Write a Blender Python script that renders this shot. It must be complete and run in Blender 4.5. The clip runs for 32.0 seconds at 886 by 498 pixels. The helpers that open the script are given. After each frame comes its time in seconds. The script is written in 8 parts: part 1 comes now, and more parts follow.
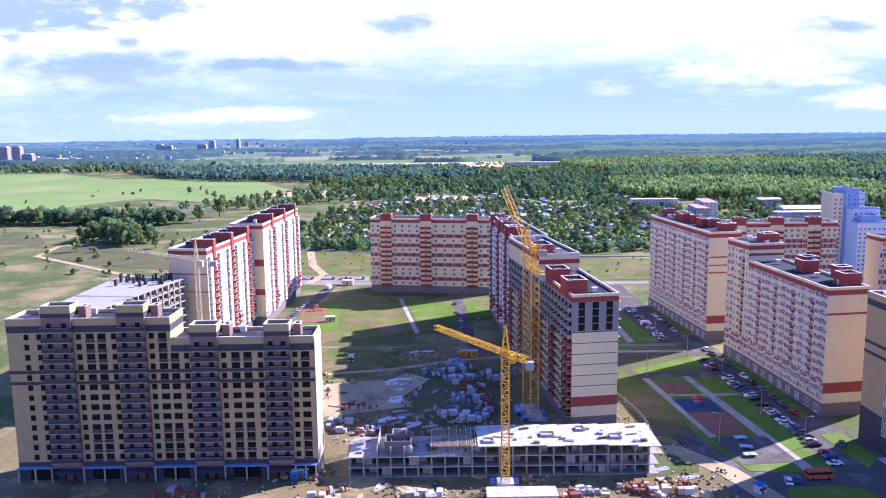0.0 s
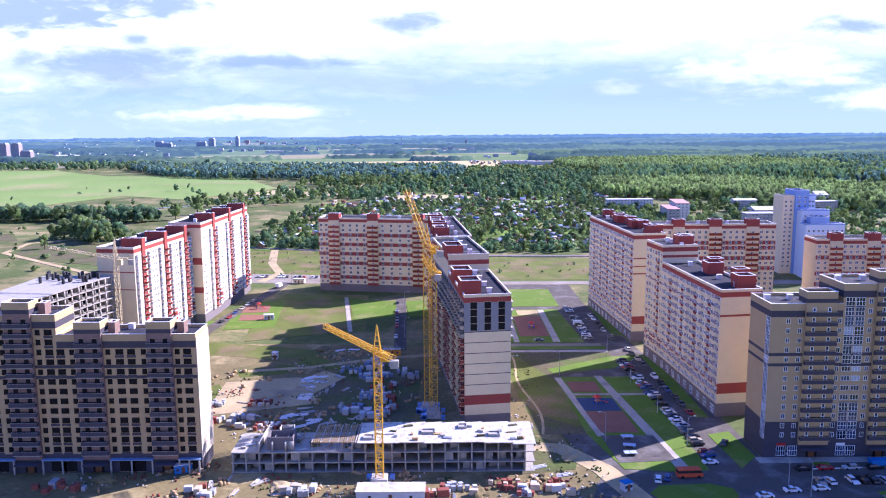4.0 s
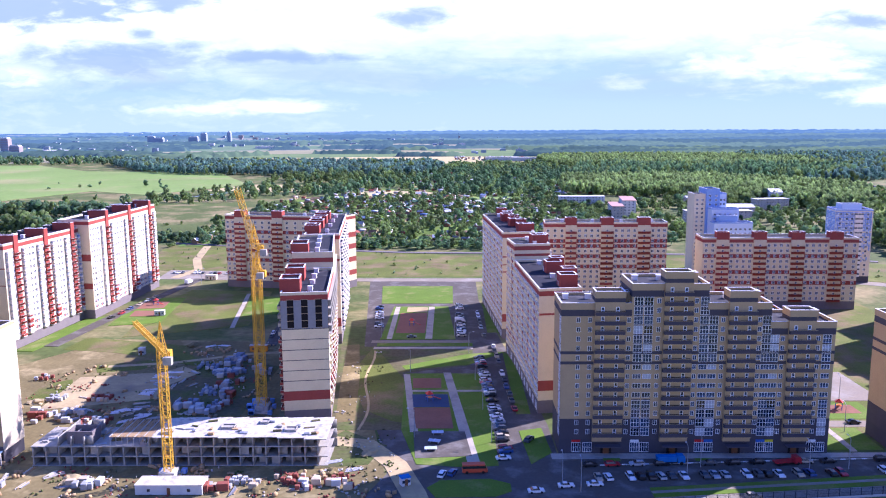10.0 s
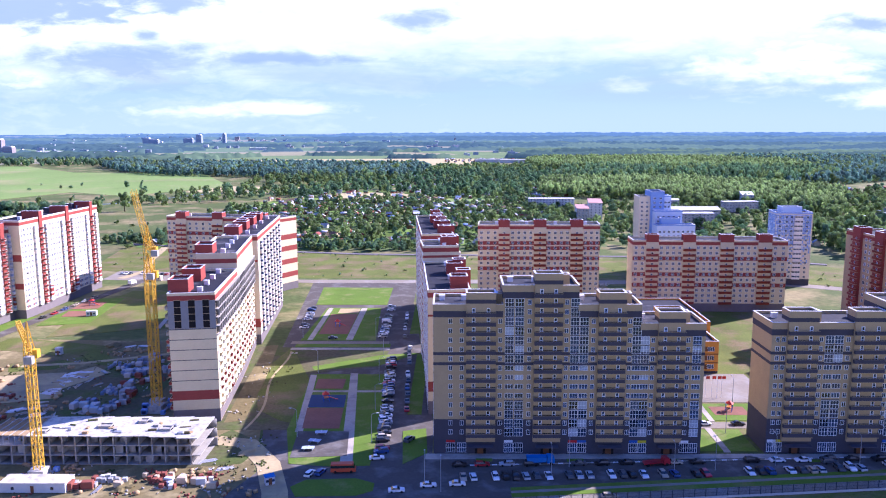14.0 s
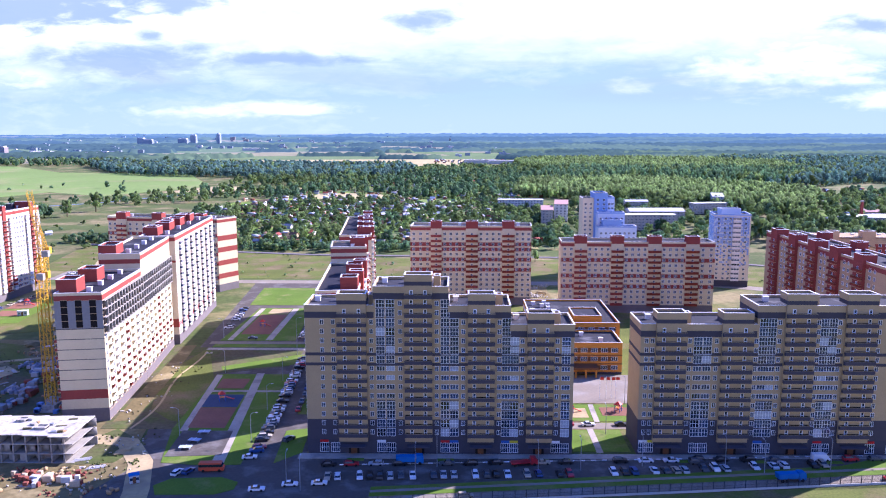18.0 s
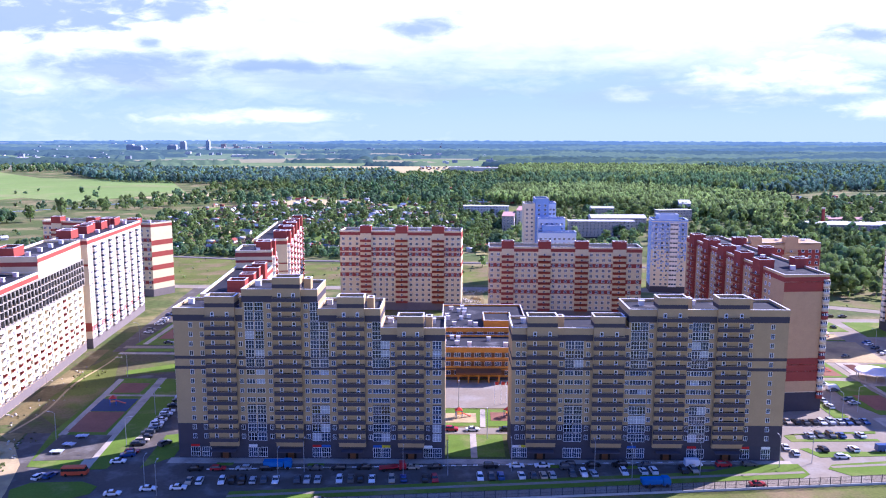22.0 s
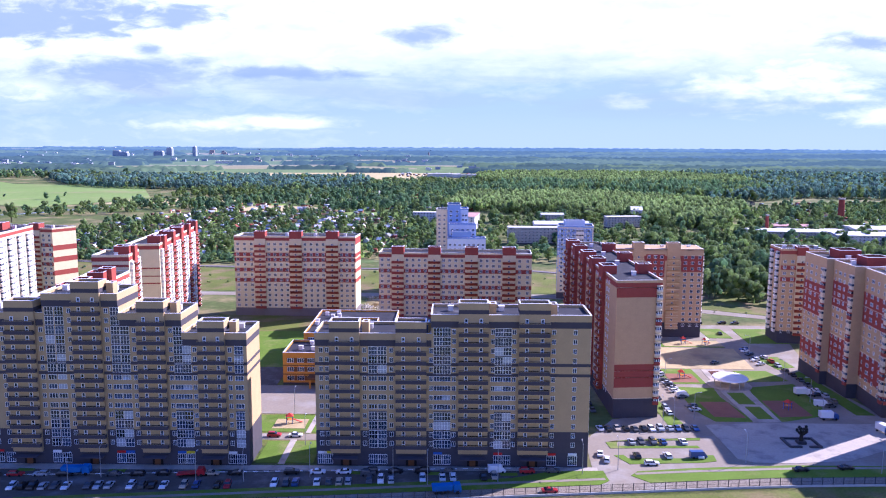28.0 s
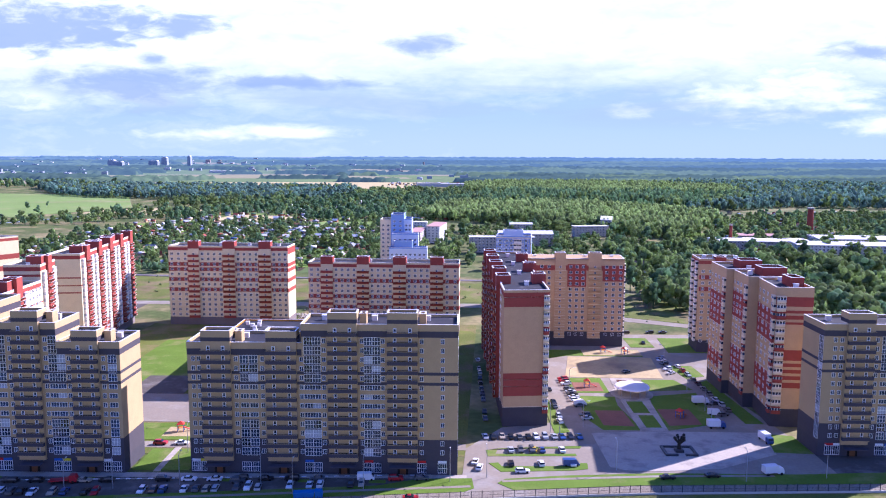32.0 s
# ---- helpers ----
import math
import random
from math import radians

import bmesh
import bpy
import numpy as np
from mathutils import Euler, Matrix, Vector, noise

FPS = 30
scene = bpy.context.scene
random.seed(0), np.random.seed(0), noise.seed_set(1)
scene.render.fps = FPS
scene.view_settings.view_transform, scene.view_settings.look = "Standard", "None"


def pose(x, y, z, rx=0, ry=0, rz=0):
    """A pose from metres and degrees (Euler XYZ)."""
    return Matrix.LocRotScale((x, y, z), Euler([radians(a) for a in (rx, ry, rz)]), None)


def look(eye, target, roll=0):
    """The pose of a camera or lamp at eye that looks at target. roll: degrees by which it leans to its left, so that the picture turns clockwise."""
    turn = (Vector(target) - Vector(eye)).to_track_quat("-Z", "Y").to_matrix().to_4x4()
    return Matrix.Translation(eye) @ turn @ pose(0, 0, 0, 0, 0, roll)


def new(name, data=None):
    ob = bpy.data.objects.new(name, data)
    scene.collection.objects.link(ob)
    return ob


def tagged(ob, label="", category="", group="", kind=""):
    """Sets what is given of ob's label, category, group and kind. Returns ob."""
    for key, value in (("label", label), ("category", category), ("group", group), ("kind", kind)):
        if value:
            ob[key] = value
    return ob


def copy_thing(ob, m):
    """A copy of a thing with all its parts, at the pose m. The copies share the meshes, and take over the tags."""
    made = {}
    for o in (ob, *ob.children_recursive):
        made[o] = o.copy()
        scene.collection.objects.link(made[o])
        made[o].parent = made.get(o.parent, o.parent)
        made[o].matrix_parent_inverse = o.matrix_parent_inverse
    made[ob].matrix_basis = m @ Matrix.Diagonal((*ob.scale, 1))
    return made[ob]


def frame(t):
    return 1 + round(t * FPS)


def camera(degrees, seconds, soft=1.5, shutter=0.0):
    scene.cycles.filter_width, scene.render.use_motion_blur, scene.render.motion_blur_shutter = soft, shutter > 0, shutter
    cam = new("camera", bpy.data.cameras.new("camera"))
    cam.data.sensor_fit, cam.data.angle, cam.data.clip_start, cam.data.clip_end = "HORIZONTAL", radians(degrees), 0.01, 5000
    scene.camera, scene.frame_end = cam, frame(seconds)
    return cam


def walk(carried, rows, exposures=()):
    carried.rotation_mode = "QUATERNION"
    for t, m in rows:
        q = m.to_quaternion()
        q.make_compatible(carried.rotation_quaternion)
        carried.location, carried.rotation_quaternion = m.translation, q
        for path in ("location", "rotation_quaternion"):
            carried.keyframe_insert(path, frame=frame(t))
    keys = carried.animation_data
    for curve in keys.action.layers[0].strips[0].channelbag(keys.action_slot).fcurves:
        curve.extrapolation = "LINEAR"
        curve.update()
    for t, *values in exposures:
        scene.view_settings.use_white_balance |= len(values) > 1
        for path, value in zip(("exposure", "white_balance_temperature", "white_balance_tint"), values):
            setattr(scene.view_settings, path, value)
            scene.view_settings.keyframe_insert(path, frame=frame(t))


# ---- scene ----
# ---------------------------------------------------------------- camera
# x runs along the street, y away from the camera, z up; ground is z = 0.
cam = camera(59.2, 32.0, 1.1)
PATH = [
    (0.0, -0.11, 0.05, 94.97, -0.396, -8.558, 0.662),
    (1.0, 8.34, -1.01, 95.11, -0.317, -8.578, 0.563),
    (2.0, 16.99, -2.14, 95.33, -0.199, -8.601, 0.485),
    (3.0, 25.95, -3.37, 95.65, -0.041, -8.631, 0.436),
    (4.0, 35.32, -4.64, 96.10, 0.114, -8.677, 0.407),
    (5.0, 45.17, -5.84, 96.65, 0.221, -8.745, 0.384),
    (6.0, 55.35, -6.86, 97.18, 0.287, -8.830, 0.352),
    (7.0, 65.70, -7.61, 97.57, 0.329, -8.924, 0.303),
    (8.0, 76.06, -8.08, 97.76, 0.375, -8.999, 0.267),
    (9.0, 86.28, -8.31, 97.73, 0.442, -9.031, 0.267),
    (10.0, 96.22, -8.45, 97.60, 0.514, -9.021, 0.282),
    (11.0, 105.82, -8.68, 97.50, 0.571, -8.981, 0.282),
    (12.0, 115.27, -9.02, 97.45, 0.622, -8.934, 0.257),
    (13.0, 124.79, -9.49, 97.49, 0.682, -8.900, 0.209),
    (14.0, 134.49, -9.97, 97.61, 0.756, -8.875, 0.157),
    (15.0, 144.39, -10.38, 97.79, 0.846, -8.854, 0.119),
    (16.0, 154.31, -10.75, 97.98, 0.927, -8.839, 0.094),
    (17.0, 164.03, -11.09, 98.10, 0.974, -8.836, 0.075),
    (18.0, 173.50, -11.31, 98.06, 0.975, -8.829, 0.054),
    (19.0, 182.74, -11.26, 97.81, 0.931, -8.795, 0.022),
    (20.0, 191.99, -10.90, 97.40, 0.873, -8.694, -0.019),
    (21.0, 201.46, -10.21, 96.92, 0.839, -8.503, -0.067),
    (22.0, 211.15, -9.40, 96.51, 0.841, -8.282, -0.111),
    (23.0, 221.00, -8.69, 96.24, 0.877, -8.101, -0.144),
    (24.0, 230.81, -8.15, 96.10, 0.912, -7.986, -0.166),
    (25.0, 240.41, -7.80, 96.01, 0.914, -7.940, -0.181),
    (26.0, 249.89, -7.61, 95.96, 0.885, -7.917, -0.194),
    (27.0, 259.36, -7.56, 95.91, 0.842, -7.868, -0.212),
    (28.0, 268.96, -7.67, 95.93, 0.816, -7.783, -0.234),
    (29.0, 278.76, -8.01, 96.06, 0.834, -7.661, -0.258),
    (30.0, 288.68, -8.65, 96.30, 0.886, -7.506, -0.268),
    (31.0, 298.62, -9.63, 96.63, 0.955, -7.323, -0.250),
    (32.0, 308.53, -10.85, 97.00, 1.027, -7.120, -0.209),
]

walk(cam, [(t, pose(x, y, z, 90 + pitch, roll, yaw)) for t, x, y, z, yaw, pitch, roll in PATH], [(0.0, 1.42, 5010, 36.0), (12.0, 1.39, 5010, 36.0), (20.0, 1.38, 5010, 36.0), (26.0, 1.32, 5010, 36.0), (32.0, 1.25, 5010, 36.0)])

# ---------------------------------------------------------------- light
SUN_AZ, SUN_EL = 31.5, 32.0          # degrees from +x towards +y, and above the ground
ca, sa, ce, se = math.cos(radians(SUN_AZ)), math.sin(radians(SUN_AZ)), math.cos(radians(SUN_EL)), math.sin(radians(SUN_EL))
sun = new("sun", bpy.data.lights.new("sun", "SUN"))
sun.data.energy, sun.data.angle, sun.data.color = 5.0, radians(0.5), (1.0, 0.87, 0.68)
sun.matrix_world = look((ca * ce * 900, sa * ce * 900, se * 900), (0, 0, 0))

world = bpy.data.worlds.new("sky")
scene.world = world
world.use_nodes = True
wt = world.node_tree
wt.nodes.clear()


def wn(kind, **values):
    n = wt.nodes.new(kind)
    for key, value in values.items():
        n.inputs[key].default_value = value
    return n


def wmath(op, a, b=None, clamp=False):
    n = wt.nodes.new("ShaderNodeMath")
    n.operation, n.use_clamp = op, clamp
    for i, v in enumerate((a, b)):
        if v is None:
            continue
        if isinstance(v, (int, float)):
            n.inputs[i].default_value = v
        else:
            wt.links.new(v, n.inputs[i])
    return n.outputs[0]


def wmix(f, a, b):
    n = wt.nodes.new("ShaderNodeMix")
    n.data_type = "RGBA"
    for i, v in ((0, f), (6, a), (7, b)):
        if isinstance(v, (int, float, tuple)):
            n.inputs[i].default_value = v
        else:
            wt.links.new(v, n.inputs[i])
    return n.outputs[2]


sky = wt.nodes.new("ShaderNodeTexSky")
sky.sky_type, sky.sun_disc = "NISHITA", False
sky.sun_elevation, sky.sun_rotation = radians(SUN_EL), radians(90 - SUN_AZ)
sky.altitude, sky.air_density, sky.dust_density = 200, 1.0, 0.6
coord = wt.nodes.new("ShaderNodeTexCoord")
sep = wt.nodes.new("ShaderNodeSeparateXYZ")
wt.links.new(coord.outputs["Generated"], sep.inputs[0])
ahead = wmath("MAXIMUM", wmath("ABSOLUTE", sep.outputs[1]), 0.12)
across, above = wmath("DIVIDE", sep.outputs[0], ahead), wmath("DIVIDE", sep.outputs[2], ahead)


def swirl(su, sv, detail, offset):
    """Cloud noise drawn out along the horizon."""
    c = wt.nodes.new("ShaderNodeCombineXYZ")
    wt.links.new(wmath("MULTIPLY", across, su), c.inputs[0])
    wt.links.new(wmath("MULTIPLY", above, sv), c.inputs[1])
    c.inputs[2].default_value = offset
    n = wn("ShaderNodeTexNoise", Detail=detail, Roughness=0.58, Scale=1.0, Distortion=0.4)
    wt.links.new(c.outputs[0], n.inputs[0])
    return n.outputs[0]


def ramp(value, lo, hi, a=0.0, b=1.0):
    r = wt.nodes.new("ShaderNodeMapRange")
    r.interpolation_type = "SMOOTHSTEP"
    r.inputs[1].default_value, r.inputs[2].default_value, r.inputs[3].default_value, r.inputs[4].default_value = lo, hi, a, b
    wt.links.new(value, r.inputs[0])
    return r.outputs[0]


billow, wisp = swirl(9.0, 26.0, 8.0, 3.7), swirl(26.0, 80.0, 7.0, 8.1)
ragged = wmath("ADD", wmath("MULTIPLY", wmath("SUBTRACT", billow, 0.5), 3.4), wmath("MULTIPLY", wmath("SUBTRACT", wisp, 0.5), 2.6))


def cloud(u, v, wide, tall, soft=0.85):
    """One cloud: where it stands along and above the horizon, its half width and half height; its edge is ragged."""
    a = wmath("POWER", wmath("DIVIDE", wmath("SUBTRACT", across, u), wide), 2.0)
    b = wmath("POWER", wmath("DIVIDE", wmath("SUBTRACT", above, v), tall), 2.0)
    return ramp(wmath("ADD", wmath("SQRT", wmath("ADD", a, b)), ragged), 1.0 - soft, 1.05 + soft, 1.0, 0.0)


def gather(clouds_):
    total = None
    for c in clouds_:
        total = c if total is None else wmath("MAXIMUM", total, c)
    return total


SKY = 0.0182
low = ramp(above, 0.0, 0.055)
clear = wmix(low, (14.2, 17.6, 21.8, 1), (12.6, 16.6, 22.4, 1))
veil = wmath("ADD", wmath("ADD", ramp(above, 0.03, 0.135), wmath("MULTIPLY", ragged, 0.30)), wmath("MULTIPLY", ramp(across, -0.15, 0.25), wmath("MULTIPLY", ramp(above, 0.06, 0.13, 1.0, 0.0), -0.35)))
puffs = gather([cloud(0.40, 0.075, 0.085, 0.026), cloud(0.545, 0.036, 0.045, 0.011), cloud(-0.325, 0.021, 0.055, 0.009), cloud(-0.22, 0.024, 0.05, 0.007), cloud(0.215, 0.05, 0.022, 0.007), cloud(-0.54, 0.066, 0.05, 0.016), cloud(-0.42, 0.075, 0.08, 0.012)])
shades = gather([cloud(-0.545, 0.152, 0.125, 0.030, 0.45), cloud(-0.345, 0.153, 0.036, 0.013, 0.5), cloud(-0.04, 0.134, 0.034, 0.010), cloud(-0.425, 0.081, 0.10, 0.018), cloud(-0.235, 0.087, 0.075, 0.006), cloud(0.51, 0.124, 0.034, 0.007), cloud(-0.385, 0.115, 0.018, 0.006)])
banks = wmath("MULTIPLY", ramp(swirl(2.4, 26.0, 6.0, 1.3), 0.46, 0.66), wmath("MULTIPLY", ramp(above, 0.02, 0.05), ramp(above, 0.08, 0.12, 1.0, 0.0)))
c1 = wmix(wmath("MAXIMUM", wmath("MINIMUM", wmath("MAXIMUM", veil, puffs), 1.0), 0.0), clear, (26.5, 27.2, 29.0, 1))
c2 = wmix(wmath("MULTIPLY", banks, 0.7), c1, (12.4, 15.4, 19.8, 1))
c3 = wmix(wmath("MULTIPLY", shades, 0.85), c2, (9.4, 12.4, 16.8, 1))
dome = wmix(0.65, sky.outputs[0], (4.0, 8.6, 23.5, 1))
c3 = wmix(ramp(above, 0.24, 0.40), c3, dome)
bg = wn("ShaderNodeBackground", Strength=SKY)
wt.links.new(c3, bg.inputs[0])
wo = wt.nodes.new("ShaderNodeOutputWorld")
wt.links.new(bg.outputs[0], wo.inputs[0])

# ---------------------------------------------------------------- materials
MATS = {}


def mat(name, color, rough=0.85, vary=0.12, scale=0.6, fine=8.0, bump=0.0, metal=0.0, spec=0.12, random_vary=0.0, course=0.0, island=False, second=None):
    """A surface with a large stain-like and a small grain-like variation, both in metres of the world."""
    m = bpy.data.materials.new(name)
    m.use_nodes = True
    t = m.node_tree
    p = t.nodes["Principled BSDF"]
    p.inputs["Roughness"].default_value, p.inputs["Metallic"].default_value = rough, metal
    p.inputs["Specular IOR Level"].default_value = spec
    geo = t.nodes.new("ShaderNodeNewGeometry")
    total = None
    for sc, amount in ((scale * 0.12, vary), (fine * 0.045, vary)):
        n = t.nodes.new("ShaderNodeTexNoise")
        n.inputs["Scale"].default_value, n.inputs["Detail"].default_value = sc * 8, 5.0
        t.links.new(geo.outputs["Position"], n.inputs["Vector"])
        a = t.nodes.new("ShaderNodeMath")
        a.operation = "MULTIPLY_ADD"
        a.inputs[1].default_value, a.inputs[2].default_value = 2 * amount, -amount
        t.links.new(n.outputs[0], a.inputs[0])
        if total is None:
            total = a.outputs[0]
        else:
            s = t.nodes.new("ShaderNodeMath")
            s.operation = "ADD"
            t.links.new(total, s.inputs[0]), t.links.new(a.outputs[0], s.inputs[1])
            total = s.outputs[0]
    if random_vary:
        o = t.nodes.new("ShaderNodeNewGeometry" if island else "ShaderNodeObjectInfo")
        a = t.nodes.new("ShaderNodeMath")
        a.operation = "MULTIPLY_ADD"
        a.inputs[1].default_value, a.inputs[2].default_value = 2 * random_vary, -random_vary
        t.links.new(o.outputs["Random Per Island" if island else "Random"], a.inputs[0])
        s = t.nodes.new("ShaderNodeMath")
        s.operation = "ADD"
        t.links.new(total, s.inputs[0]), t.links.new(a.outputs[0], s.inputs[1])
        total = s.outputs[0]
    if course:
        # fine brick courses in relief of tone
        sp = t.nodes.new("ShaderNodeSeparateXYZ")
        t.links.new(geo.outputs["Position"], sp.inputs[0])
        a = t.nodes.new("ShaderNodeMath")
        a.operation = "PINGPONG"
        a.inputs[1].default_value = 0.1
        t.links.new(sp.outputs[2], a.inputs[0])
        g = t.nodes.new("ShaderNodeMath")
        g.operation = "LESS_THAN"
        g.inputs[1].default_value = 0.012
        t.links.new(a.outputs[0], g.inputs[0])
        s = t.nodes.new("ShaderNodeMath")
        s.operation = "MULTIPLY_ADD"
        s.inputs[1].default_value = -course
        t.links.new(g.outputs[0], s.inputs[0]), t.links.new(total, s.inputs[2])
        total = s.outputs[0]
    mul = t.nodes.new("ShaderNodeMath")
    mul.operation = "ADD"
    mul.inputs[1].default_value = 1.0
    t.links.new(total, mul.inputs[0])
    vm = t.nodes.new("ShaderNodeVectorMath")
    vm.operation = "SCALE"
    vm.inputs[0].default_value = color
    t.links.new(mul.outputs[0], vm.inputs["Scale"])
    if second:
        # patches of another colour, ragged at their edges
        n = t.nodes.new("ShaderNodeTexNoise")
        n.inputs["Scale"].default_value, n.inputs["Detail"].default_value, n.inputs["Roughness"].default_value = second[3], 9.0, 0.62
        t.links.new(geo.outputs["Position"], n.inputs["Vector"])
        r = t.nodes.new("ShaderNodeMapRange")
        r.inputs[1].default_value, r.inputs[2].default_value = second[4], second[4] + 0.16
        t.links.new(n.outputs[0], r.inputs[0])
        mx = t.nodes.new("ShaderNodeMix")
        mx.data_type = "RGBA"
        mx.inputs[6].default_value, mx.inputs[7].default_value = (*color, 1), (*second[:3], 1)
        t.links.new(r.outputs[0], mx.inputs[0])
        t.links.new(mx.outputs[2], vm.inputs[0])
    t.links.new(vm.outputs[0], p.inputs["Base Color"])
    if bump:
        b = t.nodes.new("ShaderNodeBump")
        b.inputs["Strength"].default_value, b.inputs["Distance"].default_value = bump, 0.05
        t.links.new(total, b.inputs["Height"])
        t.links.new(b.outputs[0], p.inputs["Normal"])
    MATS[name] = m
    return m


YELLOW = mat("ochre_brick", (0.46, 0.335, 0.178), 0.9, 0.10, 0.3, 6, 0.2, course=0.1)
DARKBAND = mat("grey_brown_brick", (0.078, 0.070, 0.082), 0.88, 0.12, 0.4, 6, 0.2)
GREYBASE = mat("grey_mauve_base", (0.19, 0.165, 0.165), 0.88, 0.16, 0.4, 6, 0.2)
PLINTH = mat("dark_plinth_brick", (0.068, 0.064, 0.078), 0.85, 0.14, 0.4, 6, 0.2)
BEIGE = mat("cream_brick", (0.72, 0.60, 0.375), 0.9, 0.08, 0.3, 6, 0.2, course=0.08)
PALE = mat("pale_panel", (0.700, 0.598, 0.430), 0.88, 0.07, 0.3, 5, 0.15)
RED = mat("red_brick", (0.31, 0.072, 0.056), 0.88, 0.13, 0.4, 6, 0.2, course=0.1)
ORANGEBRICK = mat("orange_tan_brick", (0.53, 0.36, 0.20), 0.88, 0.1, 0.4, 6, 0.2, course=0.1)
CONCRETE = mat("raw_concrete", (0.37, 0.345, 0.30), 0.92, 0.2, 0.5, 4, 0.3)
SLABWHITE = mat("fresh_slab", (0.52, 0.48, 0.41), 0.9, 0.25, 0.4, 3, 0.2, second=(0.30, 0.28, 0.25, 0.45, 0.5))
# Deck colours darkened for shade inside parapets; pale patches stand for sunlit parts.
ROOF = mat("roof_membrane", (0.042, 0.042, 0.052), 0.85, 0.3, 0.25, 3, 0.1, second=(0.14, 0.135, 0.14, 0.12, 0.56))
ROOFDARK = mat("shade_dark_bitumen", (0.028, 0.028, 0.038), 0.8, 0.3, 0.25, 3, 0.1, second=(0.16, 0.155, 0.16, 0.10, 0.57))
COPING = mat("white_metal_coping", (0.78, 0.76, 0.78), 0.5, 0.06, 0.5, 5, metal=0.2)
FRAMEWHITE = mat("white_window_frame", (0.86, 0.86, 0.86), 0.5, 0.04)
WHITEPANEL = mat("white_balcony_panel", (0.78, 0.72, 0.66), 0.7, 0.06, 0.5, 5)
GLASS = mat("window_glass", (0.03, 0.045, 0.08), 0.08, 0.05, 0.5, 2, spec=0.85, random_vary=0.6)
# Pale base paints sky reflection on street panes, curtains on sunny balconies.
GLASSPALE = mat("sky_sheen_curtain_glass", (0.40, 0.43, 0.48), 0.08, 0.08, 0.5, 2, spec=0.8)
GLASSMID = mat("mid_grey_glass", (0.15, 0.155, 0.17), 0.1, 0.08, 0.5, 2, spec=0.6, random_vary=0.5)
# Near-black paint for the shade inside rooms that are not built.
INNERSHADE = mat("painted_interior_shade", (0.018, 0.016, 0.016), 0.95, 0.2)
ASPHALT = mat("asphalt", (0.104, 0.090, 0.076), 0.92, 0.2, 0.06, 3, 0.2, second=(0.175, 0.16, 0.145, 0.12, 0.5))
ASPHALTPALE = mat("dusty_asphalt", (0.255, 0.215, 0.165), 0.92, 0.18, 0.06, 3, 0.2, second=(0.30, 0.27, 0.23, 0.09, 0.5))
PAVING = mat("concrete_paving", (0.41, 0.36, 0.295), 0.9, 0.18, 0.1, 4, 0.2, second=(0.27, 0.24, 0.21, 0.15, 0.5))
LAWN = mat("mown_lawn", (0.115, 0.185, 0.022), 0.95, 0.3, 0.08, 6, 0.4, second=(0.21, 0.22, 0.07, 0.08, 0.52))
ROUGHGRASS = mat("rough_grass", (0.125, 0.145, 0.03), 0.95, 0.5, 0.05, 4, 0.5, second=(0.20, 0.15, 0.075, 0.05, 0.47))
MEADOW = mat("green_meadow", (0.19, 0.27, 0.07), 0.95, 0.2, 0.006, 0.3, 0.2, second=(0.27, 0.27, 0.11, 0.006, 0.5))
DIRT = mat("bare_dirt", (0.19, 0.152, 0.066), 0.95, 0.4, 0.06, 2, 0.4, second=(0.38, 0.305, 0.15, 0.06, 0.52))
SAND = mat("pale_sand", (0.43, 0.335, 0.175), 0.95, 0.3, 0.08, 2, 0.3, second=(0.28, 0.22, 0.14, 0.09, 0.52))
REDSAND = mat("reddish_play_ground", (0.24, 0.115, 0.078), 0.95, 0.2, 0.2, 4, 0.3)
PLOUGH = mat("brown_fallow_soil", (0.125, 0.108, 0.058), 0.95, 0.45, 0.05, 2, 0.4, second=(0.095, 0.12, 0.03, 0.07, 0.45))
TANFIELD = mat("dry_tan_field", (0.46, 0.38, 0.19), 0.95, 0.15, 0.006, 0.2, 0.2)
KERB = mat("kerb_stone", (0.46, 0.45, 0.43), 0.9, 0.1)
CRANEYELLOW = mat("crane_yellow_paint", (0.68, 0.40, 0.035), 0.5, 0.12, 0.6, 4)
STEEL = mat("galvanised_steel", (0.40, 0.41, 0.43), 0.45, 0.1, metal=0.6)
BLACKSTEEL = mat("dark_fence_steel", (0.05, 0.05, 0.055), 0.6, 0.1)
BLUEPANEL = mat("blue_cladding", (0.23, 0.35, 0.66), 0.6, 0.06, 0.5, 4)
PALEBLUE = mat("pale_blue_cladding", (0.52, 0.60, 0.76), 0.65, 0.06, 0.5, 4)
SCHOOLORANGE = mat("school_orange_panel", (0.62, 0.27, 0.045), 0.7, 0.06, 0.5, 4)
BROWNPANEL = mat("school_brown_panel", (0.16, 0.075, 0.035), 0.7, 0.06, 0.5, 4)
TYRE = mat("tyre_rubber", (0.02, 0.02, 0.02), 0.9, 0.1)
LEAF = mat("tree_foliage", (0.138, 0.168, 0.086), 0.9, 0.4, 0.02, 1.2, 0.3, random_vary=0.26, island=True)
LEAFDARK = mat("dark_forest_foliage", (0.112, 0.155, 0.10), 0.9, 0.3, 0.02, 0.8, 0.3, random_vary=0.26, island=True)
LEAFPALE = mat("birch_foliage", (0.165, 0.198, 0.105), 0.9, 0.42, 0.012, 0.8, 0.3, random_vary=0.26, island=True)


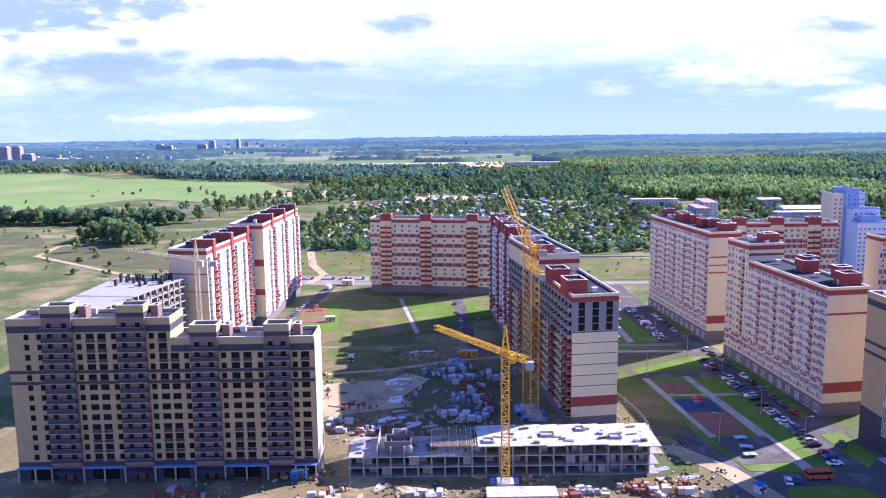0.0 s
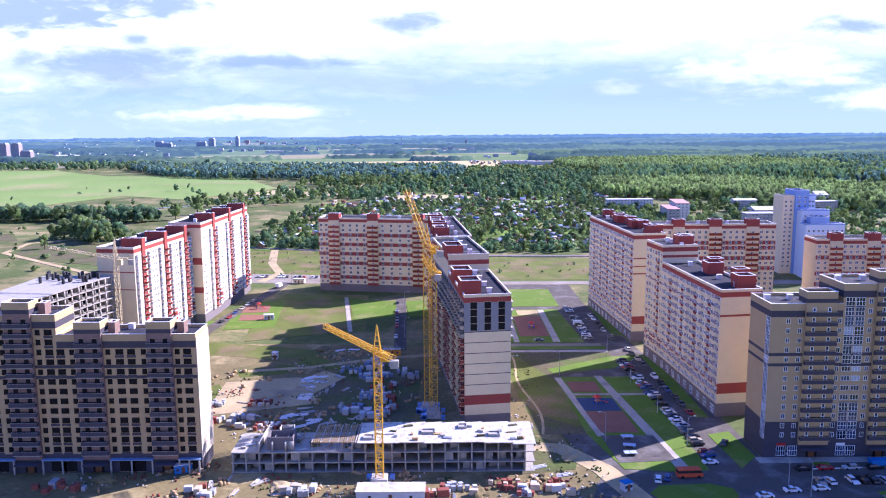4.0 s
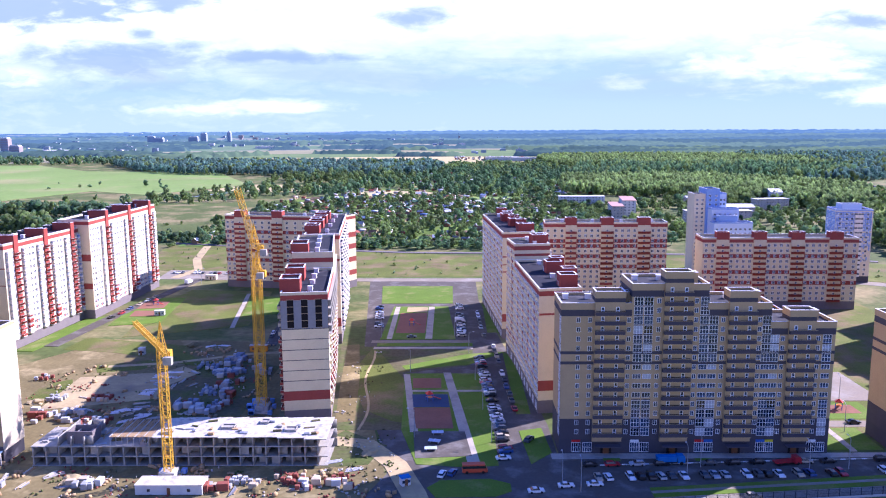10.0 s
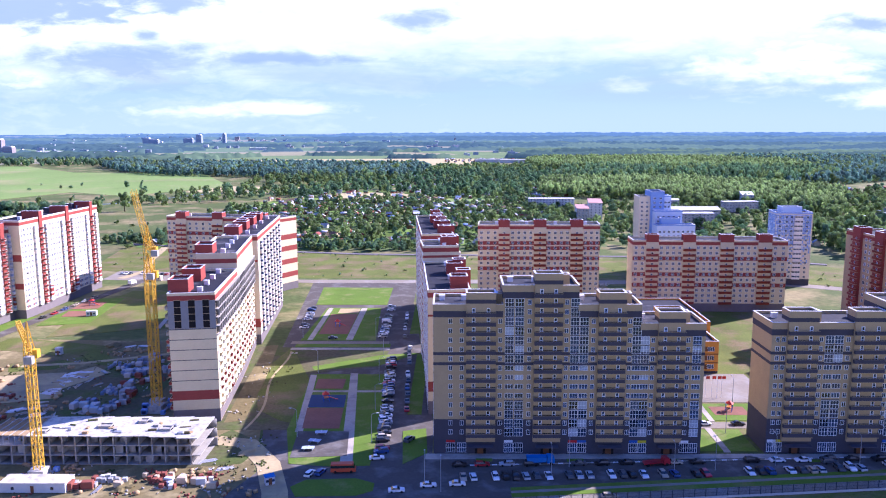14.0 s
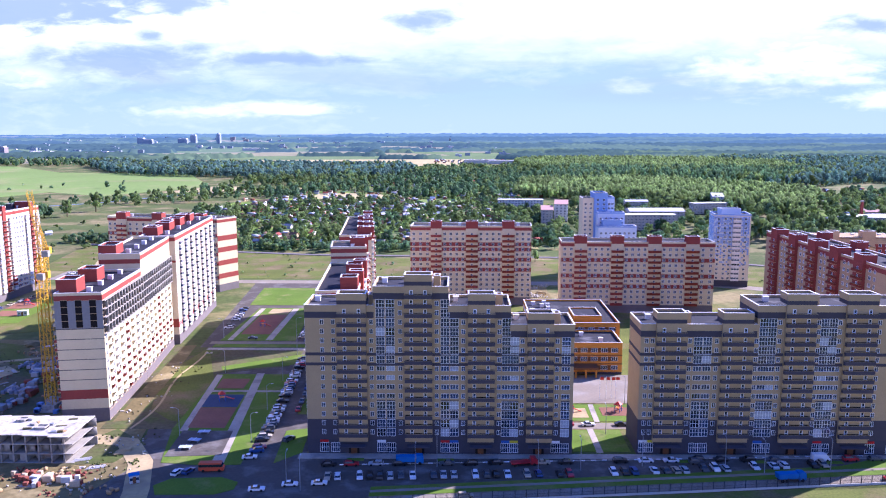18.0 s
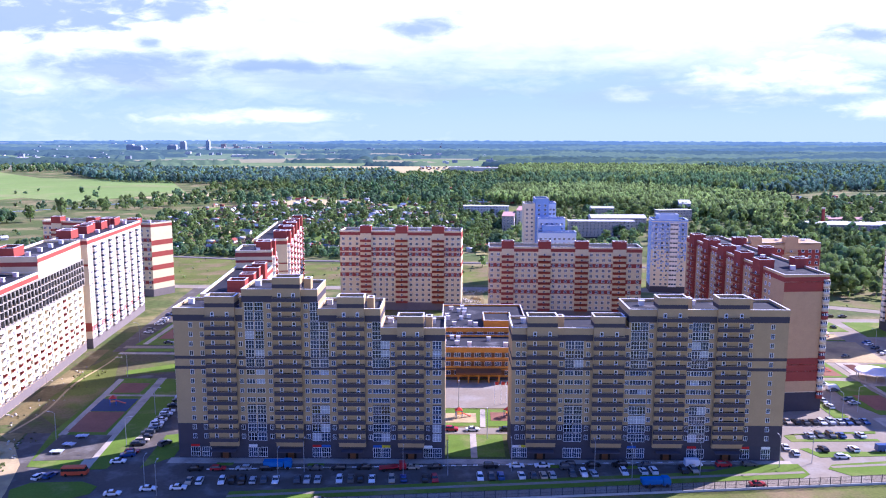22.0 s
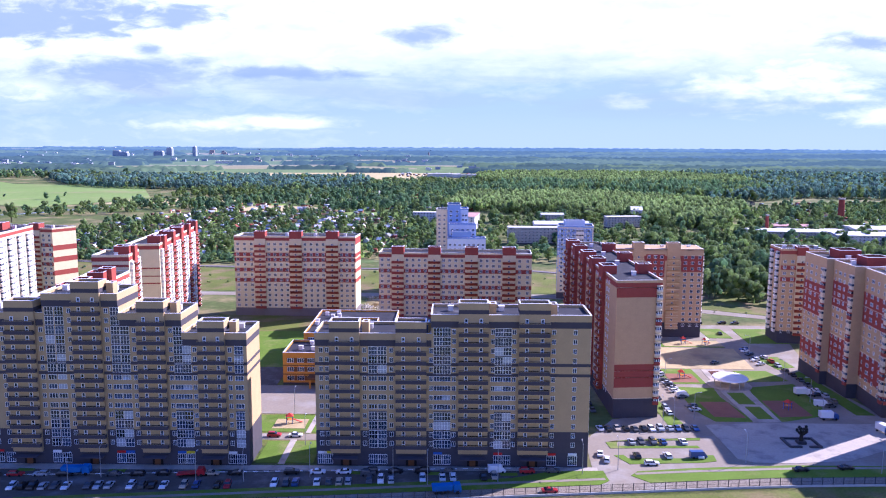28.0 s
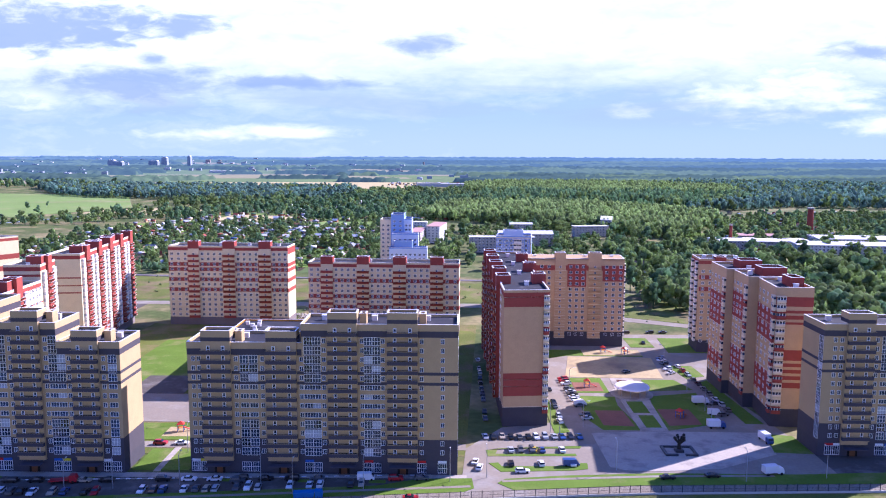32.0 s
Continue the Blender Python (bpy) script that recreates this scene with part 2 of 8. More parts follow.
def leafy(m, share=0.68):
    """Leaves let part of the light through."""
    t = m.node_tree
    p = t.nodes["Principled BSDF"]
    tr = t.nodes.new("ShaderNodeBsdfTranslucent")
    mx = t.nodes.new("ShaderNodeMixShader")
    mx.inputs[0].default_value = share
    source = p.inputs["Base Color"].links[0].from_socket
    lit = t.nodes.new("ShaderNodeVectorMath")
    lit.operation = "SCALE"
    lit.inputs["Scale"].default_value = 3.4
    t.links.new(source, lit.inputs[0])
    t.links.new(lit.outputs[0], tr.inputs[0])
    t.links.new(p.outputs[0], mx.inputs[1])
    t.links.new(tr.outputs[0], mx.inputs[2])
    t.links.new(mx.outputs[0], t.nodes["Material Output"].inputs[0])


for m in (LEAF, LEAFDARK, LEAFPALE):
    leafy(m)
# Base colour shifted towards blue to imitate haze over the far woods.
HAZELEAF = mat("haze_blued_foliage", (0.122, 0.168, 0.148), 0.9, 0.3, 0.02, 0.8, 0.3, random_vary=0.28, island=True)
leafy(HAZELEAF)
BARK = mat("bark", (0.12, 0.09, 0.06), 0.95, 0.2)

# ---------------------------------------------------------------- mesh helpers


def link_mesh(name, bm, mats, parent=None, m=None):
    me = bpy.data.meshes.new(name)
    bm.to_mesh(me)
    bm.free()
    for x in mats if isinstance(mats, (list, tuple)) else [mats]:
        me.materials.append(x)
    ob = new(name, me)
    if parent is not None:
        ob.parent = parent
    if m is not None:
        ob.matrix_basis = m
    return ob


def part(name, bm, material, parent, label=""):
    ob = link_mesh(name, bm, material, parent)
    if label:
        ob["label"] = label
    return ob


def thing(name, x, y, z=0.0, label="", category="", group="", kind="", rz=0.0):
    ob = new(name)
    ob.empty_display_size = 0.5
    ob.matrix_basis = pose(x, y, z, 0, 0, rz)
    return tagged(ob, label, category, group, kind)


def box(bm, x0, x1, y0, y1, z0, z1, mi=0):
    v = [bm.verts.new(c) for c in ((x0, y0, z0), (x1, y0, z0), (x1, y1, z0), (x0, y1, z0), (x0, y0, z1), (x1, y0, z1), (x1, y1, z1), (x0, y1, z1))]
    for f in ((3, 2, 1, 0), (4, 5, 6, 7), (0, 1, 5, 4), (1, 2, 6, 5), (2, 3, 7, 6), (3, 0, 4, 7)):
        bm.faces.new([v[i] for i in f]).material_index = mi


def prism(bm, poly, z0, z1, mi=0):
    lo = [bm.verts.new((x, y, z0)) for x, y in poly]
    hi = [bm.verts.new((x, y, z1)) for x, y in poly]
    n = len(poly)
    bm.faces.new(lo[::-1]).material_index = mi
    bm.faces.new(hi).material_index = mi
    for i in range(n):
        bm.faces.new((lo[i], lo[(i + 1) % n], hi[(i + 1) % n], hi[i])).material_index = mi


def inset(poly, d):
    """The polygon (counter-clockwise) moved inwards by d."""
    out, n = [], len(poly)
    for i in range(n):
        a, b, c = Vector(poly[i - 1]), Vector(poly[i]), Vector(poly[(i + 1) % n])
        u, v = (b - a).normalized(), (c - b).normalized()
        na, nb = Vector((-u.y, u.x)), Vector((-v.y, v.x))
        k = na + nb
        out.append(tuple(b + k * (d / max(0.2, k.dot(na)))))
    return out


def ring(bm, poly, d, z0, z1, mi=0):
    inner, n = inset(poly, d), len(poly)
    rows = [[bm.verts.new((x, y, z)) for x, y in p] for p, z in ((poly, z0), (poly, z1), (inner, z1), (inner, z0))]
    for i in range(n):
        j = (i + 1) % n
        for r in range(4):
            bm.faces.new((rows[r][i], rows[r][j], rows[(r + 1) % 4][j], rows[(r + 1) % 4][i])).material_index = mi


def flat(name, poly, z, material, label, category="ground", kind="structure", thick=0.3):
    bm = bmesh.new()
    prism(bm, poly, z - thick, z)
    return tagged(link_mesh(name, bm, material), label, category, kind=kind)


def rect(x0, x1, y0, y1):
    return [(x0, y0), (x1, y0), (x1, y1), (x0, y1)]


MESH = {}


def shared(key, build, mats):
    """One mesh for many alike pieces."""
    if key not in MESH:
        bm = bmesh.new()
        build(bm)
        me = bpy.data.meshes.new(key if isinstance(key, str) else key[0])
        bm.to_mesh(me)
        bm.free()
        for m in mats:
            me.materials.append(m)
        MESH[key] = me
    return MESH[key]

# ---------------------------------------------------------------- building kit
H = 2.85


class Edge:
    """One side of a footprint, seen from outside; s runs along it, z up."""

    def __init__(self, p0, p1):
        self.p, d = Vector(p0), Vector(p1) - Vector(p0)
        self.length = d.length
        self.u = d.normalized()
        self.n = Vector((self.u.y, -self.u.x))

    def m(self, s, z, out=0.0):
        o = self.p + self.u * s + self.n * out
        return Matrix(((-self.u.x, self.n.x, 0, o.x), (-self.u.y, self.n.y, 0, o.y), (0, 0, 1, z), (0, 0, 0, 1)))

    def quad(self, s0, s1, out, depth):
        """A footprint along the side, from out metres before it to depth behind its face (counter-clockwise)."""
        a, b = self.p + self.u * s0, self.p + self.u * s1
        return [tuple(a + self.n * out), tuple(b + self.n * out), tuple(b - self.n * depth), tuple(a - self.n * depth)]


COUNT, POOL, MOST = {}, {}, [60]


def put(name, me, parent, m):
    """A piece of a building. Past MOST of one part on one building the rest are joined into one part."""
    m = Matrix.Translation(-parent.matrix_basis.translation) @ m
    key = (parent.name, name)
    COUNT[key] = COUNT.get(key, 0) + 1
    if COUNT[key] > MOST[0]:
        POOL.setdefault((parent, name), []).append((me, m))
        return None
    ob = bpy.data.objects.new(name, me)
    scene.collection.objects.link(ob)
    ob.parent = parent
    ob.matrix_basis = m
    return ob


def mesh_from(name, verts, faces, index, mats):
    """A mesh from arrays: verts (n, 3), faces a list of (m, k) arrays of equal corner count, index: their material slots."""
    me = bpy.data.meshes.new(name)
    me.vertices.add(len(verts))
    me.vertices.foreach_set("co", np.asarray(verts, dtype=np.float32).ravel())
    loops = np.concatenate([f.ravel() for f in faces])
    sizes = np.concatenate([np.full(len(f), f.shape[1]) for f in faces])
    me.loops.add(len(loops))
    me.loops.foreach_set("vertex_index", loops.astype(np.int32))
    me.polygons.add(len(sizes))
    me.polygons.foreach_set("loop_start", np.concatenate([[0], np.cumsum(sizes)[:-1]]).astype(np.int32))
    me.polygons.foreach_set("material_index", np.asarray(index, dtype=np.int32))
    for m in mats:
        me.materials.append(m)
    me.update(calc_edges=True)
    return me


def flush_pool():
    for (parent, name), items in POOL.items():
        verts, loops, sizes, index, mats, base = [], [], [], [], [], 0
        cache = {}
        for me, m in items:
            if me.name not in cache:
                v = np.empty(len(me.vertices) * 3)
                me.vertices.foreach_get("co", v)
                lo = np.empty(len(me.loops), dtype=np.int32)
                me.loops.foreach_get("vertex_index", lo)
                st = np.array([p.loop_total for p in me.polygons])
                mi = np.array([p.material_index for p in me.polygons])
                slots = []
                for x in me.materials:
                    if x not in mats:
                        mats.append(x)
                    slots.append(mats.index(x))
                cache[me.name] = (v.reshape(-1, 3), lo, st, np.array(slots)[mi])
            v, lo, st, mi = cache[me.name]
            a = np.array(m)
            verts.append(v @ a[:3, :3].T + a[:3, 3])
            loops.append(lo + base)
            sizes.append(st)
            index.append(mi)
            base += len(v)
        me = bpy.data.meshes.new(name)
        verts, loops, sizes, index = map(np.concatenate, (verts, loops, sizes, index))
        me.vertices.add(len(verts))
        me.vertices.foreach_set("co", verts.astype(np.float32).ravel())
        me.loops.add(len(loops))
        me.loops.foreach_set("vertex_index", loops.astype(np.int32))
        me.polygons.add(len(sizes))
        me.polygons.foreach_set("loop_start", np.concatenate([[0], np.cumsum(sizes)[:-1]]).astype(np.int32))
        me.polygons.foreach_set("material_index", index.astype(np.int32))
        for x in mats:
            me.materials.append(x)
        me.update(calc_edges=True)
        ob = new(name, me)
        ob.parent = parent
        ob["kind"] = "stuff"


def local(parent, poly):
    o = parent.matrix_basis.translation
    return [(x - o.x, y - o.y) for x, y in poly]


def window(w=1.15, h=1.5, cols=2, rows=1, glass=None, frame=None, bar=0.085):
    """One window: a frame with bars standing 9 cm proud, its panes set back between them."""
    def lines(size, n):
        out = [0.0]
        for i in range(n):
            a, b = size * i / n, size * (i + 1) / n
            out += [a + (bar if i == 0 else bar / 2), b - (bar if i == n - 1 else bar / 2)]
        return out + [size]

    def build(bm):
        xs, zs = [x - w / 2 for x in lines(w, cols)], lines(h, rows)
        v = [[bm.verts.new((x, 0.09, z)) for z in zs] for x in xs]
        back = [[bm.verts.new((x, 0.0, z)) for z in (zs[0], zs[-1])] for x in (xs[0], xs[-1])]
        for i in range(len(xs) - 1):
            for j in range(len(zs) - 1):
                q = (v[i][j], v[i][j + 1], v[i + 1][j + 1], v[i + 1][j])
                if i % 2 and j % 2:
                    p = [bm.verts.new((c.co.x, 0.03, c.co.z)) for c in q]
                    for k in range(4):
                        bm.faces.new((q[k], q[(k + 1) % 4], p[(k + 1) % 4], p[k])).material_index = 0
                    bm.faces.new(p).material_index = 1
                else:
                    bm.faces.new(q).material_index = 0
        edge = [c[0] for c in v], [c[-1] for c in v], v[0], v[-1]
        bm.faces.new((*edge[0], back[1][0], back[0][0]))
        bm.faces.new((*edge[1][::-1], back[0][1], back[1][1]))
        bm.faces.new((*edge[2][::-1], back[0][0], back[0][1]))
        bm.faces.new((*edge[3], back[1][1], back[1][0]))
    return shared(("window", w, h, cols, rows, bar, (frame or FRAMEWHITE).name, (glass or GLASS).name), build, [frame or FRAMEWHITE, glass or GLASS])


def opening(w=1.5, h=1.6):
    # No recess: a flat near-black sheet on the wall imitates the dark room.
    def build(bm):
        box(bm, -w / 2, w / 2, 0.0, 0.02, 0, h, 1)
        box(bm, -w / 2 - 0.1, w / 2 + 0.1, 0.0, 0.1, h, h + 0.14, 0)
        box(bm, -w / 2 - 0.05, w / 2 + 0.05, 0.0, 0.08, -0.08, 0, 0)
    return shared(("opening", w, h), build, [YELLOW, INNERSHADE])


def loft(bm, rings, slots):
    """Rings of equal length joined one to the next; slots: material of each course."""
    rows = [[bm.verts.new(c) for c in r] for r in rings]
    n = len(rows[0])
    for k, (p, q) in enumerate(zip(rows, rows[1:])):
        for i in range(n):
            s_ = slots[k][i] if isinstance(slots[k], (list, tuple)) else slots[k]
            bm.faces.new((p[i], p[(i + 1) % n], q[(i + 1) % n], q[i])).material_index = s_
    bm.faces.new(rows[0][::-1]).material_index = slots[0] if isinstance(slots[0], int) else 0
    bm.faces.new(rows[-1]).material_index = slots[-1] if isinstance(slots[-1], int) else 0


def balcony(w, depth, panel, slab, height=1.1):
    """An open tray: slab, solid breast with a coping, and the floor inside it."""
    def build(bm):
        def at(x, y0, y1, z):
            return [(-x, y0, z), (x, y0, z), (x, y1, z), (-x, y1, z)]
        a = w / 2
        loft(bm, [at(a, -0.1, depth, -0.2), at(a, -0.1, depth, 0.0), at(a, -0.1, depth, height - 0.06), at(a + 0.03, -0.1, depth + 0.03, height - 0.06), at(a + 0.03, -0.1, depth + 0.03, height),
                  at(a - 0.14, 0.0, depth - 0.14, height), at(a - 0.12, 0.0, depth - 0.12, 0.02)], [1, 0, 1, 1, 1, 0])
    return shared(("balcony", w, depth, panel.name, slab.name, height), build, [panel, slab])


def glazed_balcony(w, depth, panel, glass=None):
    """A closed balcony: solid breast, three panes between white posts, white head."""
    def build(bm):
        cuts = [-w / 2]
        for i in range(3):
            x = -w / 2 + w * i / 3
            cuts += [x + 0.1, x + w / 3 - 0.1] if i < 2 else [x + 0.1, w / 2 - 0.1]
        cuts.append(w / 2)

        def at(z, d=0.0):
            return [(-w / 2, -0.05, z), (w / 2, -0.05, z)] + [(x, depth - d, z) for x in cuts[::-1]]
        n = len(cuts)
        panes = [2, 1] + [1 if i % 2 else 2 for i in range(n - 1)] + [1]
        loft(bm, [at(-0.15), at(1.15), at(1.15, 0.05), at(2.1, 0.05), at(2.1), at(2.5)], [0, 0, panes, 2, 0])
    return shared(("glazed_balcony", w, depth, panel.name, (glass or GLASS).name), build, [panel, glass or GLASS, FRAMEWHITE])


def stack(parent, poly, bands, name="wall"):
    """Wall courses, one over the other; each stands out by its own few millimetres."""
    for i, (z0, z1, m, *out) in enumerate(bands):
        bm = bmesh.new()
        prism(bm, local(parent, inset(poly, -out[0]) if out else poly), z0, z1)
        part(name, bm, m, parent)


def roof(parent, poly, z, wall, deck=None, height=0.9, cope=COPING):
    p = local(parent, poly)
    bm = bmesh.new()
    ring(bm, p, 0.35, z - height, z)
    part("parapet", bm, wall, parent)
    bm = bmesh.new()
    prism(bm, inset(p, 0.352), z - height, z - height + 0.06)
    part("roof", bm, deck or ROOF, parent)
    bm = bmesh.new()
    ring(bm, inset(p, -0.06), 0.47, z, z + 0.07)
    part("coping", bm, cope, parent)


def head(parent, poly, z0, z1, wall, deck=None, cap=None):
    """A lift head or the raised top of a bay, open-topped with its own low parapet."""
    bm = bmesh.new()
    prism(bm, local(parent, poly), z0, z1 - 0.7)
    part("lift_head", bm, wall, parent)
    roof(parent, poly, z1, cap or wall, deck or ROOFDARK, 0.7)


def vents(parent, spots, z):
    for x, y in spots:
        o = parent.matrix_basis.translation
        bm = bmesh.new()
        box(bm, x - o.x - 0.8, x - o.x + 0.8, y - o.y - 0.6, y - o.y + 0.6, z, z + 1.5)
        box(bm, x - o.x - 0.95, x - o.x + 0.95, y - o.y - 0.75, y - o.y + 0.75, z + 1.5, z + 1.62)
        part("vent_shaft", bm, COPING, parent)


M1GREY = mat("pale_aerated_blocks", (0.25, 0.25, 0.255), 0.92, 0.12, 0.6, 5, 0.2)
SHEETBLUE = mat("pale_blue_film", (0.20, 0.30, 0.45), 0.35, 0.3, 0.8, 4, spec=0.4)
# Brown darkened to imitate the shade of open loggias; narrow lift heads share it.
SHELLBAY = mat("bay_shade_brown_brick", (0.24, 0.16, 0.13), 0.9, 0.2, 0.5, 5, 0.2)
SIGNS = [mat("shop_sign_" + n, c, 0.5, 0.08) for n, c in (("red", (0.5, 0.03, 0.03)), ("yellow", (0.6, 0.5, 0.03)), ("white", (0.75, 0.75, 0.75)), ("blue", (0.05, 0.12, 0.4)))]
rsg = random.Random(14)

# ---------------------------------------------------------------- ochre street blocks (one of them a shell)


def ochre_block(name, label, x0, y0, sections, bays, shell=False, depth=15.0, end_glass=None):
    """sections: (x, x, window rows); bays: (x, x). Row i has its middle at 7 + H i."""
    ob = thing(name, (x0 + sections[-1][1]) / 2, y0 + depth / 2, 0, label, "apartment building")
    ground = PLINTH
    tops = []
    for xa, xb, rows in sections:
        top = 7 + (rows - 1) * H + 5.1
        tops.append(top)
        poly = rect(xa, xb, y0, y0 + depth)
        g0 = DARKBAND
        stack(ob, poly, [(0, 4.6, ground), (4.6, 11.0 if not shell else 5.6, g0, 0.02), (11.0 if not shell else 5.6, 27.8, YELLOW), (27.8, 28.7, DARKBAND, 0.06),
                         (28.7, 30.9, YELLOW), (30.9, 31.8, DARKBAND, 0.06), (31.8, top - 3.9, YELLOW), (top - 3.9, top - 2.0, DARKBAND, 0.06), (top - 2.0, top - 0.9, YELLOW, 0.1)])
        roof(ob, inset(poly, -0.1), top, YELLOW)
        vents(ob, [(xa + (xb - xa) * k, y0 + 9.5) for k in (0.12, 0.45, 0.8)], top - 0.85)

    def top_at(x):
        return next((t for (a, b, r), t in zip(sections, tops) if a <= x <= b), tops[-1])

    def rows_at(x):
        return next((r for a, b, r in sections if a <= x <= b), sections[-1][2])

    for xa, xb in bays:
        xm, w = (xa + xb) / 2, xb - xa
        rows, top = rows_at(xm), top_at(xm)
        bm = bmesh.new()
        prism(bm, local(ob, rect(xa, xb, y0 - 0.9, y0 - 0.001)), 4.2, top + 0.4)
        part("bay_wall", bm, YELLOW if not shell else SHELLBAY, ob)
        bm = bmesh.new()
        prism(bm, local(ob, rect(xa, xb, y0 - 0.9, y0 + 4.5)), top + 0.402, top + 1.6)
        part("bay_top", bm, DARKBAND, ob)
        head(ob, rect(xa, xb, y0 - 0.93, y0 + 4.5), top + 1.602, top + 3.6, YELLOW)
        head(ob, rect(xb + 0.4, xb + 2.4, y0 + 3.2, y0 + 6.5), top - 0.9, top + 2.6, SHELLBAY if shell else YELLOW)
        e = Edge((xa, y0 - 0.9), (xb, y0 - 0.9))
        for i in range(rows + 1):
            z = 7 - 1.15 + H * i
            put("balcony", balcony(round(w, 1), 1.0, DARKBAND, YELLOW if not shell else CONCRETE, 1.2), ob, e.m(w / 2, z))
            for s in (0.25, 0.75):
                me = opening(1.3, 2.2) if shell else window(1.0, 2.3, 1, 2, bar=0.17)
                put("balcony_door", me, ob, e.m(w * s, z + 0.15))
        # entrance under the bay
        put("entrance_canopy", shared(("canopy", round(w, 1)), lambda bm: box(bm, -w / 2 + 0.6, w / 2 - 0.6, 0, 2.4, 0, 0.25), [DARKBAND]), ob, e.m(w / 2, 3.2))
        put("entrance_door", shared("entrance", lambda bm: (box(bm, -1.6, 1.6, 0, 0.06, 0.1, 2.6, 0), box(bm, -0.9, 0.9, 0.06, 0.12, 0.1, 2.3, 1)), [INNERSHADE, BROWNPANEL]), ob, e.m(w / 2, 0, -0.895))
    # the wall between the bays
    cuts = [sections[0][0]] + [v for b in bays for v in b] + [sections[-1][1]]
    front = Edge((sections[0][0], y0), (sections[-1][1], y0))
    for k in range(0, len(cuts), 2):
        a, b = cuts[k], cuts[k + 1]
        w = b - a
        if k == 0:
            cols = [(a + w * 0.52, "s"), (b - 1.3, "s")] if w > 6.5 else [(a + w * 0.4, "s"), (b - 0.9, "s")]
        elif k == len(cuts) - 2:
            cols = [(a + 1.2, "s"), (a + w * 0.62, "s" if w > 8 else "t")]
        else:
            cols = [(a + 1.35, "s"), (a + w * 0.36, "t"), (a + w * 0.62, "t"), (b - 1.35, "s")]
        for x, kind in cols:
            s = x - sections[0][0]
            for i in range(rows_at(x)):
                z = 7 + H * i
                if shell:
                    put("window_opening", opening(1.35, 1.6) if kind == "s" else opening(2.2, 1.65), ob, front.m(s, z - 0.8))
                    if kind == "t" and not 4 <= i <= 7:
                        put("loggia_parapet", shared("loggia_parapet", lambda bm: box(bm, -1.25, 1.25, 0, 0.12, 0, 0.72), [DARKBAND]), ob, front.m(s, z - 1.62))
                elif kind == "s":
                    put("window", window(1.15, 1.5, 2), ob, front.m(s, z - 0.75))
                elif 4 <= i <= 7:
                    put("window", window(2.5, 1.5, 3, glass=GLASSPALE if rsg.random() < 0.1 else None), ob, front.m(s, z - 0.75))
                else:
                    put("loggia_window", window(2.6, 2.45, 3, 2, glass=GLASSPALE if rsg.random() < 0.12 else None), ob, front.m(s, z - 1.3))
                    put("spandrel", shared("spandrel", lambda bm: box(bm, -1.3, 1.3, 0, 0.05, 0, 0.3), [DARKBAND if not shell else CONCRETE]), ob, front.m(s, z + 1.2))
            # shop fronts at street level
            if kind == "t" or k in (0, len(cuts) - 2):
                if shell:
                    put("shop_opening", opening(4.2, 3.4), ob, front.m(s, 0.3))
                else:
                    put("shop_window", window(2.7, 3.0, 4, 2), ob, front.m(s, 0.6))
                    k2 = rsg.randrange(7)
                    if k2 < 4:
                        put("shop_sign", shared(("sign", k2), lambda bm: box(bm, -1.3, 1.3, 0, 0.18, 0, 0.7), [SIGNS[k2]]), ob, front.m(s, 3.75))
    if shell:
        bm = bmesh.new()
        prism(bm, local(ob, rect(sections[-1][1] + 0.1, sections[-1][1] + 0.3, y0, y0 + depth)), 4.2, tops[-1] - 0.95)
        part("end_panel", bm, PALE, ob, "pale smooth end wall")
        # film-wrapped ledge over the open ground floor, on posts
        for k in range(0, len(cuts), 2):
            a, b = cuts[k] + 0.1, cuts[k + 1] - 0.1
            bm = bmesh.new()
            box(bm, a - ob.location.x, b - ob.location.x, y0 - 1.5 - ob.location.y, y0 - 0.05 - ob.location.y, 4.1, 4.4)
            part("ledge", bm, SHEETBLUE, ob, "ledge wrapped in pale blue film")
            for x in (a + 0.3, (a + b) / 2, b - 0.3):
                put("post", shared("ledge_post", lambda bm: box(bm, -0.2, 0.2, -0.2, 0.2, 0, 4.1), [CONCRETE]), ob, Matrix.Translation((x, y0 - 1.2, 0)))
    # the short sides
    for e, rows in ((Edge((sections[0][0], y0 + depth), (sections[0][0], y0)), sections[0][2]), (Edge((sections[-1][1], y0), (sections[-1][1], y0 + depth)), sections[-1][2])):
        first = e.p.y > y0 + 1
        s = depth - 1.6 if first else 1.6
        for i in range(rows):
            if shell:
                continue
            if (first and end_glass != "right") or (not first and end_glass == "right"):
                put("loggia_window", window(2.8, 2.4, 3, 2, glass=GLASSPALE if i % 5 == 3 else None), ob, e.m(s, 7 + H * i - 1.3))
                put("spandrel", shared("end_spandrel", lambda bm: box(bm, -1.4, 1.4, 0, 0.05, 0, 0.35), [DARKBAND]), ob, e.m(s, 7 + H * i + 1.14))
    return ob


ochre_block("shell_apartment_building", "unglazed ochre brick apartment block shell with grey balconies", -117.4, 206,
            [(-117.4, -73.2, 13), (-73.2, -34.5, 11)], [(-107.4, -99.4), (-87.2, -79.7), (-67.8, -60.4), (-47.8, -40.9)], shell=True, depth=11.0)
ochre_block("apartment_building", "stepped ochre brick apartment block with dark grey balconies", 128.5, 213.5,
            [(128.5, 149, 13), (149, 171.2, 15), (171.2, 189.6, 13), (189.6, 208.6, 11)], [(138.2, 146.9), (158.2, 166.4), (177, 185), (194.6, 202.4)])
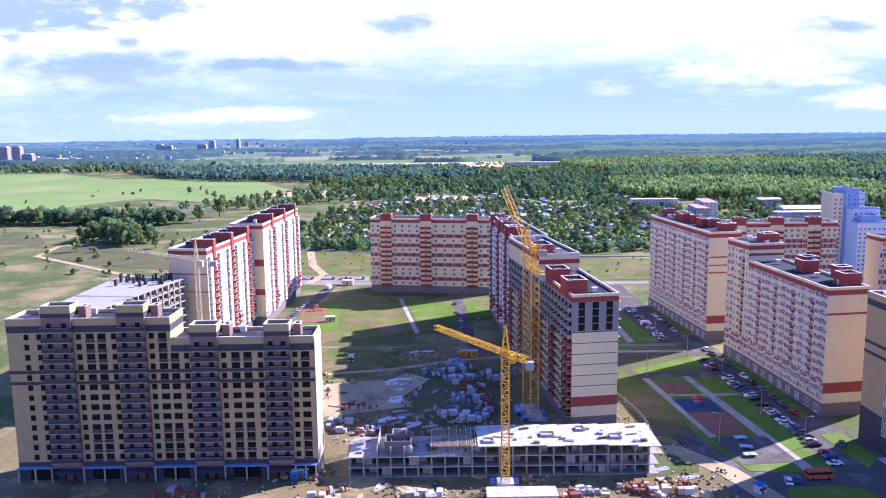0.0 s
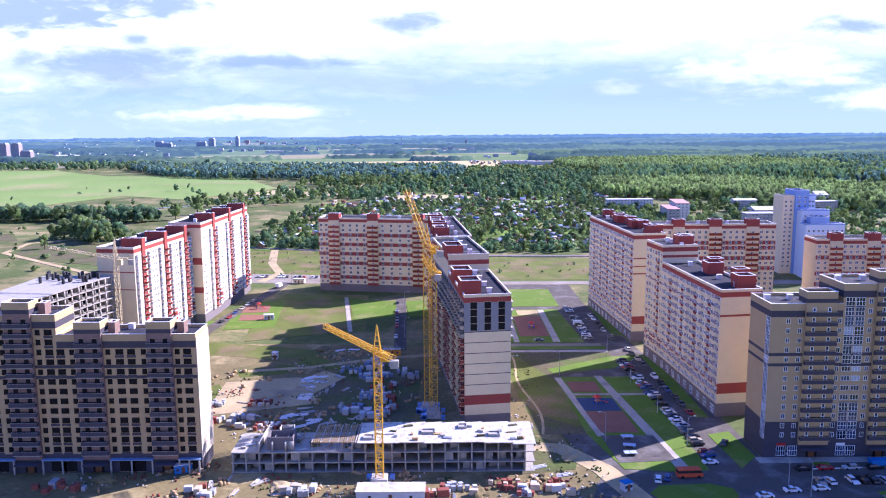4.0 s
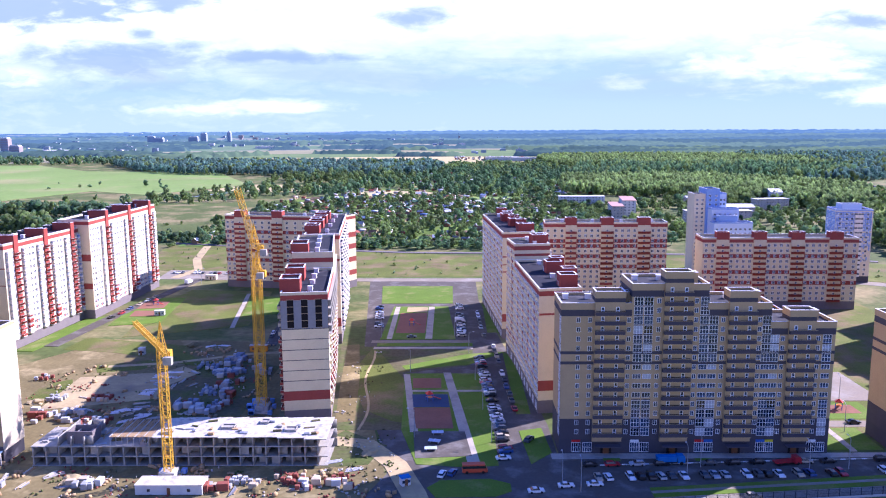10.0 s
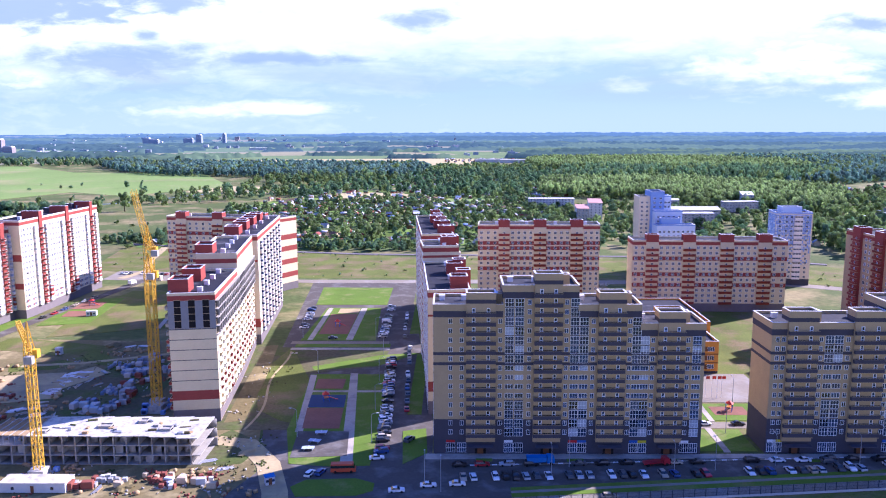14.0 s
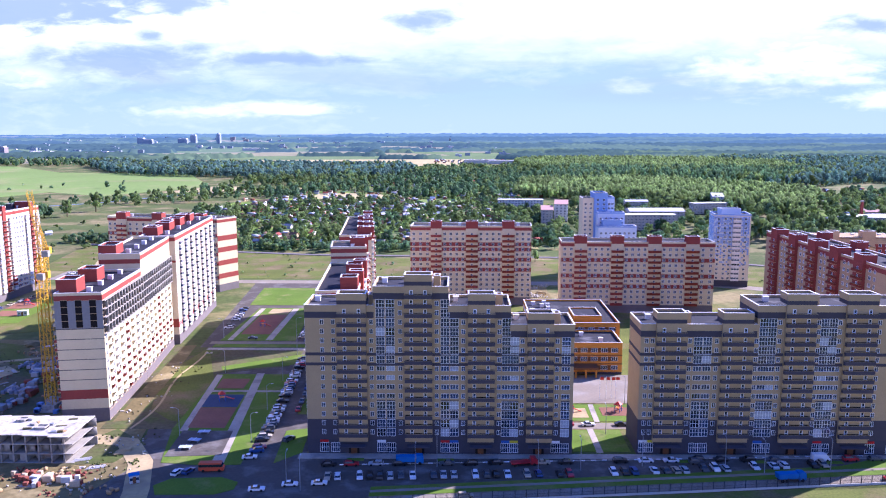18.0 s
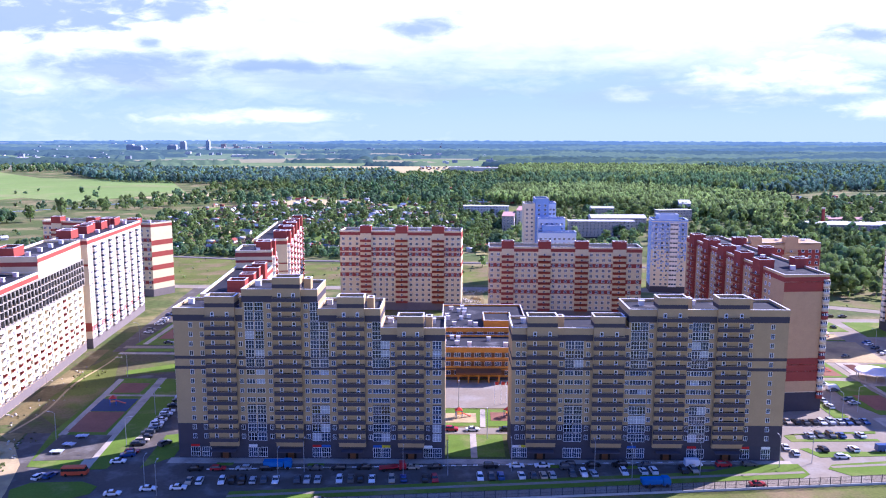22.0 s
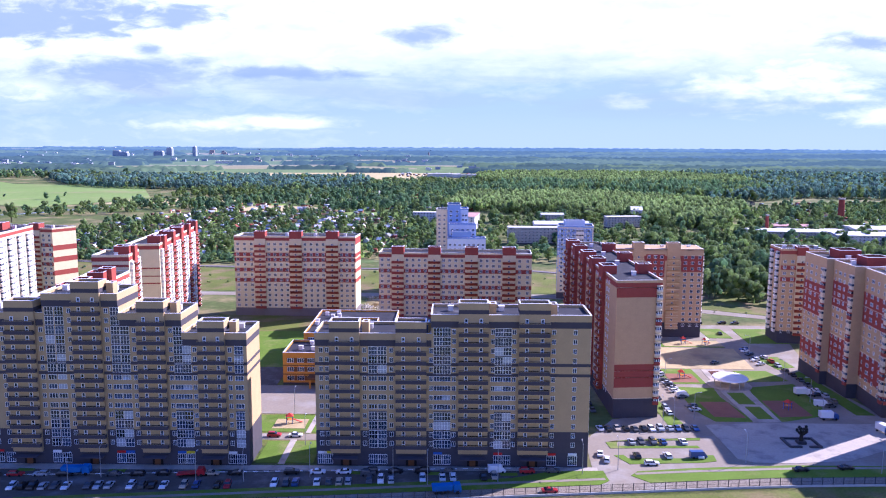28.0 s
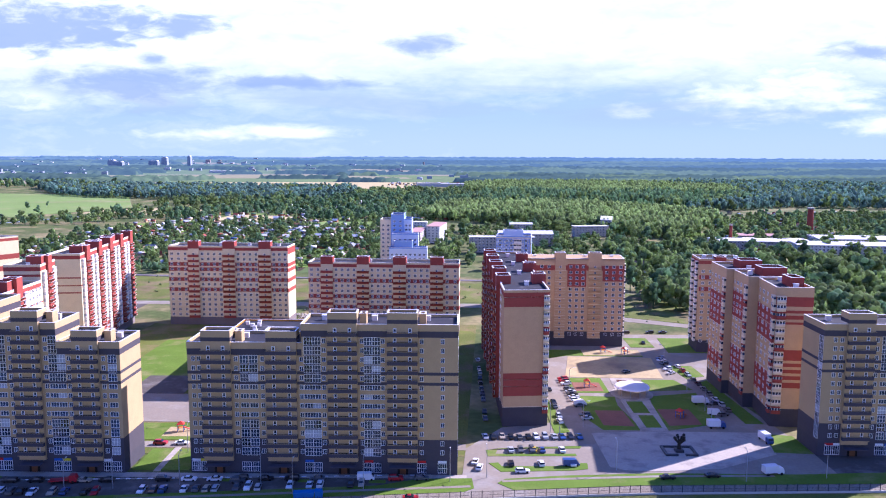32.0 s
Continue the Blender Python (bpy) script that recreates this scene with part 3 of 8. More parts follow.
ochre_block("apartment_building", "two-level ochre brick apartment block with dark grey balconies", 228.4, 214.5,
            [(228.4, 262.6, 11), (262.6, 309.2, 13)], [(232.8, 241.6), (252.2, 261.2), (270.6, 279.3), (288.2, 297.2)], end_glass="right")
ochre_block("apartment_building", "ochre brick apartment block beside the square", 425, 232.5,
            [(425, 470, 12)], [(432, 440.5), (452, 460)])

# ---------------------------------------------------------------- red and cream slab blocks
MOST[0] = 16


def long_block(name, label, corners, z, base, wall, fascia, faces, heads=(), bands=(), deck=None, head_wall=None):
    """corners: near left, near right, far right, far left. faces: {side index: painter(ob, edge)}; heads: footprints; bands: (z, z, material)."""
    cx, cy = sum(c[0] for c in corners) / 4, sum(c[1] for c in corners) / 4
    ob = thing(name, cx, cy, 0, label, "apartment building")
    levels = sorted({0.0, base, z - 2.6, z - 0.9, *[v for b in bands for v in b[:2]]})
    courses = []
    for a, b in zip(levels, levels[1:]):
        mid = (a + b) / 2
        m, out = wall, 0.0
        if mid < base:
            m, out = PLINTH if wall is ORANGEBRICK else GREYBASE, 0.03
        elif mid > z - 2.6:
            m, out = fascia, 0.04
        for za, zb, bm_ in bands:
            if za <= mid <= zb:
                m, out = bm_, 0.03
        courses.append((a, b, m, out))
    stack(ob, corners, courses)
    roof(ob, inset(corners, -0.03), z, wall, deck)
    for i, paint in faces.items():
        paint(ob, Edge(corners[i], corners[(i + 1) % 4]))
    for q, top in heads:
        head(ob, q, z - 0.9, top, head_wall or RED)
    a, b = (Vector(corners[0]) + Vector(corners[3])) / 2, (Vector(corners[1]) + Vector(corners[2])) / 2
    c, d = (Vector(corners[0]) + Vector(corners[1])) / 2, (Vector(corners[2]) + Vector(corners[3])) / 2
    long_way = (a, b) if (b - a).length > (d - c).length else (c, d)
    for k in (0.13, 0.38, 0.62, 0.87):
        p = long_way[0].lerp(long_way[1], k)
        vents(ob, [(p.x + 1.5, p.y + 1.0)], z - 0.84)
    return ob


def strips(ob, e, z0, z1, spots, width, m, out=0.05):
    for s in spots:
        me = shared(("strip", width, round(z1 - z0, 2), m.name), lambda bm: box(bm, -width / 2, width / 2, 0, out, 0, z1 - z0), [m])
        put("vertical_strip", me, ob, e.m(s, z0))


def spread(a, b, n):
    return [a + (b - a) * (i + 0.5) / n for i in range(n)]


def bay(ob, e, s0, s1, z0, top, wall, panel, slab, rows, out=1.3, doors=True, raise_by=3.2, cap=None, deep=4.0):
    """A projecting stair and balcony bay, carried up past the roof."""
    w = s1 - s0
    bm = bmesh.new()
    prism(bm, local(ob, e.quad(s0, s1, out - 0.5, 0.0)), z0, top - 0.95)
    part("bay_wall", bm, wall, ob)
    head(ob, e.quad(s0, s1, out - 0.45, deep), top - 0.92, top + raise_by, cap or wall, cap=cap)
    me = balcony(round(w, 1), 0.8, panel, slab)
    for i in range(rows):
        put("balcony", me, ob, e.m((s0 + s1) / 2, z0 + H * i, out - 0.5))
        if doors:
            put("balcony_door", window(1.0, 1.9, 1, 2), ob, e.m((s0 + s1) / 2, z0 + H * i + 0.1, out - 0.5))


def cream_front(bays, red_rows, rows, z0=4.4, per=4, end=True):
    """The long street face of a cream and red slab: red balcony bays, windows between, some storeys faced in red."""
    def paint(ob, e):
        top = z0 + rows * H + 2.6
        cuts = [0] + [v for b in bays for v in b] + [1]
        for a, b in bays:
            bay(ob, e, a * e.length, b * e.length, z0, top, BEIGE, RED, RED, rows, 1.4, cap=RED)
        for k in range(0, len(cuts), 2):
            a, b = cuts[k] * e.length, cuts[k + 1] * e.length
            if b - a < 2:
                continue
            n = max(1, min(per, int((b - a) / 3.0)))
            for i in red_rows:
                me = shared(("red_course", round(b - a, 2)), lambda bm: box(bm, -(b - a) / 2, (b - a) / 2, 0, 0.05, 0, 2.1), [RED])
                put("red_course", me, ob, e.m((a + b) / 2, z0 + H * i + 0.35))
            for i in range(rows):
                for s in spread(a, b, n):
                    put("window", window(1.5, 1.5, 2, 1, GLASSMID), ob, e.m(s, z0 + H * i + 0.7, 0.05 if i in red_rows else 0.0))
    return paint


def plain_end(bands):
    """A windowless gable with red courses."""
    def paint(ob, e):
        for z0, z1 in bands:
            me = shared(("gable_band", round(e.length, 2), round(z1 - z0, 2)), lambda bm: box(bm, -e.length / 2, e.length / 2, 0, 0.06, 0, z1 - z0), [RED])
            put("gable_band", me, ob, e.m(e.length / 2, z0))
    return paint


# the far row facing the street
long_block("apartment_building", "cream and red slab block closing the building site", [(-41, 462), (30.5, 449), (38.5, 462), (-39, 478)], 44.6, 4.4, BEIGE, RED,
           {0: cream_front([(0.09, 0.18), (0.42, 0.51), (0.8, 0.89)], (1, 4, 6, 8, 10), 13), 1: plain_end([(8, 11), (16, 19), (24, 27), (31, 34)])})
long_block("apartment_building", "cream and red slab block with three balcony bays", [(148, 417), (215, 416), (216, 431), (149, 432)], 44.6, 4.4, BEIGE, RED,
           {0: cream_front([(0.17, 0.26), (0.46, 0.56), (0.76, 0.86)], (5, 7, 9, 10), 13), 1: plain_end([(18.7, 20.8), (24.3, 26.5), (30, 32), (33, 35), (40, 42)])})
long_block("apartment_building", "cream and red slab block with four balcony bays", [(229.5, 399.5), (310, 397), (310.5, 412), (230, 414.5)], 38.4, 4.4, BEIGE, RED,
           {0: cream_front([(0.085, 0.165), (0.325, 0.405), (0.565, 0.65), (0.81, 0.895)], (3, 5, 8), 11), 1: plain_end([(12, 14), (20, 22), (28, 30)])})


def corner_front(ob, e):
    rows, z0 = 13, 4.6
    for a, b in ((0.34, 0.44), (0.66, 0.78)):
        bay(ob, e, a * e.length, b * e.length, z0, z0 + rows * H + 2.6, ORANGEBRICK, ORANGEBRICK, PALE, rows, 1.2)
    for k, s in enumerate(spread(e.length * 0.46, e.length * 0.64, 3) + spread(e.length * 0.8, e.length, 3) + spread(2, e.length * 0.32, 4)):
        for i in range(rows):
            put("window", window(1.5, 1.5, 2), ob, e.m(s, z0 + H * i + 0.8, 0.05 if i > 8 else 0.0))
    strips(ob, e, z0 + 9 * H, z0 + 13 * H, [e.length * 0.55], e.length * 0.18, RED, 0.04)
    strips(ob, e, z0 + 10 * H, z0 + 12 * H, [e.length * 0.895], e.length * 0.2, RED, 0.04)


def gable_balconies(spots, rows, z0, panel=WHITEPANEL):
    def paint(ob, e):
        for s in spots:
            for i in range(rows):
                put("balcony", glazed_balcony(2.6, 1.1, panel), ob, e.m(s, z0 + H * i))
    return paint


long_block("apartment_building", "orange-tan and red brick block beyond the square", [(340, 375), (392, 374), (393, 390), (340, 391)], 44.4, 7.5, ORANGEBRICK, RED,
           {0: corner_front, 1: gable_balconies((4, 11), 13, 5)}, bands=((41.8, 44.4, ORANGEBRICK), (38.5, 41.0, RED)))

# the two blocks that run away from the street beside the play yard


def loggia(w, breast):
    """A balcony shown as recessed: solid breast, flat dark glass for its shaded depth, three panes between white posts.
    """
    def build(bm):
        box(bm, -w / 2, w / 2, 0, 0.10, 0, 0.95, 0)
        box(bm, -w / 2, w / 2, 0, 0.02, 0.95, 2.35, 1)
        for x in (-w / 2 + 0.04, -w / 6, w / 6, w / 2 - 0.04):
            box(bm, x - 0.04, x + 0.04, 0.02, 0.09, 0.95, 2.35, 2)
        box(bm, -w / 2, w / 2, 0.02, 0.09, 1.6, 1.66, 2)
    return shared(("loggia", w, breast.name), build, [breast, GLASS, FRAMEWHITE])


def loggia_face(rows, z0=4.6, unit=6.2):
    """Cream wall with pairs of windows, glazed loggias and short red panels beside the panes."""
    def paint(ob, e):
        n = int(e.length / unit)
        u = e.length / n
        red = shared("red_panel", lambda bm: box(bm, -0.36, 0.36, 0, 0.05, 0, 1.55), [RED])
        for k in range(n):
            s = (k + 0.5) * u
            put("shop_window", window(2.6, 2.7, 4, 2), ob, e.m(s, 0.7, 0.03))
            for i in range(rows):
                z = z0 + H * i
                low = 0.03 if i < 2 else 0.0
                put("window", window(1.35, 1.45, 2), ob, e.m(s - u * 0.34, z + 0.8, low))
                put("loggia", loggia(2.3, RED if k % 2 and 2 < i < rows - 1 else PALE), ob, e.m(s + u * 0.06, z + 0.12, low))
                put("window", window(0.95, 1.45, 1), ob, e.m(s + u * 0.39, z + 0.8, low))
                if i > 1 and (k % 3 != 0 or i % 4 < 2):
                    put("red_panel", red, ob, e.m(s - u * 0.34 + 1.05, z + 0.75))
                if i > 1 and k % 3 == 2:
                    put("red_panel", red, ob, e.m(s + u * 0.39 - 0.86, z + 0.75))
                    put("red_panel", red, ob, e.m(s - u * 0.34 - 1.05, z + 0.75))
    return paint


def balcony_face(rows, z0, red_at, unit=5.6, top=45, wide=4.6, deep=4.0):
    """A sunlit face of white balconies and windows with red bays."""
    def paint(ob, e):
        n = int(e.length / unit)
        course = shared(("white_course", round(e.length, 1)), lambda bm: box(bm, -e.length / 2, e.length / 2, 0, 0.03, 0, 0.16), [FRAMEWHITE])
        for i in range(1, rows):
            put("white_course", course, ob, e.m(e.length / 2, z0 + H * i - 0.1))
        for k in range(n):
            s = (k + 0.5) * e.length / n
            if k in red_at:
                bay(ob, e, s - wide / 2, s + wide / 2, z0, top, RED, RED, WHITEPANEL, rows, 1.5 if wide > 4 else 1.0, doors=False, raise_by=3.0, deep=deep)
                for i in range(rows):
                    put("window", window(1.0, 1.5, 2), ob, e.m(s - 1.15 * wide / 2 - 0.6, z0 + H * i + 0.8))
                continue
            for i in range(rows):
                if k - 1 in red_at or k + 1 in red_at or (not red_at and k % 2):
                    put("balcony", glazed_balcony(2.8, 1.1, RED if i in (1, 2) and k - 1 in red_at else WHITEPANEL, GLASSPALE if red_at else GLASS), ob, e.m(s, z0 + H * i))
                    if not red_at:
                        put("red_panel", shared("red_panel", lambda bm: box(bm, -0.36, 0.36, 0, 0.05, 0, 1.55), [RED]), ob, e.m(s + 1.9, z0 + H * i + 0.4))
                else:
                    put("window", window(1.3, 1.5, 2), ob, e.m(s - 1.35, z0 + H * i + 0.8))
                    put("window", window(1.9, 1.5, 3), ob, e.m(s + 1.2, z0 + H * i + 0.8))
                    if i < 2:
                        put("red_panel", shared("red_panel", lambda bm: box(bm, -0.36, 0.36, 0, 0.05, 0, 1.55), [RED]), ob, e.m(s - 0.2, z0 + H * i + 0.75))
    return paint


def gable_bands(lines, corner=True, rows=13, z0=4.6):
    def paint(ob, e):
        for za, zb, m in lines:
            me = shared(("gable_course", round(e.length, 2), round(zb - za, 2), m.name), lambda bm: box(bm, -e.length / 2, e.length / 2, 0, 0.06, 0, zb - za), [m])
            put("gable_band", me, ob, e.m(e.length / 2, za))
        if corner:
            for i in range(rows):
                put("corner_window", window(1.9, 1.5, 3), ob, e.m(1.2, z0 + H * i + 0.8, 0.07))
    return paint


R2 = [(125.8, 246.5), (140.2, 248.5), (136.8, 304.5), (122.2, 303)]
R2B = [(122.1, 303.2), (136.7, 304.7), (133.8, 322), (120.2, 320.5)]
R1 = [(119.9, 341.5), (134.6, 343.2), (125.5, 422), (113.9, 416)]
R_COURSES = ((8.0, 9.7, RED), (10.5, 11.6, RED), (34.4, 34.9, RED))
gab = [(34.5, 35.1, RED), (8.2, 11.2, RED)]
long_block("apartment_building", "long cream and red block beside the play yard, lower part", R2, 43.6, 4.6, BEIGE, RED,
           {3: loggia_face(13), 0: gable_bands(gab, False), 1: balcony_face(13, 4.6, (2, 6))}, [(Edge(R2[1], R2[2]).quad(a, a + 6, -0.5, 6.5), 47.2) for a in (4, 30)], bands=R_COURSES, deck=ROOFDARK)
long_block("apartment_building", "long cream and red block beside the play yard, higher part", R2B, 50.0, 4.6, BEIGE, RED,
           {3: loggia_face(15), 0: gable_bands([(45, 46, RED)], False), 1: balcony_face(15, 4.6, (1,), top=50)}, [(Edge(R2B[1], R2B[2]).quad(3, 9, -0.5, 6.5), 53.2)], bands=R_COURSES, deck=ROOFDARK)
long_block("apartment_building", "tall cream and red block by the far car park", R1, 49.6, 4.6, BEIGE, RED,
           {3: loggia_face(15), 0: gable_bands([(38, 38.6, RED), (31, 31.6, RED), (8.5, 11.5, RED)], False), 1: balcony_face(15, 4.6, (1, 4, 7, 10, 13), top=49.6)},
           [(Edge(R1[1], R1[2]).quad(a, a + 6, -0.5, 6.5), 52.6) for a in (5, 26, 47)], bands=R_COURSES, deck=ROOFDARK)

# the block being finished beside the site, and the one behind it
M1 = [(41.2, 237.2), (56.2, 239.4), (51.6, 283), (36.4, 281)]
M1B = [(36.4, 281.2), (51.6, 283.2), (45.2, 331), (29.8, 329)]
M2 = [(31.6, 331.4), (46.9, 333.8), (39.8, 411.5), (26.6, 409)]


def gantry_face(ob, e):
    rows, z0 = 13, 4.6
    n = int(e.length / 4.4)
    put("blockwork", shared(("blockwork", round(e.length, 1)), lambda bm: box(bm, -e.length / 2, e.length / 2, 0, 0.04, 0, 11.4), [M1GREY]), ob, e.m(e.length / 2, 30.3))
    for k in range(n):
        s = (k + 0.5) * e.length / n
        if k % 4 < 2:
            strips(ob, e, z0, 30.2, [s], round(e.length / n - 0.2, 2), RED, 0.05)
        for i in range(rows):
            put("balcony", balcony(2.7, 1.2, (RED if k % 4 < 2 else BEIGE) if i < 9 else CONCRETE, BEIGE if i < 9 else CONCRETE), ob, e.m(s, z0 + H * i))
            put("window_opening", opening(2.2, 2.0), ob, e.m(s, z0 + H * i + 0.3, 0.05))


def sunny_site_face(ob, e):
    rows, z0 = 13, 4.6
    n = int(e.length / 3.1)
    for k in range(n):
        s = (k + 0.5) * e.length / n
        for i in range(9, rows):
            put("window_opening", opening(2.8, 2.45), ob, e.m(s, z0 + H * i + 0.15))
            put("edge_column", shared("edge_column", lambda bm: box(bm, -0.16, 0.16, 0, 0.8, 0, H - 0.22), [CONCRETE]), ob, e.m(s + e.length / n / 2, z0 + H * i))
        for i in range(9):
            if k % 2:
                put("balcony", balcony(2.2, 0.6, (BEIGE, WHITEPANEL)[(k // 2) % 2] if i not in (2, 3) and (k // 2) % 5 != 3 else RED, WHITEPANEL), ob, e.m(s, z0 + H * i))
            else:
                put("window", window(1.3, 1.5, 2) if (i * 7 + k * 3) % 11 else opening(1.3, 1.5), ob, e.m(s, z0 + H * i + 0.9))
    for i in range(9, rows + 1):
        put("slab_edge", shared(("slab_edge", round(e.length, 1)), lambda bm: box(bm, -e.length / 2, e.length / 2, 0, 0.9, -0.22, 0), [CONCRETE]), ob, e.m(e.length / 2, z0 + H * i))
    for k in range(int(e.length / 3.1)):
        put("ground_opening", opening(2.2, 3.2), ob, e.m((k + 0.5) * e.length / n, 0.4))


def site_gable(ob, e):
    w = e.length
    put("gable_panel", shared("bare_gable", lambda bm: box(bm, -w / 2, w / 2, 0, 0.05, 0, 9.4), [M1GREY]), ob, e.m(w / 2, 32.34))
    stages = [(4.6, 8.0, BEIGE), (8.0, 11.2, RED)] + [(11.2 + 3.5 * i + 0.12, 11.2 + 3.5 * (i + 1) - 0.12, BEIGE) for i in range(6)]
    stages += [(11.2 + 3.5 * (i + 1) - 0.118, 11.2 + 3.5 * (i + 1) + 0.118, DARKBAND) for i in range(6)]
    for za, zb, m in stages:
        me = shared(("site_gable", round(zb - za, 2), m.name), lambda bm: box(bm, -w / 2, w / 2, 0, 0.06, 0, zb - za), [m])
        put("gable_panel", me, ob, e.m(w / 2, za))
    for i in range(4):
        for s in (0.2, 0.5, 0.8):
            put("gable_opening", opening(2.1, 2.2), ob, e.m(w * s, 32.7 + 2.35 * i, 0.052))


long_block("apartment_building", "unfinished cream and red block with grey blockwork above its gable", M1, 44.4, 4.6, BEIGE, RED,
           {3: gantry_face, 0: site_gable, 1: sunny_site_face}, [(Edge(M1[3], M1[0]).quad(a, a + 8, 0.6, 6.0), 48.2) for a in (12, 32)], deck=ROOFDARK)
long_block("apartment_building", "taller unfinished block with bare concrete under its roof", M1B, 50.4, 4.6, BEIGE, RED,
           {3: gantry_face, 0: gable_bands([(46.5, 48.2, RED), (48.2, 50, BEIGE)], False), 1: sunny_site_face}, [(Edge(M1B[3], M1B[0]).quad(36, 46, 0.6, 6.0), 53.4)], deck=ROOFDARK)
long_block("apartment_building", "long cream block with white balconies and red bays", M2, 50.4, 4.6, PALE, RED,
           {3: balcony_face(15, 4.6, (2, 6, 10), unit=5.6, top=50.4), 0: gable_bands([(8, 12, RED), (38, 39, RED)], False), 1: balcony_face(15, 4.6, (), unit=5.0)},
           [(Edge(M2[3], M2[0]).quad(a, a + 8, 0.6, 6.0), 53.4) for a in (8, 26, 44, 62)], bands=((8, 10.4, RED),), deck=ROOFDARK)

# the sunlit pair of blocks on the meadow side
W1 = [(-114.5, 326), (-97.4, 323), (-92.4, 384.5), (-109.6, 386)]
W2 = [(-103.5, 383), (-86.6, 381), (-84.0, 463), (-101, 464.5)]
long_block("apartment_building", "cream slab block with white balconies and red bays, its gable bare", W1, 47.6, 4.6, PALE, RED,
           {1: balcony_face(14, 4.6, (1, 5, 9), unit=5.4, top=47.6, wide=3.0, deep=9.0), 0: gable_bands([(4.7, 29, BEIGE), (29, 29.4, RED), (29.4, 36.5, BEIGE), (36.5, 37, RED), (37, 44.8, BEIGE)], False)},
           [(Edge(W1[1], W1[2]).quad(a, a + 4, -9.2, 13), 49.4) for a in (10, 30, 50)], deck=ROOFDARK, head_wall=DARKBAND)
long_block("apartment_building", "taller cream slab block with white balconies and red bays", W2, 51.2, 4.6, PALE, RED,
           {1: balcony_face(15, 4.6, (3, 8, 13), unit=5.4, top=51.2, wide=3.0, deep=9.0), 0: gable_bands([(4.7, 15.5, BEIGE), (15.5, 18.5, RED), (18.5, 30, BEIGE), (30, 33.5, RED), (33.5, 48.4, BEIGE)], False)},
           [(Edge(W2[1], W2[2]).quad(a, a + 4, -9.2, 13), 53.0) for a in (20, 46, 70)], deck=ROOFDARK, head_wall=DARKBAND)

# red block beside the square, and the banded blocks across it
P1 = [(325.2, 257), (341.2, 258.5), (338.6, 362), (322.4, 362)]


def red_side(ob, e):
    rows, z0 = 15, 5.0
    for k in range(5):
        s0 = 8 + k * (e.length - 14) / 5
        bay(ob, e, s0, s0 + 6.5, z0, 49.2, RED, RED, ORANGEBRICK, rows, 1.8, raise_by=2.4)
        for i in range(rows):
            put("window", window(1.6, 1.5, 2), ob, e.m(s0 + 9.4, z0 + H * i + 0.8))
            put("window", window(1.2, 1.5, 2), ob, e.m(s0 + 12.6, z0 + H * i + 0.8))


def p_gable(ob, e):
    gable_bands([(43.2, 48.2, RED), (11.1, 19.4, RED), (14.6, 14.75, PALE), (17, 17.15, PALE), (46.6, 46.75, PALE)], False)(ob, e)
    for i in range(15):
        put("balcony", glazed_balcony(1.9, 1.0, PALE if i % 5 else RED), ob, e.m(e.length - 1.05, 5 + H * i, 0.06))


long_block("apartment_building", "red brick block with blank tan gable by the car park", P1, 49.2, 7.0, ORANGEBRICK, RED,
           {3: red_side, 0: p_gable,
            1: balcony_face(15, 5.0, (3, 8, 13), unit=5.6, top=49)}, bands=((7.0, 7.2, PALE),))
Q1 = [(420.6, 260), (433.2, 259), (434.2, 281), (422.4, 281)]
Q2 = [(418.6, 281.2), (436, 281.2), (436.5, 298), (419.0, 298)]
Q3 = [(416.2, 298.2), (433, 298.2), (433.5, 318), (416.6, 318)]
Q4 = [(426, 364), (446, 362), (447, 378), (427, 380)]
qb = [(41, 46.5, RED), (14, 26, RED), (6.0, 13.5, ORANGEBRICK)]


def q_side(shift):
    def paint(ob, e):
        for za, zb in ((30 + shift, 41.5 + shift * 0.5), (9.2, 18.6 + shift)):
            strips(ob, e, za, zb, [e.length * 0.44], round(e.length * 0.86, 2), RED, 0.03)
        for z in (18.7 + shift, 24.5, 30 + shift - 0.25, 36):
            strips(ob, e, z, z + 0.22, [e.length * 0.44], round(e.length * 0.86, 2), PALE, 0.045)
        for i in range(15):
            z = 5 + H * i + 0.8
            for s, me in ((0.12, window(0.85, 1.4, 1)), (0.34, window(2.2, 1.4, 3)), (0.56, window(1.3, 1.4, 2)), (0.78, window(0.85, 1.4, 1))):
                put("window", me, ob, e.m(e.length * s, z, 0.03))
            put("corner_balcony", glazed_balcony(2.2, 0.8, PALE if i % 3 else RED), ob, e.m(e.length - 1.15, 5 + H * i))
    return paint


def q_front(ob, e):
    gable_bands([(43.6, 47, RED), (41.2, 42.2, RED), (39.0, 40.4, RED), (37.2, 38.0, RED), (24.2, 28.0, RED), (21.9, 23.2, RED), (19.6, 20.9, RED), (17.2, 18.6, RED), (14.2, 16.2, RED), (0.2, 6.6, PLINTH)], False)(ob, e)
    for i in range(15):
        put("corner_balcony", glazed_balcony(3.0, 0.9, PALE if i % 4 else RED), ob, e.m(1.7, 5 + H * i))


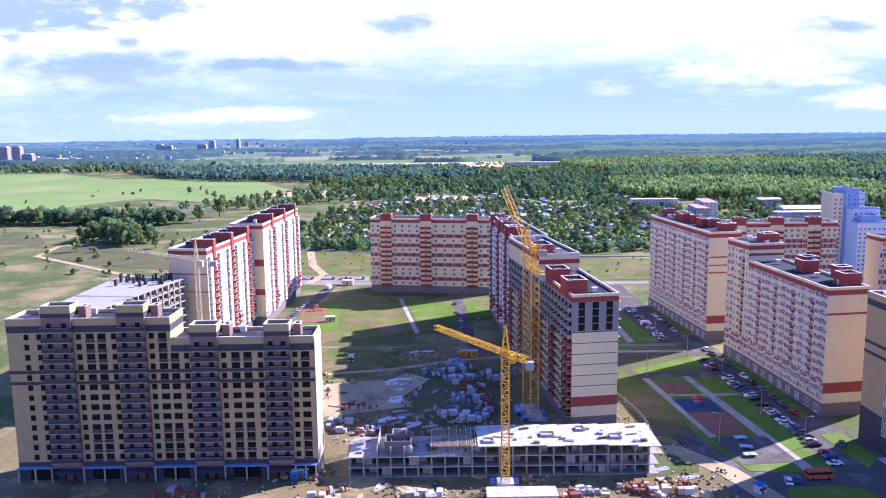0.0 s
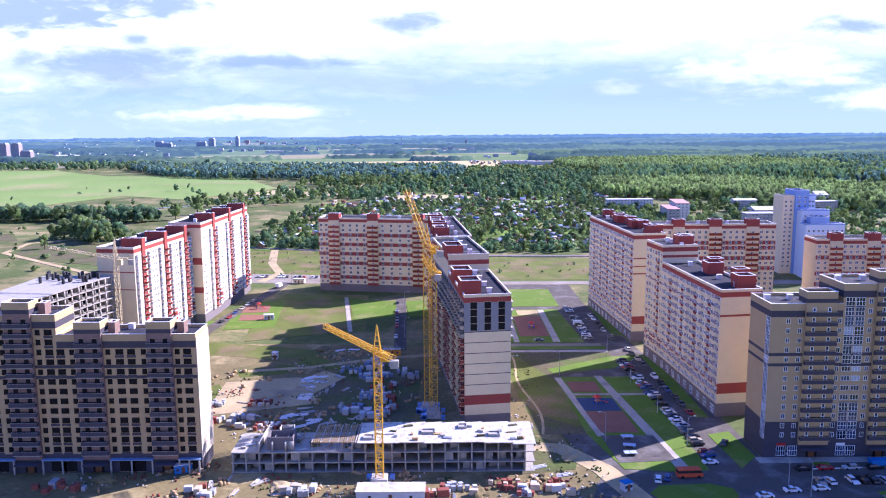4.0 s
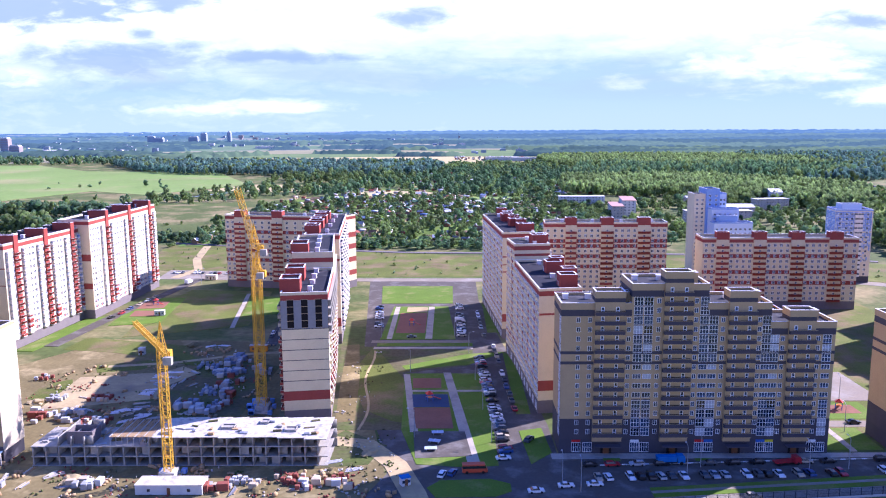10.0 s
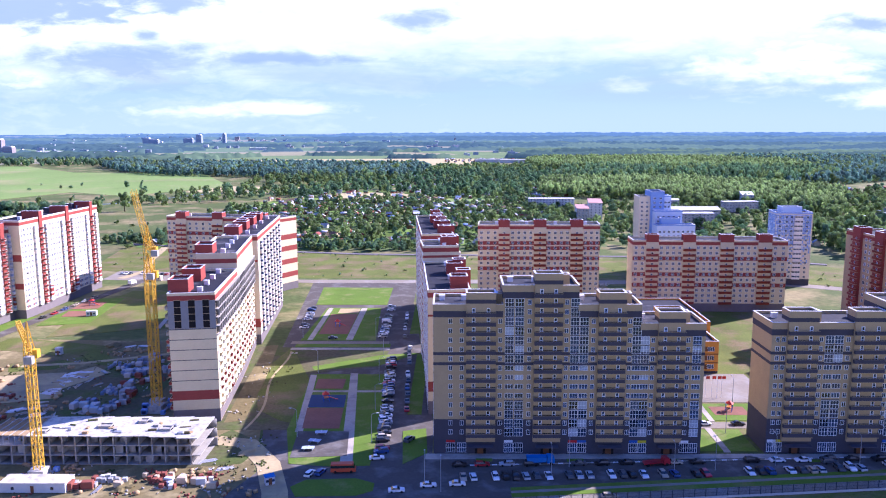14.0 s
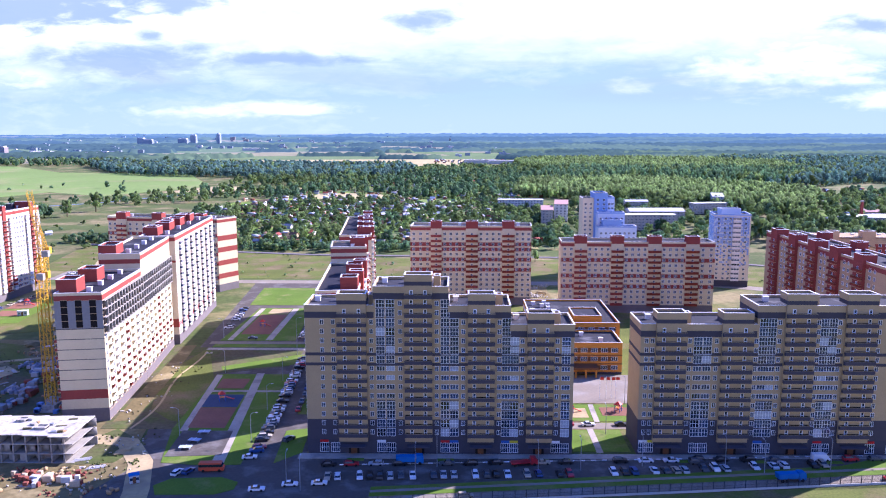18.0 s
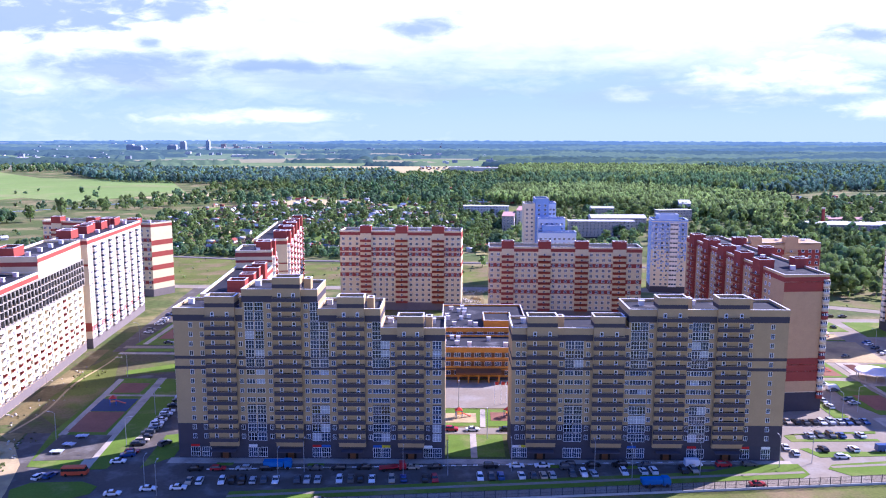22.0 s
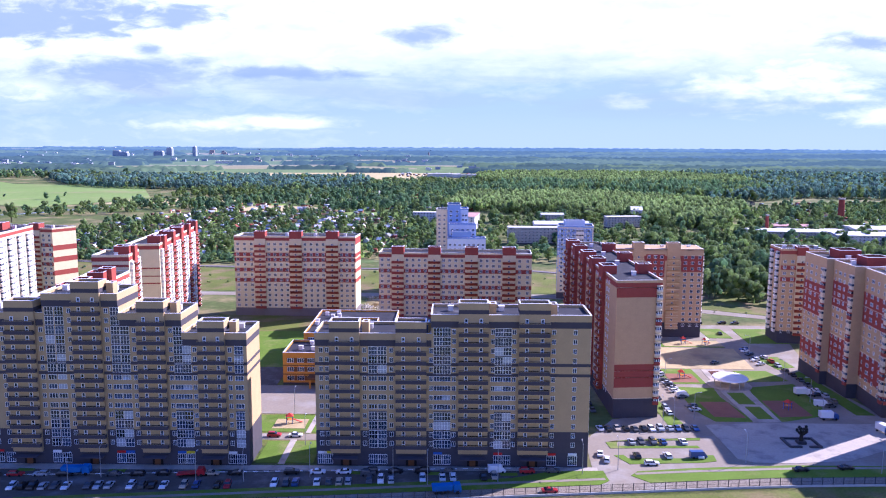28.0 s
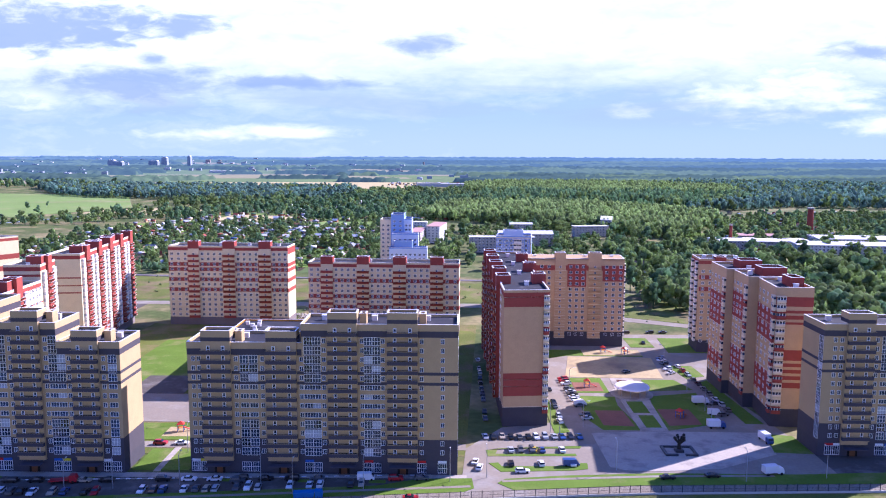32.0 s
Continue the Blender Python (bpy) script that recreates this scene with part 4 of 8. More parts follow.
for c, top, lab in ((Q1, 50.4, "lowest step"), (Q2, 50.8, "second step"), (Q3, 51.2, "highest step")):
    long_block("apartment_building", "tan and red banded brick tower, %s by the square" % lab, c, top, 5.5, ORANGEBRICK, ORANGEBRICK,
               {3: q_side({50.4: 0.0, 50.8: 2.85, 51.2: -2.85}[top]), 0: q_front if c is Q1 else gable_bands([], False)}, [(rect(c[0][0] + 7, c[1][0] - 1, c[0][1] + 5, c[0][1] + 13), top + 2.6)], head_wall=RED)
long_block("apartment_building", "tan brick block with white balconies by the field road", Q4, 46.2, 6.0, ORANGEBRICK, RED,
           {3: gable_balconies((4, 12), 14, 5), 0: cream_front([(0.35, 0.6)], (9, 11), 13)})



# ---------------------------------------------------------------- ground: one sheet that climbs gently to the skyline


def rise(r):
    return 0.0 if r < 2600 else 58.0 * ((r - 2600) / 2350.0) ** 1.15


bm = bmesh.new()
radii = [0, 150, 300, 500, 800, 1200, 1700, 2200, 2600, 2900, 3200, 3500, 3800, 4100, 4400, 4700, 4950]
seg, rings = 96, []
for r in radii:
    rings.append([bm.verts.new((160 + r * math.cos(2 * math.pi * k / seg), r * math.sin(2 * math.pi * k / seg), rise(r) - 0.05)) for k in range(seg)] if r else [bm.verts.new((160, 0, -0.05))])
for a, b in zip(rings, rings[1:]):
    for k in range(seg):
        j = (k + 1) % seg
        bm.faces.new((a[0], b[k], b[j]) if len(a) == 1 else (a[k], b[k], b[j], a[j]))
GROUNDMAT = mat("open_grassland", (0.092, 0.118, 0.034), 0.95, 0.5, 0.012, 0.9, 0.3, second=(0.26, 0.215, 0.10, 0.022, 0.47))
tagged(link_mesh("ground", bm, GROUNDMAT), "rough grassland reaching to the skyline", "ground", kind="structure")

# site and yards
flat("site_ground", [(-140, 150), (70, 150), (78, 196), (70, 240), (50, 300), (38, 336), (-60, 342), (-84, 300), (-140, 250)], 0.0, DIRT, "rutted bare earth of the building site")
flat("street", [(60, 150), (470, 150), (470, 236), (410, 236), (410, 216), (128, 213), (128, 236), (112, 420), (112, 480), (45, 480), (60, 300), (78, 200)], 0.02, ASPHALT, "asphalt street and parking lanes", "road")
flat("court_ground", [(138, 229), (312, 229), (312, 236), (320, 420), (138, 420)], 0.02, ROUGHGRASS, "grass court behind the street blocks")
flat("square_asphalt", [(309.5, 195), (425, 195), (425, 236), (418, 300), (440, 400), (345, 400), (345, 262), (325, 256), (312, 236)], 0.03, ASPHALTPALE, "car park and drives round the square", "road")

# ---------------------------------------------------------------- yards, lawns, paths
def lawn(poly, label="mown lawn with kerb", m=None, z=0.13):
    return flat("lawn", poly, z, m or LAWN, label, "lawn", thick=0.4)


def path(poly, label="concrete paved path", m=None, z=0.09):
    return flat("path", poly, z, m or PAVING, label, "path", thick=0.4)


def band(pts, w):
    """A strip of width w along a line of points."""
    left, right = [], []
    for i, p in enumerate(pts):
        a, b = Vector(pts[max(0, i - 1)]), Vector(pts[min(len(pts) - 1, i + 1)])
        d = (b - a).normalized()
        n = Vector((-d.y, d.x)) * w / 2
        left.append(tuple(Vector(p) + n))
        right.append(tuple(Vector(p) - n))
    return right + left[::-1]


def fence_y(x):
    return 186.5 + (x - 213) * 0.107 if x < 362 else 202.4 + (x - 362) * 0.045


# play yard between the long blocks
lawn([(54.5, 461), (97.5, 460), (97.5, 413.5), (58, 413.5)])
lawn([(65.5, 406), (95, 406), (98.5, 340), (63.5, 340)], "lawn round a small play court")
path(rect(84.4, 87.6, 341, 405), z=0.17)
path(rect(66.5, 69.0, 341, 405), z=0.17)
path(rect(73, 84, 393.5, 404), "pale paved square with planting beds", SAND, 0.18)
flat("play_court", rect(70, 84, 351, 391), 0.18, REDSAND, "reddish sand play court", "playground")
path(rect(60, 105, 334.5, 338.5), "asphalt drive with a kerb", ASPHALTPALE)
lawn(rect(63, 106, 329, 334), "narrow grass strip")
path(rect(62, 106, 324.5, 327.5), "long concrete drain cover", PAVING, 0.2)
flat("rough_patch", [(56, 232), (80, 232), (77, 291), (104, 301), (106, 323), (47, 330), (50, 300)], 0.07, PLOUGH, "rough trampled grass and mud beside the site")
flat("verge", [(78, 295), (104, 302), (120, 320), (104, 317), (76, 300)], 0.12, LAWN, "grass bank", "lawn")
lawn([(78, 290), (110, 290), (110, 205), (100.5, 204), (86, 206), (80, 232)], "lawn round the playground")
path([(77.5, 289), (80, 289), (85.6, 230), (83, 230)], z=0.17)
path([(93.2, 291), (96.2, 291), (105.2, 202), (101.4, 202)], z=0.17)
path(rect(80, 108, 268.5, 270.3), z=0.19)
flat("play_court", [(81.3, 284), (92.4, 284), (92.6, 272.5), (82, 272.5)], 0.18, REDSAND, "reddish sand play court", "playground")
BLUERUBBER = mat("blue_rubber_surface", (0.05, 0.075, 0.14), 0.9, 0.15, 0.4, 4)
flat("play_court", [(82, 265.5), (95, 265.5), (95.8, 252.5), (83, 252.5)], 0.18, BLUERUBBER, "dark blue rubber playground", "playground")
flat("play_court", [(83, 252), (95.8, 252), (97, 233), (84.8, 233)], 0.18, REDSAND, "reddish sand play court", "playground")
flat("sports_pad", [(84, 230.5), (100.6, 230.5), (102.4, 211.5), (85.5, 210)], 0.2, ASPHALT, "dark asphalt sports pad", "playground")
lawn(rect(118.6, 123.4, 246, 318), "narrow lawn along the block")
lawn(rect(113.5, 119, 352, 412), "narrow lawn along the block")
lawn([(118, 231), (125.5, 233.5), (126.5, 214), (119.5, 206)], "corner lawn by the shops")

# the street, its verges and the long fence
flat("service_lane", [(150, fence_y(150) + 0.6), (362, fence_y(362) + 0.6), (470, fence_y(470) + 0.6), (470, fence_y(470) + 5.6), (362, fence_y(362) + 5.6), (150, fence_y(150) + 5.6)], 0.05, ASPHALTPALE, "pale dusty lane inside the fence", "road")
lawn([(150, fence_y(150) + 5.7), (311, fence_y(311) + 5.7), (314, fence_y(314) + 8.0), (313.5, 212.2), (298, 211.4), (286, 206.4), (150, fence_y(150) + 11.3)], "grass verge with a worn path")
lawn([(325.5, 204.3), (362, 208.4), (470, fence_y(470) + 5.8), (470, 222), (412, 217.5), (370.5, 217.4), (341, 214.8), (323.5, 212), (321, 209)], "grass verge beside the car park")
path(band([(150, fence_y(150) + 8.6), (313, fence_y(313) + 9.2)], 1.4), z=0.16, m=ASPHALTPALE)
path(band([(322.5, 210.2), (340, 212.3), (372, 215.2), (405, 216.2)], 1.4), z=0.16, m=ASPHALTPALE)
path([(126, 209.5), (312, 212), (312, 214.4), (126, 213.4)], "paved forecourt of the shops", PAVING, 0.12)
for x0 in (141, 168, 196, 239, 262, 283):
    lawn(rect(x0, x0 + 5, 208.2, 210), "small planting bed by the entrance")
lawn([(92, 185.5), (108, 186), (112.5, 189), (112.5, 193.5), (107, 196.5), (93, 195.5), (89.5, 191)], "round-ended grass island at the junction")

# court between the street blocks
lawn([(209.5, 216), (227, 216), (227, 233), (209.5, 233)], "lawn between two blocks")
path(band([(217.5, 215), (217.5, 234)], 2.0), z=0.18)
path(rect(140, 312, 234.2, 239.5), "asphalt drive behind the blocks", ASPHALTPALE, 0.08)
lawn(rect(196, 240, 241, 257), "lawn with a children's play area")
path(band([(221, 240), (221.5, 257)], 1.8), z=0.18)
flat("play_court", rect(208, 219, 244, 253), 0.18, SAND, "sandy play area", "playground")
flat("play_court", rect(224, 236, 246, 254), 0.18, REDSAND, "reddish sand play area", "playground")
path(rect(176, 250, 258.5, 291), "pale paved school yard", ASPHALTPALE, 0.1)
lawn([(160, 296), (199, 296), (199, 380), (160, 380)], "bright green school sports field")
path(rect(176, 199, 291, 316), "asphalt apron beside the field", ASPHALT, 0.16)
flat("rubble_ground", rect(216.5, 229, 398, 470), 0.1, DIRT, "earth and rubble between two blocks")

# the square
lawn([(318.5, 234.5), (333, 237.4), (350.5, 239), (349.5, 236.8), (322.5, 236), (321.5, 231.5), (347.5, 232.2), (347.6, 230.4), (319, 229.4)], "kerbed grass ring in the car park")
lawn([(319, 223.8), (322, 224.3), (323, 221.5), (346, 222), (346.5, 224.5), (350, 224.6), (349.5, 220), (345, 218.8), (322.5, 217.2)], "kerbed grass ring in the car park")
lawn([(343, 250), (348.5, 252), (347.5, 262), (344.8, 290), (342.3, 290)], "grass strip beside the red block")
path([(355.8, 251), (356.6, 222), (361, 219.4), (372, 218.8), (391, 221.4), (412.6, 233.4), (415, 253), (376, 253.4)], "grey paved town square", PAVING, 0.12)
lawn([(357, 293), (372, 292), (371, 281), (374.5, 254.4), (360.5, 254.4), (356.5, 266)], "lawn with a play court")
lawn([(386, 293), (406, 298), (404, 262), (383.5, 254.4), (383.0, 272)], "lawn with a play court")
flat("play_court", [(361.5, 259), (372.5, 258), (371.5, 275), (361, 275)], 0.19, REDSAND, "reddish sand play court", "playground")
flat("play_court", [(385, 259), (397, 260.5), (397, 277), (385, 277)], 0.19, REDSAND, "reddish sand play court", "playground")
path([(373.5, 254), (383.3, 254), (385, 292), (373.5, 292)], "paved walk to the round canopy", PAVING, 0.16)
lawn(rect(375.2, 381.4, 272.5, 286), "narrow lawn in the walk", z=0.22)
lawn(rect(376.2, 381.8, 257, 270), "narrow lawn in the walk", z=0.22)
lawn([(355, 318), (371, 318), (371, 297), (356, 297)], "lawn with a play court")
flat("play_court", rect(357.5, 369, 299, 311), 0.19, REDSAND, "reddish sand play court", "playground")
lawn([(388, 316), (402, 316), (406, 302), (388, 300)], "lawn beside the drive")
path([(374, 300), (385.5, 300), (384.5, 318), (375, 318)], "paved walk behind the canopy", PAVING, 0.15)
POOLRED = mat("brown_red_bed", (0.10, 0.035, 0.025), 0.9, 0.15)
flat("sunken_bed", rect(377.2, 381.6, 302.5, 315), 0.22, POOLRED, "dark red sunken planting bed", "planting bed")
flat("sand_lot", [(356, 319), (398, 318), (401, 352), (362, 354)], 0.12, SAND, "pale bare sand lot", "ground")
flat("play_court", rect(370, 398, 356, 366), 0.17, SAND, "sandy play area with orange equipment", "playground")
lawn([(350, 366), (398, 367), (398, 354), (362, 355), (352, 350)], "grass by the far car park", z=0.10)
lawn(rect(396, 408, 372, 392), "lawn by the far car park")
lawn([(412, 362), (432, 362), (434, 392), (414, 392)], "lawn by the far car park")
lawn([(405, 338), (416, 338), (417, 322), (408, 318)], "grass strip beside the drive")
lawn([(413, 262), (419.5, 262), (416, 316), (411.5, 312)], "grass strip along the tower")
lawn([(412.5, 235), (424.8, 234), (424.6, 250), (416, 252)], "corner lawn by the tower")

# land behind: road, strip of rough grass, hedge
flat("field_road", [(-95, 486), (40, 476), (330, 470), (480, 396), (484, 403), (334, 482), (40, 486), (-95, 498)], 0.05, ASPHALTPALE, "pale field road behind the estate", "road")
flat("car_park", [(-95, 498), (-45, 494), (-47, 512), (-96, 518)], 0.06, ASPHALTPALE, "gravel car park", "road")
flat("rough_strip", [(-120, 520), (40, 492), (330, 486), (470, 412), (520, 480), (330, 560), (100, 575), (-140, 640)], 0.03, ROUGHGRASS, "rough grass and weeds", "ground")
flat("dirt_track", band([(-84, 490), (-78, 520), (-92, 560), (-104, 625)], 6), 0.1, SAND, "sandy track", "road")
flat("embankment", band([(-140, 642), (-21, 606), (62, 588), (330, 572), (400, 540)], 5), 0.4, GREYBASE, "low grey embankment wall", "wall", thick=0.8)
flat("yard_lawn", [(-60, 452), (-10, 446), (-4, 366), (-58, 345), (-66, 400)], 0.08, ROUGHGRASS, "worn green yard by the site", "ground")
lawn([(-20, 436), (8, 428), (12, 392), (-12, 386)], "lawn with a path")
path(band([(-22.5, 440), (-11, 362)], 2.2), z=0.19)
lawn([(12.6, 428), (22, 430), (27, 395), (16, 392)])
path(band([(9.5, 440), (15, 330)], 5.5), "narrow asphalt drive", ASPHALT, 0.16)
flat("play_court", [(-75, 420), (-62, 420), (-60, 404), (-74, 402)], 0.2, REDSAND, "reddish sports court", "playground")
flat("play_court", [(-73, 398), (-58, 398), (-56, 386), (-71, 385)], 0.2, REDSAND, "reddish sports court", "playground")
lawn([(-80, 428), (-56, 430), (-50, 372), (-74, 366)], "lawn round the courts", z=0.12)
path(band([(-84, 330), (-80, 380), (-72, 440), (-66, 486)], 6.5), "asphalt drive beside the blocks", ASPHALT, 0.16)
lawn([(-96.5, 322), (-88, 322), (-82, 385), (-91, 385)], "grass below the block")
for k, poly in enumerate(([(-48, 250), (-10, 262), (-22, 292), (-50, 286)], [(-34, 268), (-14, 272), (-4, 292), (-14, 300)])):
    flat("sand_patch", poly, 0.08 + 0.03 * k, SAND, "pale trodden sand", "ground")
flat("weed_patch", [(-74, 345), (-20, 330), (4, 306), (-8, 300), (-32, 312), (-50, 320), (-76, 325)], 0.06, ROUGHGRASS, "weedy ground", "ground")
flat("weed_patch", [(-46, 292), (-30, 296), (-22, 304), (-38, 312), (-52, 304)], 0.07, ROUGHGRASS, "weedy ground", "ground")
flat("weed_patch", [(-58, 262), (-49, 258), (-46, 272), (-52, 284), (-60, 276)], 0.07, ROUGHGRASS, "weedy ground", "ground")
flat("weed_patch", [(56, 286), (66, 250), (76, 240), (84, 236), (86, 262), (72, 300), (62, 330)], 0.09, ROUGHGRASS, "weedy ground", "ground")
flat("mud_patch", [(-14, 232), (24, 232), (26, 300), (0, 310), (-20, 280)], 0.04, PLOUGH, "dark muddy ground", "ground")
flat("dirt_road", band([(56, 224), (70, 221), (80, 206), (86, 188), (90, 170)], 7), 0.1, SAND, "dusty site road", "road")
flat("front_grass", [(120, 150), (470, 150), (470, fence_y(470) - 0.4), (362, fence_y(362) - 0.4), (150, fence_y(150) - 0.4), (120, 174)], 0.05, ROUGHGRASS, "rough grass outside the fence", "ground")

# far fields
flat("meadow", [(-1106, 1990), (-1400, 1500), (-900, 960), (-543, 966), (-505, 1033), (-458, 1185), (-342, 1111), (-300, 1203), (-237, 1290), (-390, 1640), (-578, 1700), (-711, 1720), (-975, 2010)], 0.2, MEADOW, "wide bright green meadow", "field")
flat("fallow", [(-336, 684), (-302, 698), (-207, 600), (-190, 545), (-300, 590)], 0.1, PLOUGH, "brown fallow field", "field")
flat("fallow", [(-520, 760), (-380, 740), (-350, 690), (-480, 680)], 0.1, PLOUGH, "brown fallow field", "field")
flat("dirt_track", band([(-300, 700), (-330, 672), (-322, 618), (-212, 525), (-120, 470)], 5), 0.2, SAND, "sandy field track", "road")
VILLAGE = mat("garden_ground", (0.115, 0.16, 0.05), 0.95, 0.4, 0.05, 1.0, 0.3, second=(0.24, 0.21, 0.11, 0.05, 0.54))
flat("village_ground", [(-130, 640), (0, 612), (180, 604), (262, 625), (275, 1085), (330, 1640), (60, 1720), (-60, 1350), (-140, 900)], 0.12, VILLAGE, "gardens and plots of the village", "ground")
flat("rubble_strip", [(57.5, 238), (64, 240), (60.5, 285), (55, 332), (50, 331), (53.5, 283)], 0.1, DIRT, "trodden rubble along the unfinished block", "ground")
flat("dirt_track", band([(66 + 1.6 * math.sin(k * 0.55) - 0.02 * k * k, 232 + k * 6) for k in range(16)], 0.9), 0.11, SAND, "narrow wheel track in the grass", "road")
flat("dirt_track", band([(-45, 300), (-20, 305), (10, 318), (32, 322)], 3.0), 0.1, SAND, "site track of trodden earth", "road")
flat("mud_patch", [(56, 203), (72, 206), (76, 220), (62, 232), (56, 222)], 0.06, PLOUGH, "dark muddy ground", "ground")
GLADES = [[(-36, 1072), (15, 1066), (70, 1078), (84, 1100), (60, 1150), (10, 1168), (-32, 1160)], [(112, 1008), (190, 1020), (196, 1056), (140, 1066), (104, 1046)], [(235, 960), (300, 985), (290, 1030), (240, 1020)], [(470, 1420), (560, 1385), (650, 1300), (690, 1330), (620, 1440), (520, 1480)]]
for k, glade in enumerate(GLADES):
    flat("clearing", glade, 0.45, (TANFIELD, MEADOW, ROUGHGRASS, MEADOW)[k], ("dry grass clearing", "small green meadow between gardens", "rough glade before the wood", "bright glade inside the wood")[k], "field")
flat("clearing", [(-280, 1180), (-110, 1150), (-60, 1270), (-250, 1300)], 0.2, TANFIELD, "dry grass beside the stream", "field")
flat("clearing", [(560, 860), (600, 800), (620, 900), (590, 980)], 0.2, LAWN, "green clearing in the wood", "field")
flat("dry_field", [(-620, 2110), (40, 2000), (190, 2050), (200, 2450), (-650, 2450)], 0.25, TANFIELD, "wide dry tan field before the far town", "field")
WATER = mat("stream_water", (0.10, 0.13, 0.16), 0.15, 0.05, spec=0.5)
flat("stream", band([(-420, 900), (-300, 1010), (-230, 1150), (-160, 1210), (-60, 1195)], 7), 0.3, WATER, "narrow stream in the meadow", "water")

# ---------------------------------------------------------------- fence along the street
fence = thing("fence", 290, fence_y(290), 0, "long dark steel fence on a concrete footing", "fence")
o = fence.matrix_basis.translation
for i in range(13):
    bm = bmesh.new()
    xa, xb = 150 + i * 24.6, 150 + (i + 1) * 24.6
    prism(bm, local(fence, [(xa, fence_y(xa) - 0.12), (xb, fence_y(xb) - 0.12), (xb, fence_y(xb) + 0.12), (xa, fence_y(xa) + 0.12)]), 0.0, 0.6)
    part("footing", bm, KERB, fence)
post = shared("fence_post", lambda bm: box(bm, -0.07, 0.07, -0.07, 0.07, 0, 2.9), [BLACKSTEEL])


def mesh_panel(bm):
    # one welded lattice: three rails crossed by twelve bars
    xs_ = sorted(v for i in range(12) for v in (i * 0.25 + 0.1, i * 0.25 + 0.13))
    zs_ = [0.65, 0.8, 0.86, 1.6, 1.66, 2.6, 2.66, 2.75]
    v = {}

    def at(i, j):
        if (i, j) not in v:
            v[(i, j)] = bm.verts.new((xs_[i], -0.015, zs_[j]))
        return v[(i, j)]
    made = [bm.faces.new((at(i, j), at(i + 1, j), at(i + 1, j + 1), at(i, j + 1))) for i in range(23) for j in range(7) if i % 2 == 0 or j in (1, 3, 5)]
    new_faces = bmesh.ops.extrude_face_region(bm, geom=made)
    bmesh.ops.translate(bm, vec=(0, 0.03, 0), verts=[g for g in new_faces["geom"] if isinstance(g, bmesh.types.BMVert)])


panel = shared("fence_panel", mesh_panel, [BLACKSTEEL])
for i in range(106):
    x = 150 + i * 3.02
    ang = math.atan(0.107 if x < 362 else 0.045)
    m = Matrix.Translation((x - o.x, fence_y(x) - o.y, 0)) @ Matrix.Rotation(ang, 4, "Z")
    for nm, me in (("post", post), ("panel", panel)):
        p = bpy.data.objects.new(nm, me)
        scene.collection.objects.link(p)
        p.parent, p.matrix_basis = fence, m

# ---------------------------------------------------------------- concrete frames under construction


def beam(bm, a, b, w, mi=0):
    a, b = Vector(a), Vector(b)
    d = (b - a)
    q = d.to_track_quat("Z", "Y").to_matrix()
    u, v = q @ Vector((w / 2, 0, 0)), q @ Vector((0, w / 2, 0))
    lo = [bm.verts.new(a + s * u + t * v) for s, t in ((-1, -1), (1, -1), (1, 1), (-1, 1))]
    hi = [bm.verts.new(c.co + d) for c in lo]
    for i in range(4):
        j = (i + 1) % 4
        bm.faces.new((lo[i], lo[j], hi[j], hi[i])).material_index = mi
    bm.faces.new(lo[::-1]).material_index = mi
    bm.faces.new(hi).material_index = mi


frame_a = thing("concrete_frame", 17, 214, 0, "raw concrete frame of a new block, three storeys up", "building site")
rng = random.Random(4)
xs = [-26 + i * 3.78 for i in range(23)]
for k, z in enumerate((0.0, 3.0, 6.0, 9.0)):
    x1 = 60.4
    segs = [(-26, 60.4)] if k < 3 else [(10, 22), (22, 29), (29, 34), (34, 41), (41, 46), (46, 54), (54, 60.4)]
    for a, b in segs:
        bm = bmesh.new()
        y0 = 205.2 if k < 3 else 205.0 - 1.8 * rng.random()
        lift = 0.0 if k else 0.14
        prism(bm, local(frame_a, [(a, y0), (b - 0.03, y0), (b - 0.03, 220.5), (a, 219.8)]), z - 0.25 + lift, z + lift)
        part("floor_slab", bm, CONCRETE if k < 3 else SLABWHITE, frame_a)
col = shared("column", lambda bm: box(bm, -0.22, 0.22, -0.22, 0.22, 0, 2.75), [CONCRETE])
wallp = shared("cross_wall", lambda bm: box(bm, -0.1, 0.1, 0, 13.5, 0, 2.75), [CONCRETE])
for k in range(3):
    for i, x in enumerate(xs):
        if k == 2 and x < 6 and i not in (2, 3, 4):
            continue
        put("column", col, frame_a, Matrix.Translation((x + 0.4, 205.7, 3.0 * k)))
        put("cross_wall", wallp, frame_a, Matrix.Translation((x + 0.4, 206.2, 3.0 * k)))
        if rng.random() < 0.45 and i < 22:
            deep = rng.choice((206.6, 207.4, 208.6))
            put("inner_panel", shared("inner_panel", lambda bm: box(bm, 0.1, 2.3, -0.08, 0.08, 0, 2.7), [CONCRETE]), frame_a, Matrix.Translation((x + 0.4 + rng.choice((0.0, 1.2)), deep, 3.0 * k)))
        if rng.random() < 0.5:
            put("rear_panel", shared("rear_panel", lambda bm: box(bm, -1.8, 1.8, -0.1, 0.1, 0, 2.7), [CONCRETE]), frame_a, Matrix.Translation((x + 2.2, 219.3, 3.0 * k)))
bm = bmesh.new()
ring(bm, [(-33, -7), (-25.5, -7), (-25.5, -1.5), (-33, -1.5)], 0.3, 6.0, 9.8)
part("stair_core", bm, GREYBASE, frame_a)
